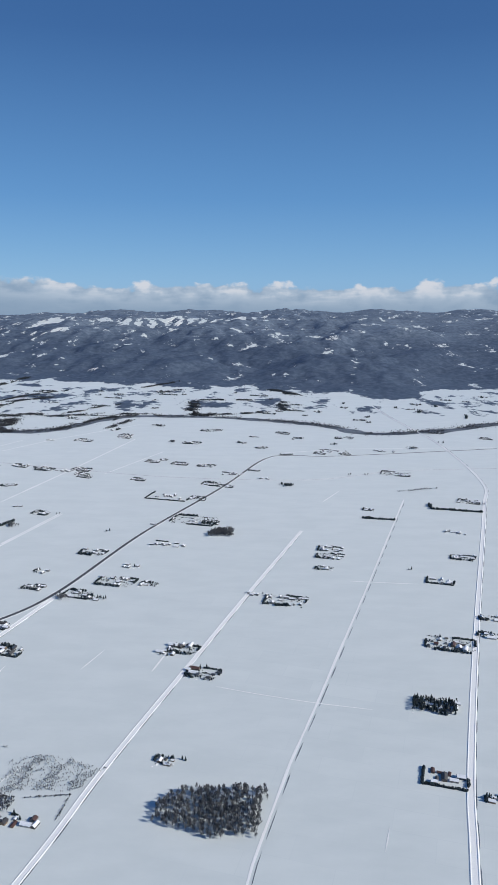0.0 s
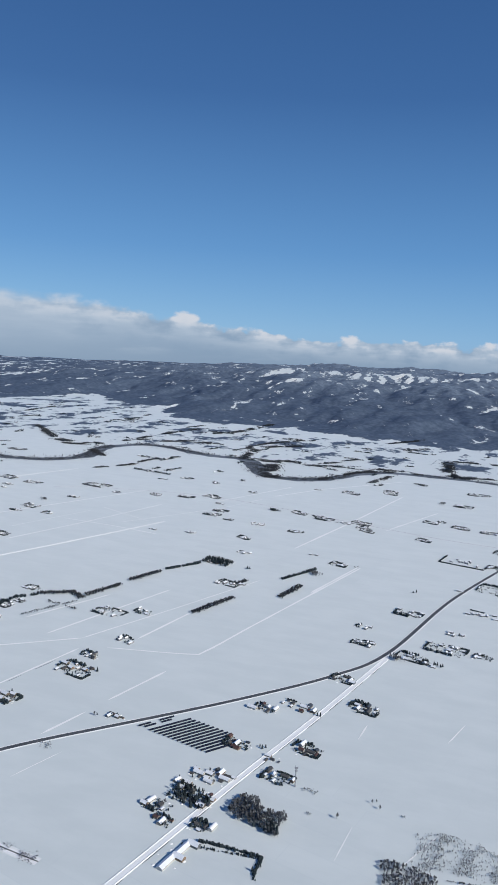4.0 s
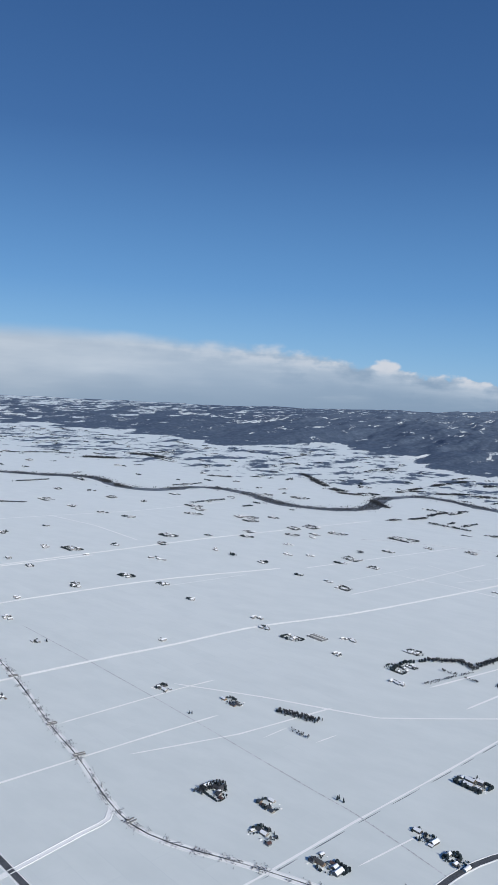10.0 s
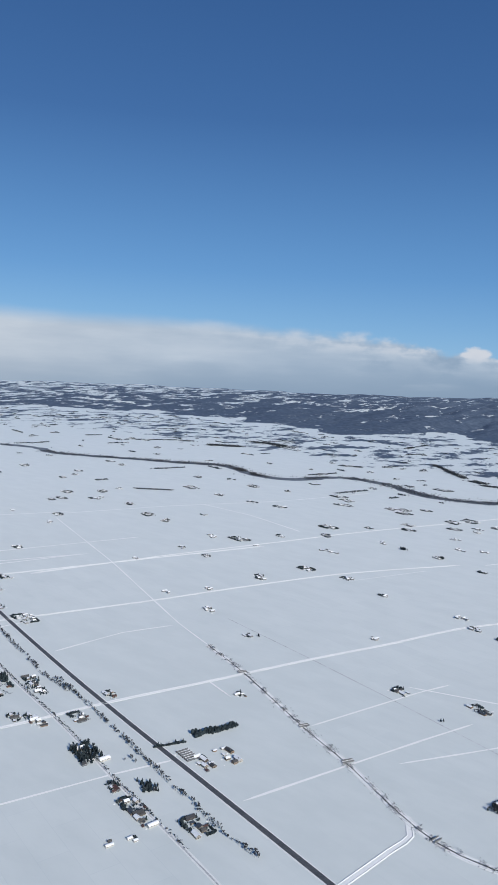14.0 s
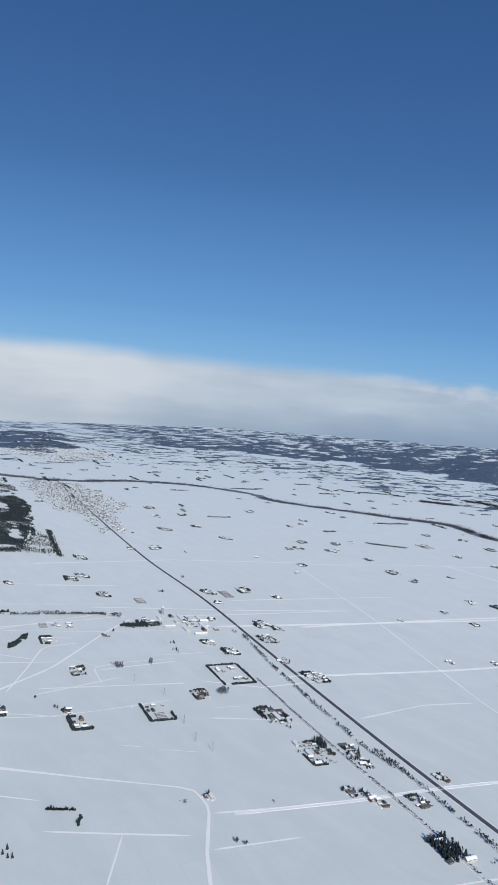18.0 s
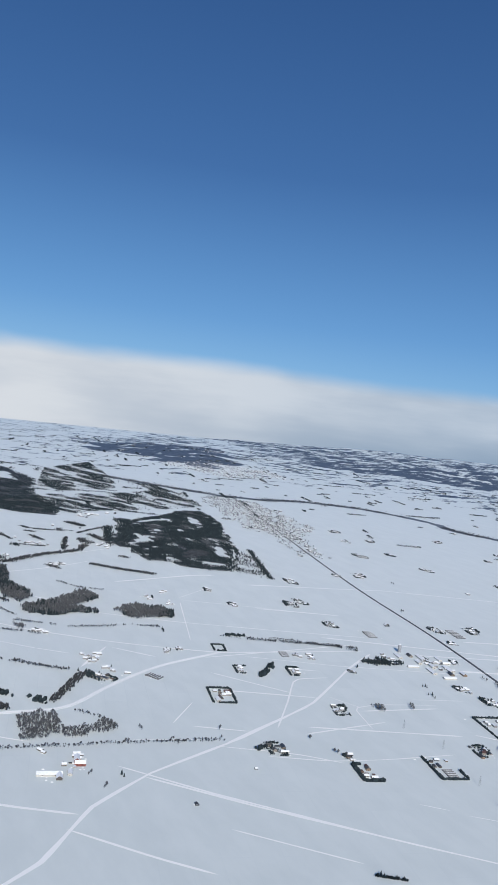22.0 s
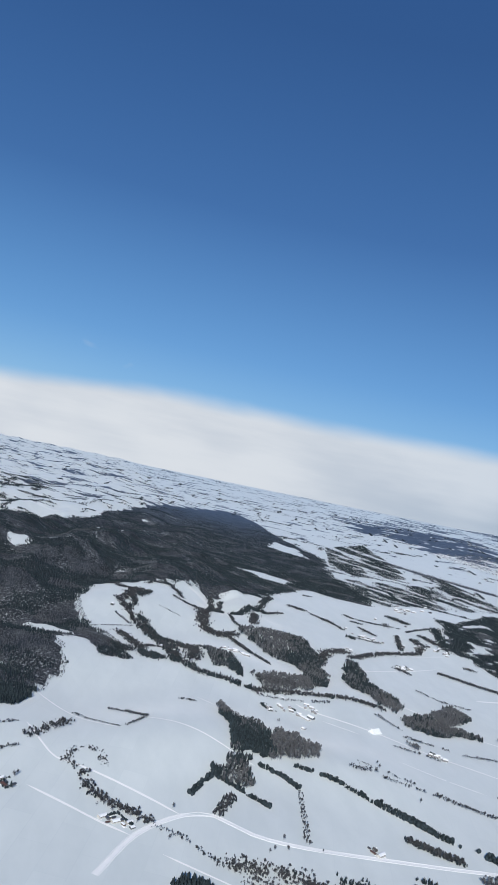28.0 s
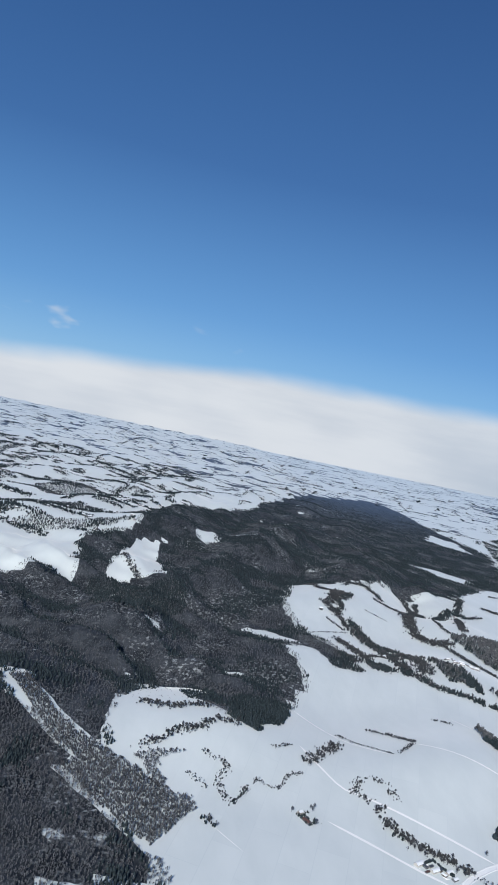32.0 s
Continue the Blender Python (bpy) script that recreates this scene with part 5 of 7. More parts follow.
def tree_model(name, crown, crown_mat, label, trunk_top, trunk_wide, limbs, seed):
    rnd = random.Random(seed)
    bm = bmesh.new()
    bmesh.ops.create_cone(bm, segments=6, radius1=trunk_wide, radius2=trunk_wide * 0.3, depth=trunk_top + 0.06, cap_ends=True, matrix=pose(0, 0, trunk_top / 2 - 0.03))
    for k in range(limbs):
        a, z = rnd.random() * 360, rnd.uniform(0.28, 0.6)
        bmesh.ops.create_cone(bm, segments=4, radius1=trunk_wide * 0.45, radius2=trunk_wide * 0.1, depth=0.34, cap_ends=True, matrix=pose(0, 0, z, 0, 0, a) @ pose(0, 0, 0, 0, 40, 0) @ pose(0, 0, 0.16))
    top = new(name, mesh_of(name, bm, M_BARK))
    tagged(top, label, "tree")
    mesh = bpy.data.meshes.new("crown")
    mesh.from_pydata([tuple(p) for p in crown[0].tolist()], [], [tuple(f) for f in crown[1].tolist()])
    mesh.materials.append(crown_mat)
    leaf = new("crown", mesh)
    leaf.parent = top
    return model(top)


FIR_TREES = [tree_model("fir_tree", s, M_FIR, "dark evergreen fir standing in snow", 0.85, 0.022, 0, k) for k, s in enumerate(FINE_FIRS)]
BARE_TREES = [tree_model("bare_tree", s, M_TWIG, "leafless grey-brown tree standing in snow", 0.7, 0.022, 6, k) for k, s in enumerate(FINE_BARES)]


def put(ob, x, y, turn=0.0, size=1.0, sink=0.0):
    made = copy_thing(ob, pose(x, y, at_height(x, y) - sink, 0, 0, turn))
    made.scale = (size, size, size)
    return made


def plant(x, y, tall, rnd, fir=None):
    kinds = FIR_TREES if (fir if fir is not None else rnd.random() < 0.6) else BARE_TREES
    return put(rnd.choice(kinds), x, y, rnd.random() * 360, tall)

# ---- farmsteads ----
GRID = -16.0  # the way in which the plain's fields and yards are laid out, in degrees
FARMS = FARMS_EAST + FARMS_SOLAR + FARMS_BEND + FARMS_MIDDLE + FARMS_CANAL + FARMS_BRIDGES + FARMS_HIGHWAY + FARMS_ROADSIDE + FARMS_CROSSING + FARMS_ORCHARD + FARMS_UPLAND + FARMS_VALLEY + FARMS_RIVERSIDE + FARMS_FAR_PLAIN + FARMS_HILL_FOOT
ROWS = ROWS_EAST + ROWS_MIDDLE + ROWS_SIDINGS + ROWS_UPLAND + ROWS_HEDGES + ROWS_SLOPE + ROWS_RIDGE


def grid_turn(x, y):
    return GRID if x > -850 or y > 60 else 34.0


def spots(x, y, turn, *locals_):
    c, s = math.cos(radians(turn)), math.sin(radians(turn))
    return [(x + u * c - v * s, y + u * s + v * c) for u, v in locals_]


def row_spots(points, step, width, rnd, ragged=0.35):
    out = []
    line = [Vector(p) for p in points]
    for a, b in zip(line, line[1:]):
        d = (b - a)
        n = max(1, int(d.length / step))
        across = Vector((-d.y, d.x)).normalized()
        for k in range(n):
            lanes = max(1, int(width / step + 0.5))
            for m in range(lanes):
                off = (m - (lanes - 1) / 2) * step
                p = a + d * ((k + 0.5 + rnd.uniform(-ragged, ragged)) / n) + across * (off + rnd.uniform(-ragged, ragged) * step)
                out.append((p.x, p.y))
    return out


def windbreak(points, rnd, tall, width, fir=True, label="dense dark evergreen windbreak beside a farmyard"):
    step = 0.85 if fir else 1.2
    at = row_spots(points, step, width, rnd, 0.6)
    if label.startswith("clipped"):
        at = row_spots(points, 0.6, width, rnd, 0.3)
    else:
        at = [p for p in at if noise.noise((p[0] * 0.16, p[1] * 0.16, tall)) > (-0.36 if fir else -0.28)]
    hs = [tall * rnd.uniform(0.45, 1.05) * (1 + 0.35 * noise.noise((p[0] * 0.1, p[1] * 0.1, 9.0))) for p in at]
    shapes, mat = (BLUNTS if label.startswith("clipped") else BLUNTS[:2] + FIRS[:2], M_FIR) if fir else (BARES + THICK[:2], M_THICKET)
    return scatter("windbreak", at, hs, shapes, mat, label, "windbreak", rnd.randrange(9999), 1.15 if fir else 1.35)


def far_huts(name, at, label, seed, size=1.0):
    rnd = np.random.RandomState(seed)
    verts, faces, slot = [], [], []
    for x, y in at:
        a, b, w = size * rnd.uniform(1.2, 2.6), size * rnd.uniform(1.0, 1.6), size * rnd.uniform(0.8, 1.6)
        t = radians(GRID + rnd.choice([0, 90]) + rnd.uniform(-6, 6))
        z, base = at_height(x, y), len(verts)
        for px, py, pz in ((-a, -b, -0.3), (a, -b, -0.3), (a, b, -0.3), (-a, b, -0.3), (-a, -b, w), (a, -b, w), (a, b, w), (-a, b, w), (-a, 0, w + 0.8 * size), (a, 0, w + 0.8 * size)):
            verts.append((x + px * math.cos(t) - py * math.sin(t), y + px * math.sin(t) + py * math.cos(t), z + pz))
        for k, f in enumerate(((0, 1, 5, 4), (2, 3, 7, 6), (1, 2, 6, 9, 5), (3, 0, 4, 8, 7), (4, 5, 9, 8), (6, 7, 8, 9))):
            faces.append([base + i for i in f])
            slot.append(1 if k > 3 else 0)
    mesh = bpy.data.meshes.new(name)
    mesh.from_pydata(verts, [], faces)
    mesh.materials.append(M_HUT)
    mesh.materials.append(M_ROOFSNOW)
    mesh.polygons.foreach_set("material_index", slot)
    return tagged(new(name, mesh), label, "houses", kind="stuff")


def buildings(x, y, w, n, turn, rnd, deep=0.6, near=True):
    """Houses and sheds in a loose yard, none on another."""
    taken = []
    if not near:
        far_huts("farm_buildings", [spots(x, y, turn, (rnd.uniform(-0.5, 0.5) * w, rnd.uniform(-0.5, 0.5) * w * deep))[0] for _ in range(n)], "distant snow-roofed farm buildings round a yard", rnd.randrange(999), 0.75)
        return taken
    for k in range(n):
        for _ in range(30):
            u, v = rnd.uniform(-0.5, 0.5) * w, rnd.uniform(-0.5, 0.5) * w * deep
            if all(math.hypot(u - p, v - q) > 2.5 for p, q in taken):
                break
        else:
            continue
        taken.append((u, v))
        kinds = HOUSES if k % 4 == 0 else BARNS[:3] if k in (1, 5) else BARNS[3:]
        (px, py), = spots(x, y, turn, (u, v))
        put(rnd.choice(kinds), px, py, turn + rnd.choice((0, 90)) + rnd.uniform(-4, 4), rnd.uniform(0.75, 1.0) * min(1.0, 0.6 + w / 40))
    return taken


def garden(x, y, h, d, turn, rnd):
    at = [spots(x, y, turn, (rnd.uniform(-h, h), rnd.uniform(-d, d)))[0] for _ in range(int(h * 17))]
    at = [p for p in at if noise.noise((p[0] * 0.2, p[1] * 0.2, 4.0)) > -0.1]
    scatter("garden_shrubs", at, [rnd.uniform(0.35, 0.9) for _ in at], BLUNTS[:2] + BUSHES, M_FIR, "dark garden shrubs and young firs in a farmyard", "shrubs", rnd.randrange(999), 1.3)


def near_path(x, y):
    return min(math.hypot(x - p[1], y - p[2]) for p in FLIGHT[::4]) < 460


def farm(kind, x, y, w):
    rnd = random.Random(int(x * 31 + y * 17))
    turn, near = grid_turn(x, y), near_path(x, y)
    h = w / 2
    d = h * 0.62
    tall = rnd.uniform(2.6, 3.6)
    n = int(np.clip(round(w / 2.4), 2, 11))
    box_label = "clipped dark evergreen hedge round a farmyard"
    if kind == "farm":
        buildings(x, y, w, n, turn, rnd, near=near)
        side = rnd.choice((-1, 1))
        windbreak(spots(x, y, turn, (-h, side * d), (h * rnd.uniform(-0.2, 0.9), side * d)), rnd, tall * 0.55, min(2.2, w * 0.14))
        windbreak(spots(x, y, turn, (-h, side * d * 0.8), (-h, -side * d * rnd.uniform(0.0, 0.8))), rnd, tall * 0.38, 1.0, label=box_label)
        garden(x, y, h, d, turn, rnd)
        if w > 14:
            windbreak(spots(x, y, turn, (h * rnd.uniform(-0.3, 0.2), -side * d), (h, -side * d), (h, 0)), rnd, tall * 0.36, 0.9, label=box_label)
        for u, v in [(rnd.uniform(-h, h), rnd.uniform(-d, d) * 1.2) for _ in range(2 if near else 0)]:
            plant(*spots(x, y, turn, (u, v))[0], tall * rnd.uniform(0.6, 1.1), rnd)
    elif kind == "houses":
        buildings(x, y, w, n + 1, turn, rnd, 0.45, near)
        if rnd.random() < 0.5:
            windbreak(spots(x, y, turn, (-h, d * 0.7), (h * rnd.uniform(-0.6, 0.3), d * 0.7)), rnd, tall * 0.34, 0.9, label=box_label)
        if w > 9:
            for _ in range(2 if near else 1):
                plant(*spots(x, y, turn, (rnd.uniform(-h, h), rnd.uniform(-d, d)))[0], tall * rnd.uniform(0.5, 0.8), rnd)
    elif kind in ("boxed", "walled", "angle", "nursery", "ring", "yard"):
        if kind in ("boxed", "ring", "walled"):
            windbreak(spots(x, y, turn, (-h, d), (-h, -d), (h, -d)), rnd, 1.25, 0.9, label=box_label)
            windbreak(spots(x, y, turn, (h, -d * 0.6), (h, d * (0.3 if kind == "boxed" else 1))), rnd, 1.35, 1.0, label=box_label)
            if kind != "boxed":
                windbreak(spots(x, y, turn, (-h * 0.9, d), (h, d)), rnd, 1.25, 0.9, label=box_label)
        elif kind == "nursery":
            windbreak(spots(x, y, turn, (-h, -d), (h, -d), (h, d), (h * 0.2, d)), rnd, 1.4, 1.1, label=box_label)
        elif kind == "angle":
            windbreak(spots(x, y, turn, (-h, -d * 0.2), (-h, -d), (h, -d), (h, d)), rnd, 1.5, 1.6, label=box_label)
        else:
            windbreak(spots(x, y, turn, (-h, -d), (-h, d), (h, d)), rnd, 1.2, 0.8, label=box_label)
        if kind == "nursery":
            buildings(*spots(x, y, turn, (-h * 0.5, 0))[0], w * 0.36, 5, turn, rnd, 1.2, near)
        elif kind != "ring":
            buildings(x, y, w * 0.7, n, turn, rnd, near=near)
        if kind == "nursery":
            tunnels(*spots(x, y, turn, (h * 0.5, 0))[0], w * 0.36, turn, 5, 0)
    elif kind == "wooded":
        buildings(x, y, w, n, turn, rnd)
        at = [spots(x, y, turn, (rnd.uniform(-h, h), rnd.uniform(-d, d)))[0] for _ in range(int(w * w * 0.32))]
        scatter("farm_grove", at, [tall * rnd.uniform(0.6, 1.1) for _ in at], FIRS + BARES, M_FIR, "dense dark grove of evergreens round a farmyard", "grove", 3, 1.25)
    elif kind in ("trees", "conifers"):
        if w < 9:
            for k in range(max(1, int(w / 1.9))):
                plant(x + rnd.uniform(-h, h), y + rnd.uniform(-h, h) * 0.5, tall * rnd.uniform(0.6, 1.0), rnd, kind == "conifers")
        else:
            at = [spots(x, y, turn, (rnd.gauss(0, h * 0.45), rnd.gauss(0, h * 0.3)))[0] for _ in range(int(w * 3.2))]
            fir = kind == "conifers"
            scatter("copse", at, [tall * rnd.uniform(0.6, 1.1) for _ in at], FIRS if fir else BARES, M_FIR if fir else M_TWIG, "small dark evergreen copse in the snow" if fir else "small copse of leafless trees in the snow", "copse", 5, 1.3)
    elif kind == "scrub":
        at = [spots(x, y, turn, (rnd.gauss(0, h * 0.5), rnd.gauss(0, h * 0.25)))[0] for _ in range(int(w * 3))]
        scatter("scrub", at, [rnd.uniform(0.5, 1.2) for _ in at], BUSHES, M_TWIG, "low leafless scrub poking out of the snow", "scrub", 6)
    elif kind == "tunnels":
        tunnels(x, y, w, turn, 6, 0)
    elif kind == "longbarn":
        put(LONG_BARN, x, y, turn + (90 if x > -850 else 0), w / 14)
        put(BARNS[0], *spots(x, y, turn, (0.2 * w, 4.5))[0], turn)
    elif kind == "redfarm":
        for u, v, q in ((-4, 1, 0), (1, 2.5, 90)):
            put(RED_BARN, *spots(x, y, turn, (u, v))[0], turn + q)
        buildings(x + 3, y - 4, w, 4, turn, rnd)
    elif kind == "tent":
        bm = bmesh.new()
        gable_walls(bm, 4.0, 2.6, 0.2, 2.6)
        slab = new("storage_tent", mesh_of("storage_tent", bm, M_ROOFSNOW))
        slab.matrix_world = pose(x, y, at_height(x, y), 0, 0, 120)
        tagged(slab, "steep white storage tent loaded with snow", "tent")


def tunnel_model():
    bm = bmesh.new()
    ring = [(math.cos(a) * 0.8, math.sin(a) * 0.95) for a in np.linspace(0, math.pi, 8)]
    ends = [[bm.verts.new((u, y, v)) for u, v in ring] for y in (-3.5, 3.5)]
    for k in range(7):
        bm.faces.new((ends[0][k], ends[1][k], ends[1][k + 1], ends[0][k + 1]))
    bm.faces.new(ends[0])
    bm.faces.new(ends[1][::-1])
    top = new("greenhouse", mesh_of("greenhouse", bm, M_FILM))
    tagged(top, "long dark film greenhouse tunnel half buried in snow", "greenhouse", "greenhouse tunnels in a row")
    bm = bmesh.new()
    box(bm, -0.35, 0.35, -3.56, -3.5, -0.1, 0.75)
    part("door", bm, M_DOOR, top)
    bm = bmesh.new()
    box(bm, -0.12, 0.12, -3.4, 3.4, 0.93, 1.03)
    part("snow_cover", bm, M_ROOFSNOW, top, "strip of snow along the ridge")
    return model(top)


TUNNEL = tunnel_model()


def tunnels(x, y, w, turn, n, shift):
    for k in range(n):
        u = (k - (n - 1) / 2) * max(1.9, w / n * 0.8)
        put(TUNNEL, *spots(x, y, turn, (u + shift, 0))[0], turn, min(1.2, 0.6 + w / 40))


for row in FARMS:
    farm(*row)
for kind, *corners in ROWS:
    rnd = random.Random(int(corners[0][0] * 7 + corners[0][1]))
    far = min(math.hypot(corners[0][0] - p[1], corners[0][1] - p[2]) for p in FLIGHT[::4]) > 350
    if kind == "firs" and not far:
        for px, py in row_spots(corners, 3.0, 1.0, rnd, 0.4):
            plant(px, py, rnd.uniform(1.6, 2.6), rnd, True)
        windbreak(corners, rnd, 1.15, 1.1, label="clipped dark evergreen hedge along a field edge")
    elif kind == "firs":
        windbreak(corners, rnd, 2.2, 2.2, label="row of dark firs along a field edge")
    elif kind == "dense":
        thick = row_spots(corners, 1.15, 5.0, rnd, 0.7)
        scatter("shelter_belt", thick, [rnd.uniform(1.5, 2.7) * (0.6 if corners[0][1] > 600 else 1) for _ in thick], THICK, M_THICKET, "broad dense belt of dark leafless trees across the fields", "shelter belt", rnd.randrange(999), 1.1)
        some = row_spots(corners, 2.4, 4.0, rnd, 0.8)
        scatter("shelter_firs", some, [rnd.uniform(1.4, 2.6) * (0.6 if corners[0][1] > 600 else 1) for _ in some], FIRS, M_FIR, "dark firs standing in a shelter belt", "shelter belt", rnd.randrange(999), 1.2)
    else:
        windbreak(corners, rnd, 2.1, 2.8, False, "ragged row of leafless trees along a field edge")

# heaps of cleared snow round the yards
heaps, sizes = [], []
for kind, x, y, w in FARMS:
    rnd = random.Random(int(x * 5 + y * 3))
    if kind in ("trees", "conifers", "scrub"):
        continue
    for _ in range(rnd.randint(3, 6)):
        heaps.append((x + rnd.uniform(-0.6, 0.6) * w, y + rnd.uniform(-0.4, 0.4) * w))
        sizes.append(rnd.uniform(0.12, 0.26))
scatter("snow_heaps", heaps, sizes, MOUNDS, M_TRACK, "heaps of clean snow pushed up round the farmyards", "snow heap", 77, 6.0)


def works():
    """A seed works by the highway: long sheds, a tower silo and a belt of firs."""
    rnd = random.Random(88)
    for x, y, q, s in ((-941, 243, 0, 0.8), (-934, 260, 0, 0.9), (-918, 238, 90, 0.7), (-906, 246, 0, 0.9), (-907, 264, 0, 1.0), (-891, 250, 90, 0.8), (-929, 274, 0, 0.7)):
        put(LONG_BARN, x, y, GRID + q, s)
    for x, y in ((-925, 250), (-915, 255), (-898, 258), (-940, 254), (-918, 272), (-895, 268)):
        put(rnd.choice(BARNS[:3]), x, y, GRID + rnd.choice((0, 90)), 1.1)
    bm = bmesh.new()
    bmesh.ops.create_cone(bm, segments=16, radius1=1.3, radius2=1.3, depth=6.2, cap_ends=True, matrix=pose(0, 0, 3.0))
    tower = new("silo", mesh_of("silo", bm, M_STEEL))
    tower.matrix_world = pose(-950, 252, 0)
    tagged(tower, "grey steel tower silo beside the works", "silo")
    bm = bmesh.new()
    bmesh.ops.create_cone(bm, segments=16, radius1=1.45, radius2=0.2, depth=0.9, cap_ends=True, matrix=pose(0, 0, 6.5))
    part("cap", bm, M_ROOFSNOW, tower, "snow-covered conical cap")
    bm = bmesh.new()
    for k in range(12):
        box(bm, -0.2, 0.2, -1.42, -1.36, 0.4 + k * 0.45, 0.46 + k * 0.45)
    for side in (-0.22, 0.16):
        box(bm, side, side + 0.06, -1.42, -1.3, 0.1, 6.0)
    part("ladder", bm, M_STEEL, tower)


works()

# ---- woods ----
def fill(corners, gap, seed, thin=None):
    """Places about gap metres apart within the corners, jittered; thin(x, y): the share that stands."""
    rnd = np.random.RandomState(seed)
    c = np.array(corners, float)
    gx, gy = np.meshgrid(np.arange(c[:, 0].min(), c[:, 0].max(), gap), np.arange(c[:, 1].min(), c[:, 1].max(), gap))
    x = gx.ravel() + rnd.uniform(-0.5, 0.5, gx.size) * gap
    y = gy.ravel() + rnd.uniform(-0.5, 0.5, gx.size) * gap
    wx, wy = x + 3.2 * waves(x, y, 26, 77), y + 3.2 * waves(x, y, 26, 78)
    keep = inside(wx, wy, corners)
    if thin is not None:
        keep &= rnd.rand(len(x)) < thin(x, y)
    return np.stack([x[keep], y[keep]], -1)


def wood(corners, gap, tall, fir, label, seed, thin=None, category="wood", fine=False):
    """A wood of firs and bare trees; fir: the share of firs; fine: finely branched trees, near the way."""
    at = fill(corners, gap, seed, thin)
    if not len(at):
        return
    rnd = np.random.RandomState(seed + 1)
    patch = 0.5 + 0.5 * waves(at[:, 0], at[:, 1], 70, seed + 2)
    is_fir = (0.6 * patch + 0.4 * rnd.rand(len(at))) < 0.8 * fir
    stands = is_fir | (rnd.rand(len(at)) < 0.82)
    at, is_fir = at[stands], is_fir[stands]
    hs = tall * (0.65 + 0.5 * rnd.rand(len(at)))
    scatter("fir_wood", at[is_fir], hs[is_fir], FIRS, M_FIR, label, category, seed, 1.25)
    scatter("bare_wood", at[~is_fir], hs[~is_fir] * 0.95, FINE_BARES if fine else BARES + THICK[:2], M_TWIG, "grey-brown leafless wood with snow beneath", category, seed + 5, 0.85 if fine else 1.25)


DARK = "dark evergreen wood standing in the snow"
wood([(-36, 260), (-25, 281), (-20, 279), (9, 276), (2, 247), (-23, 253)], 1.5, 4.3, 0.0, "a few firs among leafless trees", 11, fine=True)
wood([(-36, 612), (-15, 615), (-13, 628), (-26, 631), (-33, 622)], 1.2, 4.0, 0.05, "a few firs among leafless trees", 10, fine=True)
wood([(-181, 289), (-178, 297), (-169, 294), (-158, 289), (-156, 276), (-163, 272), (-174, 279)], 1.0, 3.2, 0.38, DARK, 12)
wood([(-1042, -169), (-1052, -161), (-1028, -154), (-1037, -141), (-1019, -137), (-983, -140), (-982, -150), (-988, -161), (-980, -168), (-999, -163), (-1028, -168)], 1.3, 3.8, 0.75, DARK, 13)
wood([(-1024, -137), (-1026, -117), (-1007, -109), (-992, -112), (-983, -140)], 1.5, 4.2, 0.2, DARK, 14)
wood([(-955, -182), (-976, -172), (-982, -156), (-956, -161), (-951, -171)], 1.3, 3.6, 0.8, DARK, 15)
wood([(-871, -211), (-875, -203), (-858, -186), (-852, -183), (-851, -202)], 1.2, 3.6, 0.8, DARK, 16)
wood([(-897, -65), (-896, -43), (-867, -43), (-866, -67), (-881, -68)], 1.15, 2.6, 0.1, DARK, 17)
wood([(-872, -44), (-877, -29), (-881, -16), (-869, -15), (-863, -46)], 1.2, 2.6, 0.12, DARK, 18)
wood([(-1249, -113), (-1264, -77), (-1280, -39), (-1217, -38), (-1137, -60), (-1138, -72), (-1193, -66), (-1200, -95)], 1.5, 3.8, 0.55, DARK, 19)
wood([(-1124, -121), (-1161, -69), (-1122, -76), (-1097, -123)], 1.5, 3.6, 0.15, DARK, 20)
wood([(-1174, -156), (-1124, -156), (-1111, -134), (-1141, -134), (-1170, -148)], 1.4, 3.6, 0.7, DARK, 21)
wood([(-1233, -12), (-1229, -1), (-1169, -11), (-1126, 2), (-1105, -18), (-1155, -38)], 1.4, 3.6, 0.6, DARK, 22)
wood([(-1093, -18), (-1121, 22), (-1151, 53), (-1119, 56), (-1096, 21), (-1083, 44), (-1071, 10), (-1077, -19)], 1.3, 3.6, 0.5, DARK, 23)
wood([(-1083, 56), (-1097, 81), (-1075, 108), (-1058, 98), (-1059, 69)], 1.3, 3.8, 0.5, DARK, 24)
wood([(-1251, -58), (-1247, -40), (-1155, -54), (-1132, -76)], 1.5, 3.6, 0.7, DARK, 25)


def forest(corners, gap, tall, fir, lean, label, seed, thin):
    at = fill(corners, gap, seed, thin)
    rnd = np.random.RandomState(seed + 1)
    x, y = at[:, 0], at[:, 1]
    share = fir - lean * sunny(x, y) + 0.6 * waves(x, y, 75, seed + 2) + (0.34 * smooth(-1150, -1330, x) - 0.10 if lean > 1 else 0.0)
    is_fir = share + 0.35 * (rnd.rand(len(at)) - 0.5) > 0.5
    hs = tall * (0.6 + 0.55 * rnd.rand(len(at)))
    stands = is_fir | (rnd.rand(len(at)) < 0.93)
    scatter("evergreen_forest", at[is_fir], hs[is_fir], FIRS, M_FIR, label, "forest", seed, 1.3)
    scatter("leafless_forest", at[~is_fir & stands], hs[~is_fir & stands] * 0.85, BARES, M_TWIG, "grey leafless forest with snow showing beneath", "forest", seed + 5, 1.3)


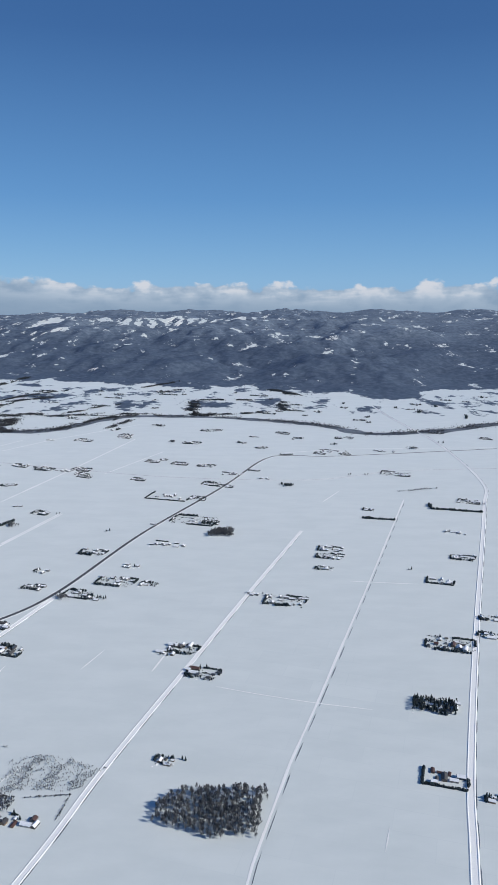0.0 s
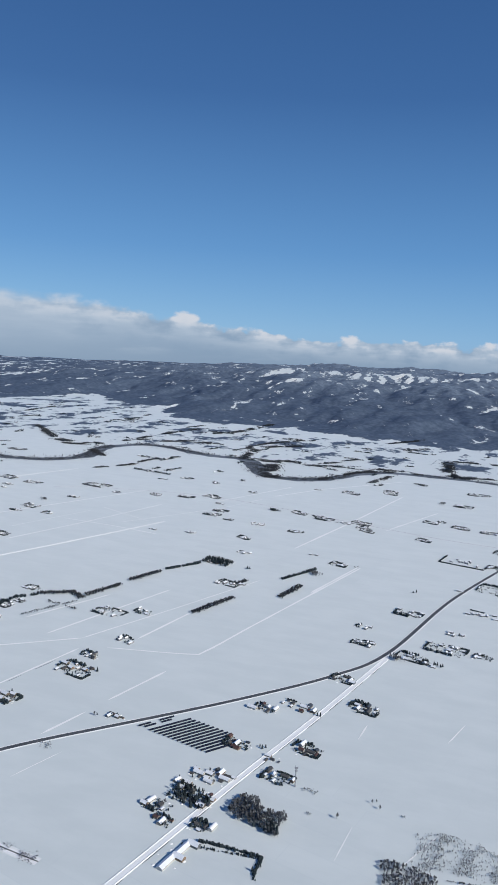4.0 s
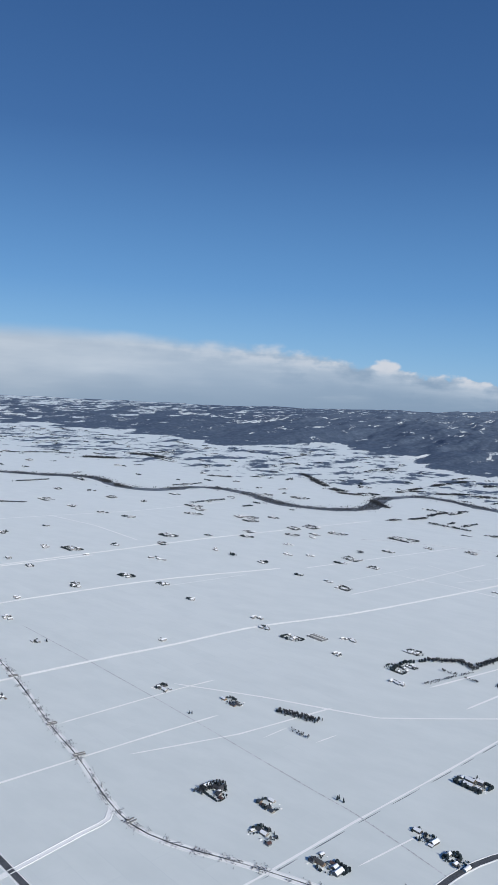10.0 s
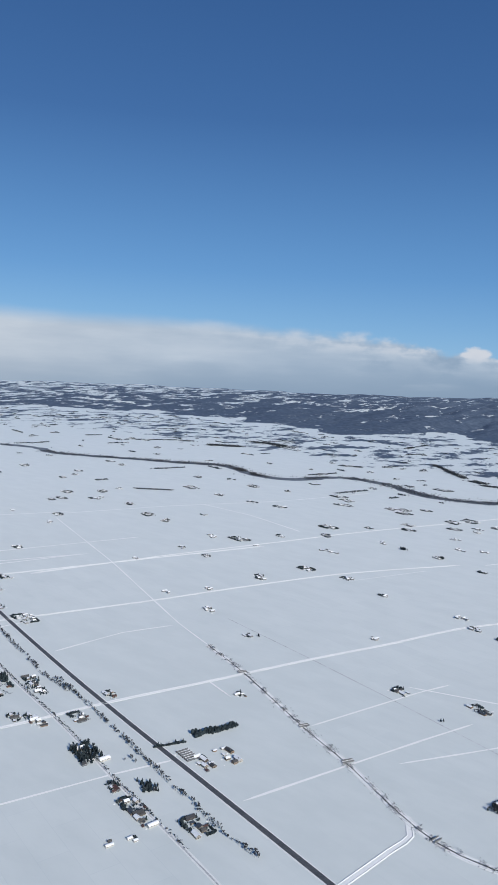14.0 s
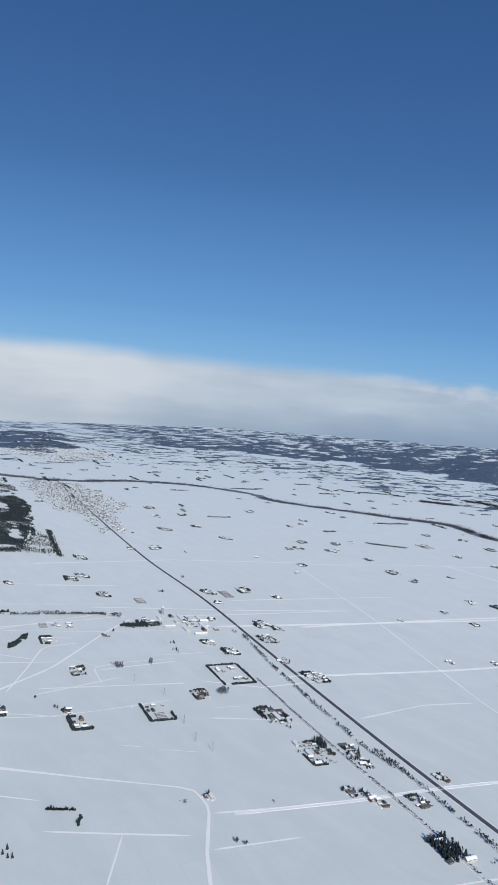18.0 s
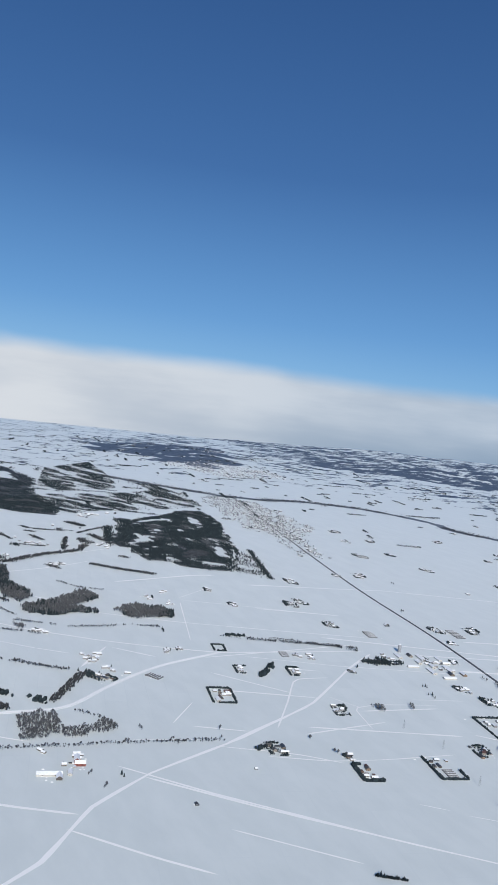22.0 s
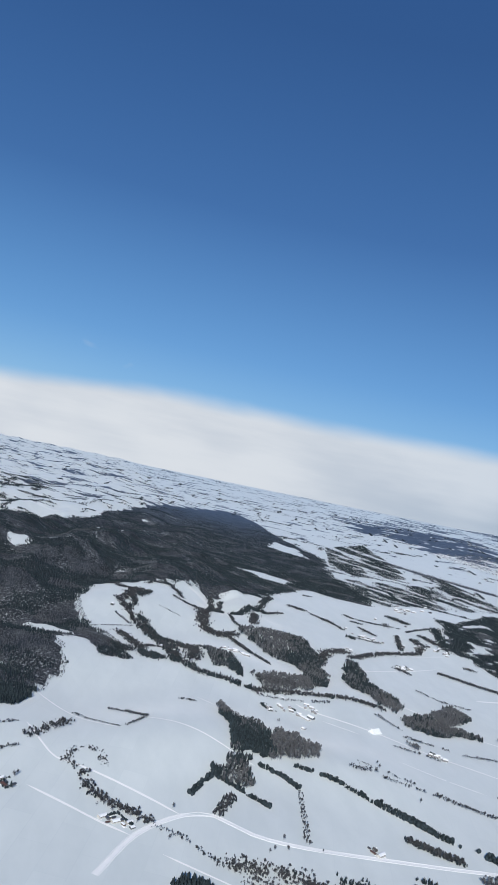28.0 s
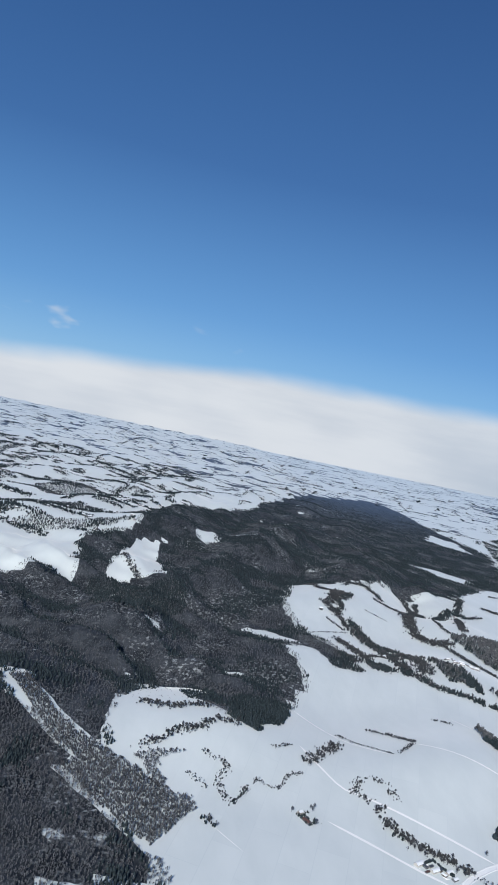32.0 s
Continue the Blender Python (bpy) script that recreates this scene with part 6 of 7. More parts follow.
forest(RIDGE_WOOD, 1.65, 2.2, 0.52, 1.2, "dark evergreen forest over a long ridge", 61, ridge_thin)
forest(SPUR_WOOD, 1.45, 2.0, 0.85, 0.5, "dark evergreen forest over a low spur with snowy glades", 71, spur_thin)
forest(SOUTH_WOOD, 1.3, 2.5, 0.28, 0.6, "scattered firs in a brown leafless forest", 81, lambda x, y: 0.95 + 0 * x)
for k, corners in enumerate(SWELLS):
    forest(corners, 2.0, 2.4, 0.75, 0.0, "dark wood on a low swell of the fields", 83 + k, lambda x, y: np.where(strips(x, y) > 0.12, 0.03, 0.95))
wood([(-953, -360), (-942, -350), (-920, -332), (-921, -328), (-935, -340), (-952, -347), (-961, -334), (-962, -344)], 1.0, 2.0, 0.06, DARK, 26)
wood([(-1350, -525), (-1396, -504), (-1396, -464), (-1409, -414), (-1379, -428), (-1356, -495)], 2.0, 2.6, 0.6, DARK, 27)
wood([(-1477, -504), (-1495, -443), (-1459, -451), (-1429, -512)], 2.0, 2.6, 0.6, DARK, 28)
wood([(-1634, -564), (-1757, -541), (-1745, -480), (-1599, -491), (-1568, -528)], 2.4, 2.6, 0.5, DARK, 29)
wood([(-1004, -315), (-1033, -309), (-1037, -292), (-1039, -276), (-1014, -282), (-991, -300), (-988, -311)], 1.1, 2.8, 1.4, DARK, 33)
wood([(-1233, -422), (-1251, -357), (-1228, -340), (-1180, -343), (-1131, -369), (-1143, -402)], 1.5, 2.6, 1.1, DARK, 34)
at = fill([(-1018, -364), (-1040, -352), (-1020, -336), (-1002, -323), (-997, -332), (-1002, -347), (-1005, -360)], 2.2, 30, lambda x, y: 0.35 + 0 * x)
scatter("stumps", at, 0.4 + 0.4 * np.random.RandomState(3).rand(len(at)), BUSHES, M_THICKET, "low brush left on a cleared slope", "scrub", 31)


# ---- hedges and tree belts of the hill fields ----
def hedge(wide, fir, tall, *points):
    """A ragged belt of trees along a line; wide: its spread; fir: the share of firs."""
    seed = abs(int(points[0][0] * 7 + points[0][1] * 13)) % 9999
    rnd = np.random.RandomState(seed)
    line = smooth_line(list(points), 0.55) if len(points) > 2 else [Vector((*points[0], 0)).lerp(Vector((*points[1], 0)), k / 40) for k in range(41)]
    run = sum((b - a).length for a, b in zip(line, line[1:]))
    n = int(run * (0.85 * wide + 2.2)) + 4
    pick = rnd.randint(len(line), size=n)
    at = np.array([(line[k].x, line[k].y) for k in pick]) + rnd.normal(0, wide * 0.36, (n, 2))
    at = at[waves(at[:, 0], at[:, 1], 17, seed) > -0.75] if points[0][1] < 1000 else at[waves(at[:, 0], at[:, 1], 60, seed) > -0.15]
    if not len(at):
        return
    patch = 0.5 + 0.5 * waves(at[:, 0], at[:, 1], 20, seed + 1)
    is_fir = 0.5 * patch + 0.5 * rnd.rand(len(at)) < fir
    hs = tall * (0.5 + 0.6 * rnd.rand(len(at)))
    scatter("tree_belt", at[is_fir], hs[is_fir], FIRS, M_FIR, "dark firs along a hill-field boundary", "tree belt", seed, 1.3)
    scatter("hedgerow", at[~is_fir], hs[~is_fir], BARES + THICK, M_THICKET, "ragged leafless hedgerow between snowy hill fields", "hedge", seed + 1, 1.4)


hedge(4, 0.1, 1.8, (-1337, -224), (-1310, -217), (-1310, -201))
hedge(5, 0.35, 2.2, (-1339, -193), (-1357, -169), (-1343, -161), (-1325, -156))
hedge(8, 0.1, 2.6, (-1261, -217), (-1289, -208), (-1314, -201))
hedge(6, 0.6, 2.6, (-1282, -203), (-1308, -191))
hedge(5, 0.3, 2.4, (-1265, -223), (-1235, -213), (-1221, -206))
hedge(8, 0.5, 2.8, (-1221, -206), (-1204, -196), (-1172, -185), (-1133, -183))
hedge(4, 0.3, 2.0, (-1317, -166), (-1309, -152), (-1306, -139))
hedge(9, 0.15, 2.8, (-1300, -137), (-1290, -139), (-1250, -143), (-1233, -131), (-1237, -115))
hedge(5, 0.4, 2.6, (-1388, -115), (-1345, -120), (-1314, -128), (-1290, -139))
hedge(4, 0.5, 2.6, (-1383, -104), (-1336, -115), (-1321, -115), (-1304, -134))
hedge(8, 0.75, 3.0, (-1319, -101), (-1348, -83), (-1352, -73), (-1355, -61))
hedge(5, 0.6, 2.8, (-1370, -64), (-1446, -34))
hedge(2, 0.5, 1.8, (-1304, -110), (-1274, -113), (-1258, -110))
hedge(6, 0.2, 2.6, (-1326, -79), (-1270, -94))
hedge(6, 0.15, 1.8, (-1190, -221), (-1175, -213), (-1152, -205))
hedge(6, 0.6, 2.6, (-1144, -228), (-1133, -220))
hedge(2, 0.1, 1.6, (-1157, -206), (-1165, -198), (-1170, -181))
hedge(7, 0.8, 2.8, (-1142, -209), (-1137, -196))
hedge(4, 0.4, 2.2, (-1181, -179), (-1171, -168), (-1182, -156))
hedge(1.2, 0.1, 1.0, (-1188, -246), (-1212, -210))
hedge(4, 0.1, 1.6, (-1332, -231), (-1315, -212), (-1293, -195))
hedge(5, 0.5, 2.2, (-1287, -214), (-1267, -207), (-1243, -214))
hedge(7, 0.7, 2.8, (-1239, -203), (-1217, -196), (-1199, -188), (-1193, -174))
hedge(2, 0.2, 1.6, (-1229, -225), (-1214, -213))
hedge(7, 0.25, 2.0, (-1188, -223), (-1162, -212), (-1134, -206))
hedge(6, 0.8, 2.6, (-1134, -207), (-1132, -193))
hedge(8, 0.6, 2.6, (-1144, -230), (-1141, -216))
hedge(3, 0.5, 2.2, (-1119, -229), (-1121, -216))
hedge(4, 0.1, 1.6, (-1164, -206), (-1169, -181))
hedge(1.5, 0.0, 0.9, (-1273, -185), (-1266, -165))
hedge(2.5, 0.3, 1.6, (-1290, -144), (-1252, -145))
hedge(6, 0.3, 2.4, (-1426, -15), (-1418, 2))
hedge(3, 0.4, 2.0, (-1407, 7), (-1386, 22), (-1358, 31))
hedge(5, 0.6, 2.4, (-1392, 17), (-1384, 24))
hedge(3, 0.2, 2.0, (-1353, -60), (-1373, -37))
hedge(6, 0.4, 2.6, (-1251, -79), (-1262, -42))
hedge(8, 0.1, 2.4, (-1210, -46), (-1249, -24), (-1270, 5))
hedge(6, 0.3, 2.4, (-1247, -1), (-1284, 46), (-1298, 89), (-1321, 104))
hedge(4, 0.3, 2.0, (-1382, 57), (-1354, 65))
hedge(4, 0.5, 2.4, (-1360, 93), (-1306, 76))
hedge(6, 0.5, 2.4, (-1452, 119), (-1415, 131))
hedge(3, 0.5, 2.0, (-1379, 113), (-1398, 150))
hedge(8, 0.5, 2.4, (-1349, 108), (-1325, 110))
hedge(6, 0.4, 2.2, (-1367, 123), (-1333, 130))
hedge(8, 0.8, 2.6, (-1399, 157), (-1327, 135))
hedge(4, 0.2, 1.8, (-1242, 40), (-1224, 51))
hedge(5, 0.6, 2.6, (-1134, -189), (-1124, -177), (-1108, -166), (-1096, -130))
hedge(9, 0.35, 2.6, (-1185, -174), (-1165, -166), (-1133, -170))
hedge(8, 0.08, 2.6, (-1118, -125), (-1121, -104), (-1136, -74))
hedge(4, 0.4, 2.2, (-1228, -124), (-1184, -112), (-1165, -103))
hedge(4, 0.3, 1.8, (-1408, 56), (-1398, 67))
hedge(3, 0.4, 1.8, (-1524, 32), (-1526, 44))
hedge(5, 0.1, 1.6, (-1265, 126), (-1257, 132))
hedge(5, 0.3, 2.4, (-1096, -130), (-1109, -93), (-1112, -51), (-1104, -26))
hedge(2, 0.1, 1.4, (-1056, -188), (-1050, -179))
hedge(3, 0.4, 1.8, (-1438, 58), (-1418, 70), (-1392, 111))
hedge(3, 0.3, 1.6, (-1335, 31), (-1323, 59))
hedge(4, 0.25, 2.0, (-1299, -403), (-1279, -393), (-1256, -383))
hedge(6, 0.05, 1.8, (-1006, -359), (-1001, -344), (-1006, -325))
hedge(5, 0.2, 1.8, (-962, -355), (-974, -342), (-980, -330), (-989, -321), (-990, -309))
hedge(3, 0.05, 1.2, (-963, -326), (-957, -316), (-945, -319), (-932, -315))
hedge(2.5, 0.0, 1.1, (-947, -333), (-939, -324))
hedge(2, 0.85, 2.0, (-1030, -339), (-1025, -333))
hedge(1.5, 0.3, 1.4, (-932, -313), (-943, -306))
hedge(2.5, 0.6, 1.8, (-918, -325), (-915, -321))
hedge(3, 0.15, 1.5, (-1034, -232), (-1025, -223), (-1011, -213))
hedge(2, 0.1, 1.5, (-1016, -252), (-1008, -247))
hedge(0.8, 0.2, 1.1, (-1010, -247), (-993, -229))
hedge(2, 0.1, 1.3, (-994, -226), (-1008, -215))
hedge(5, 0.05, 1.8, (-972, -277), (-984, -268), (-1002, -255))
hedge(1.5, 0.1, 1.2, (-978, -293), (-986, -282))
hedge(1.5, 0.1, 1.2, (-951, -301), (-948, -293), (-958, -287), (-963, -280))
hedge(1.8, 0.1, 1.2, (-942, -309), (-952, -301))
hedge(3.5, 0.0, 1.3, (-955, -257), (-965, -251), (-964, -242), (-952, -237))
hedge(3.5, 0.05, 1.4, (-955, -257), (-948, -249), (-942, -247))
hedge(4.5, 0.2, 2.2, (-944, -248), (-931, -244), (-923, -236), (-917, -226), (-910, -217))
# scrub and small woods along the river and at the foot of the mountains
hedge(12, 0.1, 2.4, (-649, 1376), (-615, 1409), (-588, 1417))
hedge(22, 0.2, 2.6, (-585, 1409), (-550, 1403))
hedge(7, 0.1, 2, (-622, 1028), (-587, 1090), (-583, 1145), (-553, 1207))
hedge(12, 0.1, 2, (-715, 1198), (-662, 1139))
hedge(14, 0.1, 2, (-799, 1236), (-747, 1244))
hedge(10, 0.3, 2, (-753, 1276), (-719, 1272))
hedge(10, 0.2, 2, (-716, 1340), (-675, 1409))
hedge(12, 0.4, 2.4, (-692, 1463), (-685, 1539), (-654, 1654))
hedge(12, 0.4, 2.4, (-611, 1569), (-571, 1650), (-544, 1862))
hedge(10, 0.2, 2.2, (-479, 1385), (-473, 1465), (-410, 1583))
hedge(12, 0.2, 2.2, (-451, 1254), (-459, 1336), (-454, 1419), (-390, 1491))
hedge(14, 0.1, 2.2, (-394, 1273), (-348, 1272))
hedge(22, 0.1, 2.2, (-400, 1255), (-380, 1166), (-365, 1097))
hedge(16, 0.1, 2.0, (-437, 1262), (-383, 1251))
hedge(14, 0.05, 2.0, (-337, 1250), (-282, 1268), (-225, 1281), (-146, 1266))
hedge(10, 0.05, 2.0, (-297, 1102), (-274, 1165), (-238, 1234), (-193, 1259))
hedge(8, 0.1, 1.8, (-215, 1135), (-190, 1229))
hedge(10, 0.1, 2.0, (-166, 1167), (-135, 1162))
hedge(16, 0.3, 2.4, (-104, 1433), (-103, 1337), (-90, 1267), (-57, 1285))
hedge(12, 0.3, 2.2, (-94, 1463), (-46, 1467), (1, 1464))
hedge(10, 0.3, 2.2, (-53, 1281), (-6, 1294), (32, 1315))
hedge(14, 0.3, 2.4, (-173, 1584), (-151, 1619))
hedge(20, 0.6, 2.6, (48, 1629), (73, 1581), (104, 1541))
hedge(16, 0.4, 2.4, (61, 1439), (66, 1334))
hedge(10, 0.3, 2.0, (-234, 1659), (-164, 1742))
hedge(8, 0.3, 1.8, (-342, 1275), (-307, 1296), (-268, 1373))
hedge(26, 0.4, 2.6, (-1477, 1306), (-1413, 1338))
hedge(26, 0.5, 2.6, (-1466, 1470), (-1395, 1459), (-1340, 1451))
hedge(12, 0.4, 2.4, (-972, 1445), (-912, 1376), (-848, 1302))
hedge(18, 0.5, 2.6, (-829, 1279), (-798, 1261))
hedge(8, 0.3, 2.0, (-784, 1236), (-756, 1268))
hedge(8, 0.4, 2.2, (-715, 1336), (-701, 1431))
hedge(14, 0.4, 2.4, (-1083, 1254), (-1051, 1268))
hedge(12, 0.3, 2.2, (-1553, 1328), (-1529, 1342))
hedge(10, 0.5, 2.2, (-1656, 1209), (-1615, 1277), (-1566, 1332))
hedge(10, 0.4, 2.2, (-1159, 1704), (-1172, 1864))
hedge(12, 0.3, 2.2, (-1183, 1034), (-1103, 995))
hedge(6, 0.8, 2.4, (-935, 206), (-925, 229))
hedge(5, 0.7, 2.2, (-1307, 313), (-1240, 288), (-1175, 265))
hedge(1.2, 0.1, 0.9, (-795, 227), (-707, 201), (-631, 181), (-568, 162), (-515, 147))
hedge(9, 0.15, 2.0, (-887, -185), (-885, -172), (-879, -154))
hedge(11, 0.15, 2.0, (-879, -154), (-868, -140), (-864, -128))
hedge(6, 0.85, 2.2, (-881, -135), (-877, -122))
hedge(4, 0.8, 2.2, (-887, -96), (-884, -91))
hedge(4, 0.4, 2.0, (-862, -123), (-861, -112), (-861, -100))
hedge(12, 0.9, 2.4, (-851, -158), (-852, -146))
hedge(3, 0.3, 1.6, (-856, -98), (-854, -87))
hedge(7, 0.1, 1.8, (-873, -178), (-865, -160), (-858, -149))
hedge(3, 0.2, 1.6, (-876, -119), (-872, -113), (-882, -99))
wood([(-1195, 226), (-1172, 262), (-1240, 288), (-1300, 296), (-1240, 261)], 1.8, 2.2, 0.6, "thin dark wood on the tail of the spur", 35, lambda x, y: np.where(waves(x, y, 34, 44) > 0.25, 0.05, 0.8))
village = [(-1550, 167), (-1536, 170), (-1509, 163), (-1501, 169), (-1494, 174), (-1515, 196), (-1570, 228), (-1496, 150), (-1476, 154), (-1515, 208)]
far_huts("hill_village", village, "small snow-roofed village in a fold of the hills", 54, 1.2)
far_huts("hill_farms", [(-1369, 37), (-1350, 38), (-1341, 46), (-1331, 49), (-1339, 58), (-1329, 65), (-1320, 98), (-1325, 105), (-1317, 107), (-1328, 117), (-1322, 85), (-1406, 124), (-1433, 97), (-1260, 156), (-1265, 130), (-1244, -228), (-1168, -190)], "scattered snow-roofed farmhouses of the hill fields", 55, 1.0)


def plant_lines():
    """Young trees set out in straight rows on a cleared slope."""
    rnd = np.random.RandomState(5)
    a, b = Vector((-1001, -427)), Vector((-896, -344))
    d = (b - a).normalized()
    n = Vector((d.y, -d.x)) * -1
    at = []
    for k in range(-8, 30):
        for m in range(0, int((b - a).length / 0.75) + 10):
            q = a + d * (m * 0.75 + rnd.uniform(-0.2, 0.2)) + n * (k * 1.75 + rnd.uniform(-0.25, 0.25))
            at.append((q.x, q.y))
    at = np.array(at)
    at = at[inside(at[:, 0], at[:, 1], PLANTED)]
    scatter("plantation", at, 1.3 + 1.2 * rnd.rand(len(at)), BUSHES + FIRS, M_THICKET, "young trees planted in straight rows on snow", "plantation", 7)


plant_lines()
at = fill([(-104, 298), (-88, 301), (-76, 298), (-60, 290), (-72, 276), (-90, 276), (-104, 275)], 0.7, 91, lambda x, y: 0.2 + 0.7 * smooth(-0.1, 0.4, waves(x, y, 14, 8)))
scatter("scrub", at, 0.5 + 0.8 * np.random.RandomState(2).rand(len(at)), BUSHES + BARES, M_TWIG, "leafless thicket poking out of the snow", "scrub", 8)
wood([(-116, 275), (-103, 276), (-93, 271), (-97, 252), (-113, 246)], 1.0, 2.0, 0.05, DARK, 92)
hedge(0.6, 0.3, 0.9, (-90, 272), (-72, 274))
hedge(0.6, 0.3, 0.9, (-72, 274), (-74, 259))
hedge(0.8, 0.8, 1.2, (-192, 258), (-161, 260))
hedge(0.8, 0.8, 1.2, (-161, 260), (-160, 248))


def along(points, step, spread, seed):
    rnd = np.random.RandomState(seed)
    line = smooth_line(points, step)
    return np.array([(q.x + rnd.normal(0, spread), q.y + rnd.normal(0, spread)) for q in line])


rnd_river = np.random.RandomState(17)
at = np.concatenate([along(RIVER, 0.9, 10, s) for s in range(4)])
at = at[waves(at[:, 0], at[:, 1], 160, 5) > -0.25]
scatter("riverside_wood", at, 1.0 + 1.8 * rnd_river.rand(len(at)), BARES + BUSHES, M_THICKET, "leafless willows and scrub lining the river", "scrub", 9, 1.4)
at = np.concatenate([along(DRAIN, 0.5, 1.5, s + 40) for s in range(7)])
at = at[waves(at[:, 0], at[:, 1], 14, 6) > 0.05]
scatter("reeds", at, 0.3 + 0.55 * rnd_river.rand(len(at)), BUSHES, M_TWIG, "dead reeds and scrub along the drain", "scrub", 10)


def drain_bridge(x, y, turn, long):
    """A small road bridge over the drain: deck, two parapets and the snow on it."""
    bridge = tagged(new("drain_bridge"), "small concrete road bridge with low parapets over the drain", "bridge")
    bridge.matrix_world = pose(x, y, at_height(x, y), 0, 0, turn)
    h = long / 2
    bm = bmesh.new()
    box(bm, -h, h, -0.95, 0.95, 0.1, 0.42)
    deck = part("deck", bm, M_STEEL, bridge, "grey concrete deck")
    bm = bmesh.new()
    box(bm, -h, h, -0.62, 0.62, 0.42, 0.5)
    part("snow_cover", bm, M_TRACK, deck, "packed snow on the deck")
    for side in (-1, 1):
        bm = bmesh.new()
        box(bm, -h - 0.2, h + 0.2, side * 0.82 - 0.14, side * 0.82 + 0.14, 0.42, 0.95)
        part("parapet", bm, M_HUT, bridge, "dark weathered parapet")


for x, y, turn, long in ((-605, 298.5, 62, 5.5), (-538, 265, 62, 5.5), (-502, 248.5, 62, 6.0), (-443.5, 218.5, 75, 4.0)):
    drain_bridge(x, y, turn, long)


# ---- far country: what is too far off to tell apart singly ----
def far_fields():
    rnd = np.random.RandomState(23)
    taken = np.array([(r[1], r[2]) for r in FARMS], float)
    trees, tall, huts = [], [], []
    for k in range(2500):
        x, y = rnd.uniform(-3600, 700), rnd.uniform(-1500, 2000)
        if k >= 1900:  # the closer-settled country behind the ridge
            x, y = rnd.uniform(-2400, -1330), rnd.uniform(-1000, -330)
        past = y - np.interp(x, FOOT_X, FOOT_Y)
        far = min(math.hypot(x - p[1], y - p[2]) for p in FLIGHT[::6])
        if past > -10 or far < (1000 if y > 1000 else 600 if k >= 1900 else 1150) or far > 3300 or (np.hypot(*(taken - (x, y)).T) < 45).any():
            continue
        if inside(x, y, RIDGE_WOOD) or inside(x, y, SPUR_WOOD):
            continue
        a = radians(GRID) + (math.pi / 2 if rnd.rand() < 0.5 else 0)
        length = rnd.choice([9, 14, 22, 40, 70], p=[0.28, 0.27, 0.2, 0.14, 0.11])
        for _ in range(int(length * (1.5 if k < 1900 else 2.5))):
            u, v = rnd.uniform(-0.5, 0.5) * length, rnd.normal(0, 1.6 if k < 1900 else 4)
            trees.append((x + u * math.cos(a) - v * math.sin(a), y + u * math.sin(a) + v * math.cos(a)))
            tall.append(rnd.uniform(1.3, 2.9))
        for _ in range(rnd.randint(0, 4)):
            huts.append((x + rnd.uniform(-9, 9), y + rnd.uniform(-9, 9)))
    for k in range(900):
        x, y = -1500 - 2900 * rnd.rand() ** 1.3, rnd.uniform(-1500, 900)
        if inside(x, y, RIDGE_WOOD) or inside(x, y, SPUR_WOOD) or y > 250 + 0.25 * (-1500 - x) or math.hypot(x + 600, y + 300) < 1050:
            continue
        a = radians(74 + rnd.normal(0, 7)) + (math.pi / 2 if rnd.rand() < 0.15 else 0)
        length = rnd.choice([20, 45, 90, 170], p=[0.3, 0.35, 0.25, 0.1])
        for _ in range(int(length * 0.9)):
            u, v = rnd.uniform(-0.5, 0.5) * length, rnd.normal(0, 3.0)
            trees.append((x + u * math.cos(a) - v * math.sin(a), y + u * math.sin(a) + v * math.cos(a)))
            tall.append(rnd.uniform(1.2, 2.4) * (1.0 if x > -2300 else 0.6))
    scatter("distant_windbreaks", trees, tall, FIRS + ROUNDS, M_FIR, "distant dark windbreaks scattered over the fields", "windbreak", 3, 1.5)
    return huts


far_huts("distant_farmhouses", far_fields(), "distant snow-roofed farmhouses scattered over the plain", 51)
rnd_town = np.random.RandomState(31)
at = fill([(-1396, 440), (-1453, 425), (-1487, 410), (-1760, 470), (-1860, 520), (-1800, 600), (-1519, 560)], 7.5, 32, lambda x, y: 0.75 - 0.35 * smooth(0, 90, np.abs(y - np.interp(x, [-1900, -1478, -1168], [600, 462, 364]))))
strip_town = np.array([(x + rnd_town.normal(0, 5), np.interp(x, [-1900, -1478, -1168], [600, 462, 364]) + s * rnd_town.uniform(4, 24)) for x in np.arange(-1640, -1290, 7.5) for s in (-1, 1, 1)])
at = np.concatenate([at, strip_town])
far_huts("distant_town", at, "distant small town strung along the highway", 52, 0.75)
scatter("town_trees", np.repeat(at, 2, 0) + rnd_town.normal(0, 3.4, (2 * len(at), 2)), 1.3 + 1.5 * rnd_town.rand(2 * len(at)), FIRS, M_FIR, "dark trees between the town's houses", "trees", 33, 1.4)
at = fill([(-2547, 700), (-2234, 771), (-2300, 1000), (-2480, 1060), (-2640, 900)], 11, 34, lambda x, y: 0.6 + 0 * x)
far_huts("far_town", at, "far town under the hills at the plain's edge", 53)

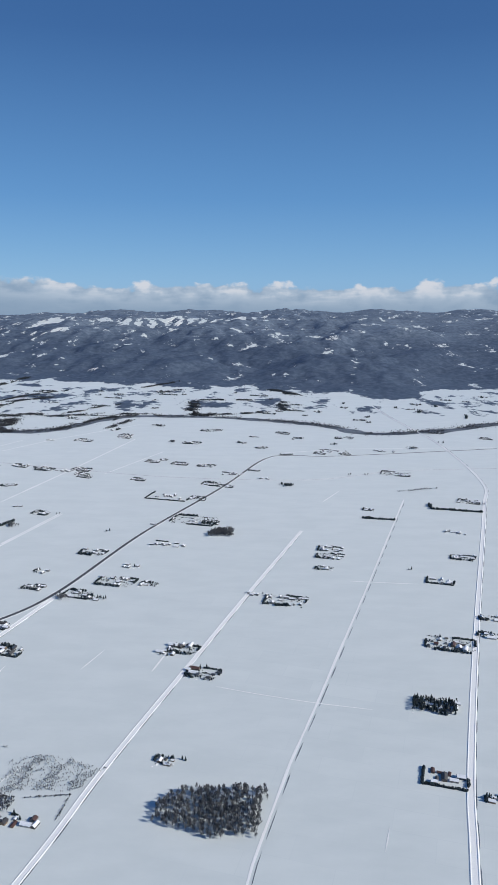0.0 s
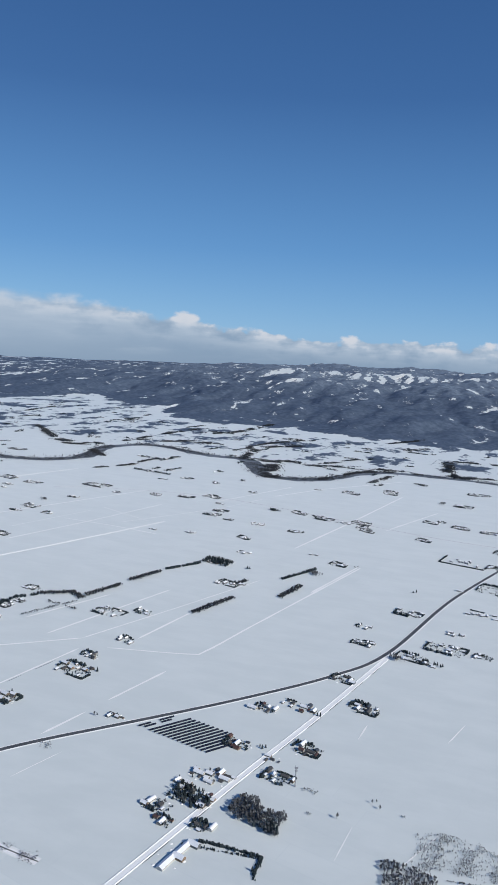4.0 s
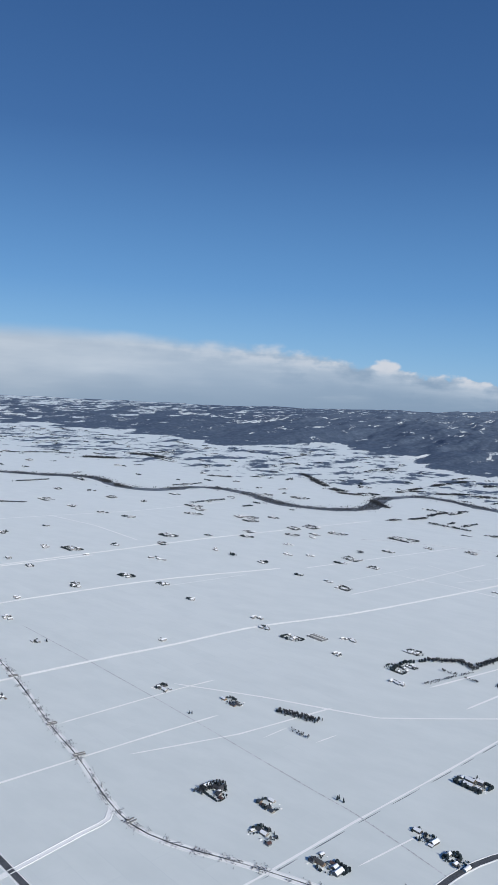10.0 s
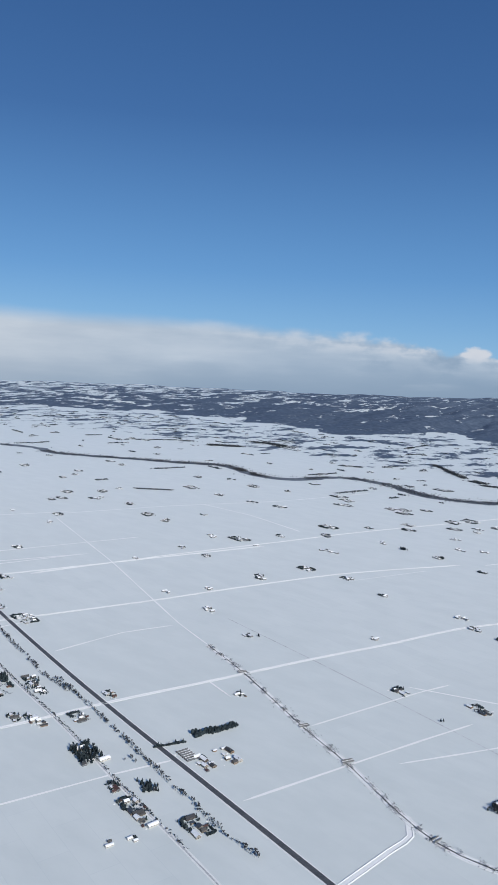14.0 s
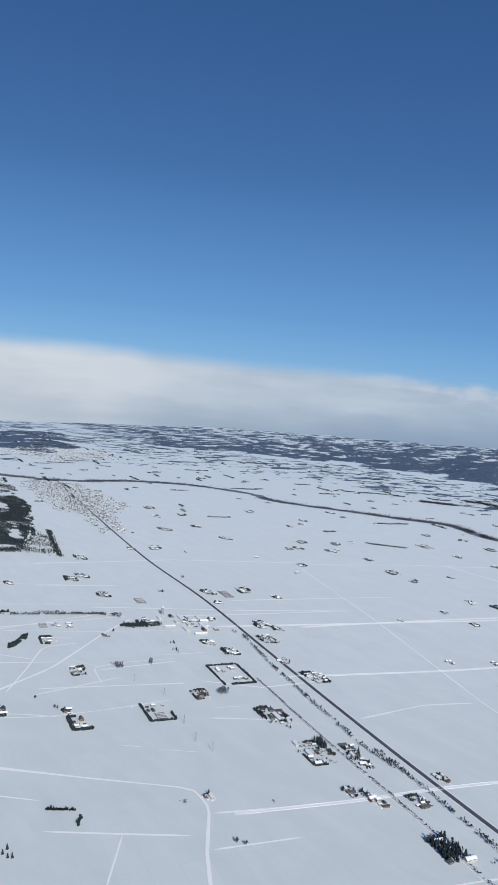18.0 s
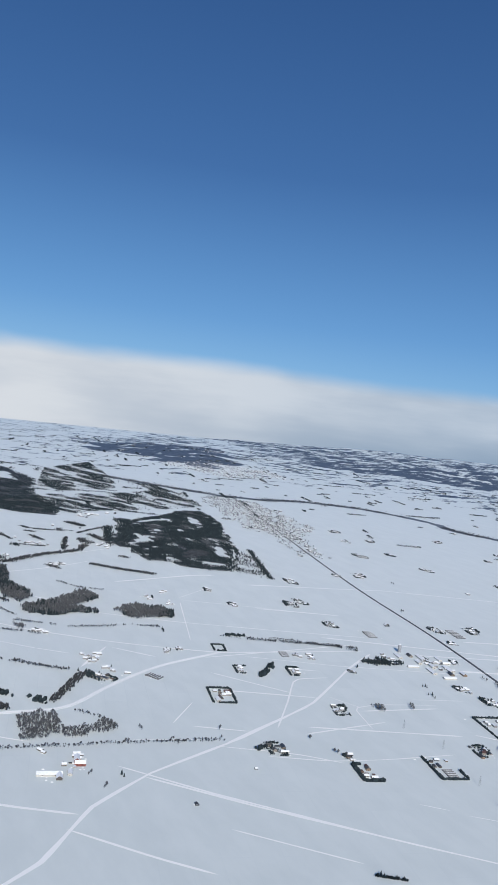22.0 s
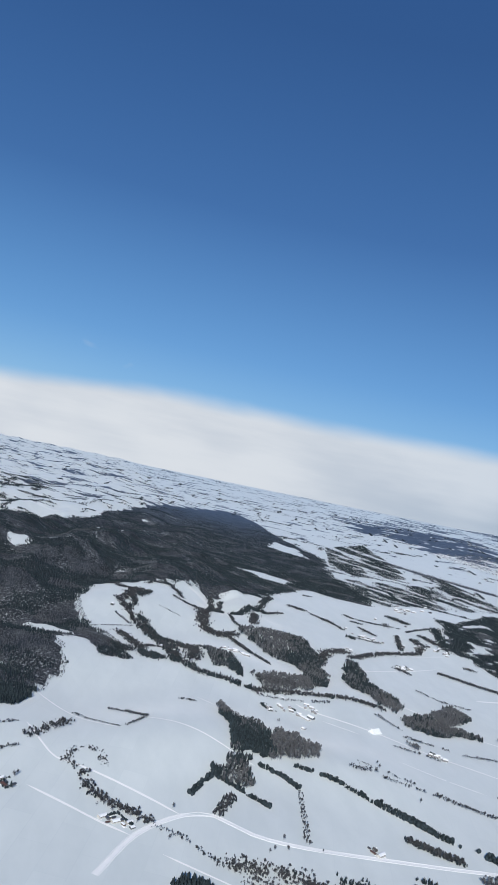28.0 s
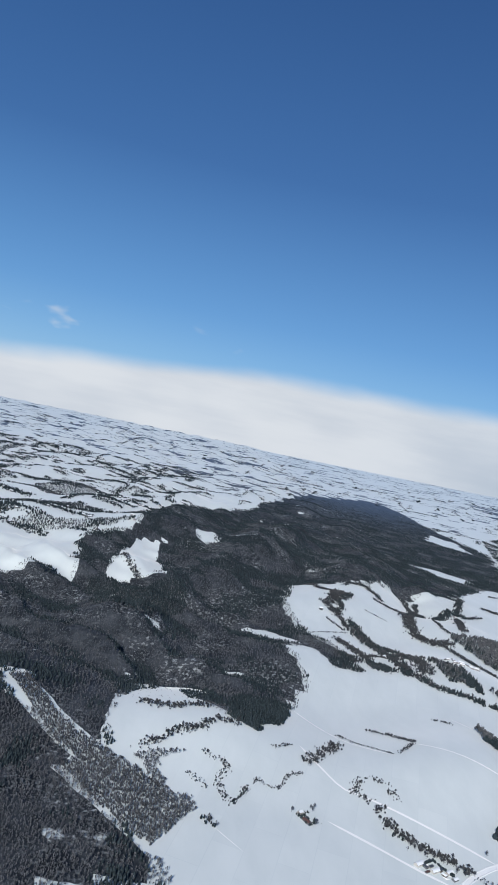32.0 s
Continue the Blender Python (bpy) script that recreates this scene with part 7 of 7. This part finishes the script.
# ---- the solar field, mast and pylons ----
def solar_field():
    """Panel tables on legs, all tilted the same way."""
    a, along_row, across = Vector((-239, 335)), Vector((16, 19)), Vector((35, -10))
    turn = math.degrees(math.atan2(along_row.y, along_row.x))
    full = along_row.length
    bm = bmesh.new()
    v = [bm.verts.new(p) for p in ((-0.5, -0.58, 0.28), (0.5, -0.58, 0.28), (0.5, 0.58, 0.62), (-0.5, 0.58, 0.62), (-0.5, -0.58, 0.23), (0.5, -0.58, 0.23), (0.5, 0.58, 0.57), (-0.5, 0.58, 0.57))]
    for f in ((0, 1, 2, 3), (7, 6, 5, 4), (0, 4, 5, 1), (1, 5, 6, 2), (2, 6, 7, 3), (3, 7, 4, 0)):
        bm.faces.new([v[k] for k in f])
    panel = mesh_of("panel", bm, M_SOLAR)
    bm = bmesh.new()
    box(bm, -0.04, 0.04, -0.04, 0.04, -0.2, 0.44)
    leg = mesh_of("leg", bm, M_STEEL)
    rows = [(k / 12.5, 0.0, 1.0 if k < 9 else 0.9 - 0.06 * (k - 9)) for k in range(13)] + [(-0.13, 0.05, 0.28), (-0.13, 0.45, 0.25), (-0.2, 0.0, 0.3), (-0.2, 0.5, 0.35)]
    for u, first, share in rows:
        q = a + across * u + along_row * first
        length = full * share
        table = new("solar_table", None)
        tagged(table, "row of dark tilted solar panels on steel legs above snow", "solar panels", "rows of solar panels in the field")
        table.matrix_world = pose(q.x, q.y, 0, 0, 0, turn)
        n = max(2, int(length / 2.6))
        for k in range(n):
            ob = new("panel", panel)
            ob.parent = table
            ob.matrix_basis = Matrix.Translation(((k + 0.5) * length / n, 0, 0)) @ Matrix.Diagonal((length / n * 0.97, 1.0, 1, 1))
            for y in (-0.45,):
                post = new("leg", leg)
                post.parent = table
                post.matrix_basis = Matrix.Translation(((k + 0.5) * length / n, 0.1, 0))


def mast(x, y, tall):
    top = new("radio_mast", None)
    tagged(top, "grey steel radio mast with a round platform", "mast")
    top.matrix_world = pose(x, y, 0)
    bm = bmesh.new()
    bmesh.ops.create_cone(bm, segments=10, radius1=0.32, radius2=0.2, depth=tall, cap_ends=True, matrix=pose(0, 0, tall / 2 - 0.2))
    part("pole", bm, M_STEEL, top)
    for z, r in ((tall * 0.8, 0.7), (tall * 0.95, 0.85)):
        bm = bmesh.new()
        bmesh.ops.create_cone(bm, segments=12, radius1=r * 0.8, radius2=r, depth=0.35, cap_ends=True, matrix=pose(0, 0, z))
        part("platform", bm, M_STEEL, top)
    for k in range(3):
        bm = bmesh.new()
        a = radians(120 * k)
        box(bm, math.cos(a) * 0.8 - 0.06, math.cos(a) * 0.8 + 0.06, math.sin(a) * 0.8 - 0.06, math.sin(a) * 0.8 + 0.06, tall * 0.93, tall * 1.06)
        part("antenna", bm, M_STEEL, top)


def strut(bm, a, b, w):
    a, b = Vector(a), Vector(b)
    q = (b - a).to_track_quat("Z", "Y").to_matrix().to_4x4()
    bmesh.ops.create_cone(bm, segments=4, radius1=w, radius2=w, depth=(b - a).length, cap_ends=True, matrix=Matrix.Translation((a + b) / 2) @ q)


def pylon(x, y, tall, turn):
    top = new("power_pylon", None)
    tagged(top, "slender steel lattice power pylon standing in snow", "pylon", "power pylons across the fields")
    top.matrix_world = pose(x, y, 0, 0, 0, turn)
    s = tall * 0.09
    for u, v in ((-s, -s), (s, -s), (s, s), (-s, s)):
        bm = bmesh.new()
        strut(bm, (u, v, -0.2), (u * 0.15, v * 0.15, tall), 0.032)
        part("leg", bm, M_STEEL, top)
    for k in range(5):
        z0, z1 = tall * k / 6, tall * (k + 1) / 6
        r0, r1 = s * (1 - 0.85 * k / 6), s * (1 - 0.85 * (k + 1) / 6)
        bm = bmesh.new()
        for a, b in (((-r0, -r0), (r1, -r1)), ((r0, -r0), (r1, r1)), ((r0, r0), (-r1, r1)), ((-r0, r0), (-r1, -r1))):
            strut(bm, (*a, z0), (*b, z1), 0.018)
        part("brace", bm, M_STEEL, top)
    for z, w in ((0.72, 0.16), (0.84, 0.13), (0.95, 0.10)):
        bm = bmesh.new()
        strut(bm, (-tall * w, 0, tall * z), (tall * w, 0, tall * z), 0.045)
        part("crossarm", bm, M_STEEL, top)


solar_field()
mast(-158, 313, 9.5)
for px, py in ((-800, 155), (-760, 142), (-739, 135), (-725, 136), (-829, 151), (-327, 240)):
    pylon(px, py, 5.4, GRID)

for ob in MODELS:
    for o in (*ob.children_recursive, ob):
        bpy.data.objects.remove(o)
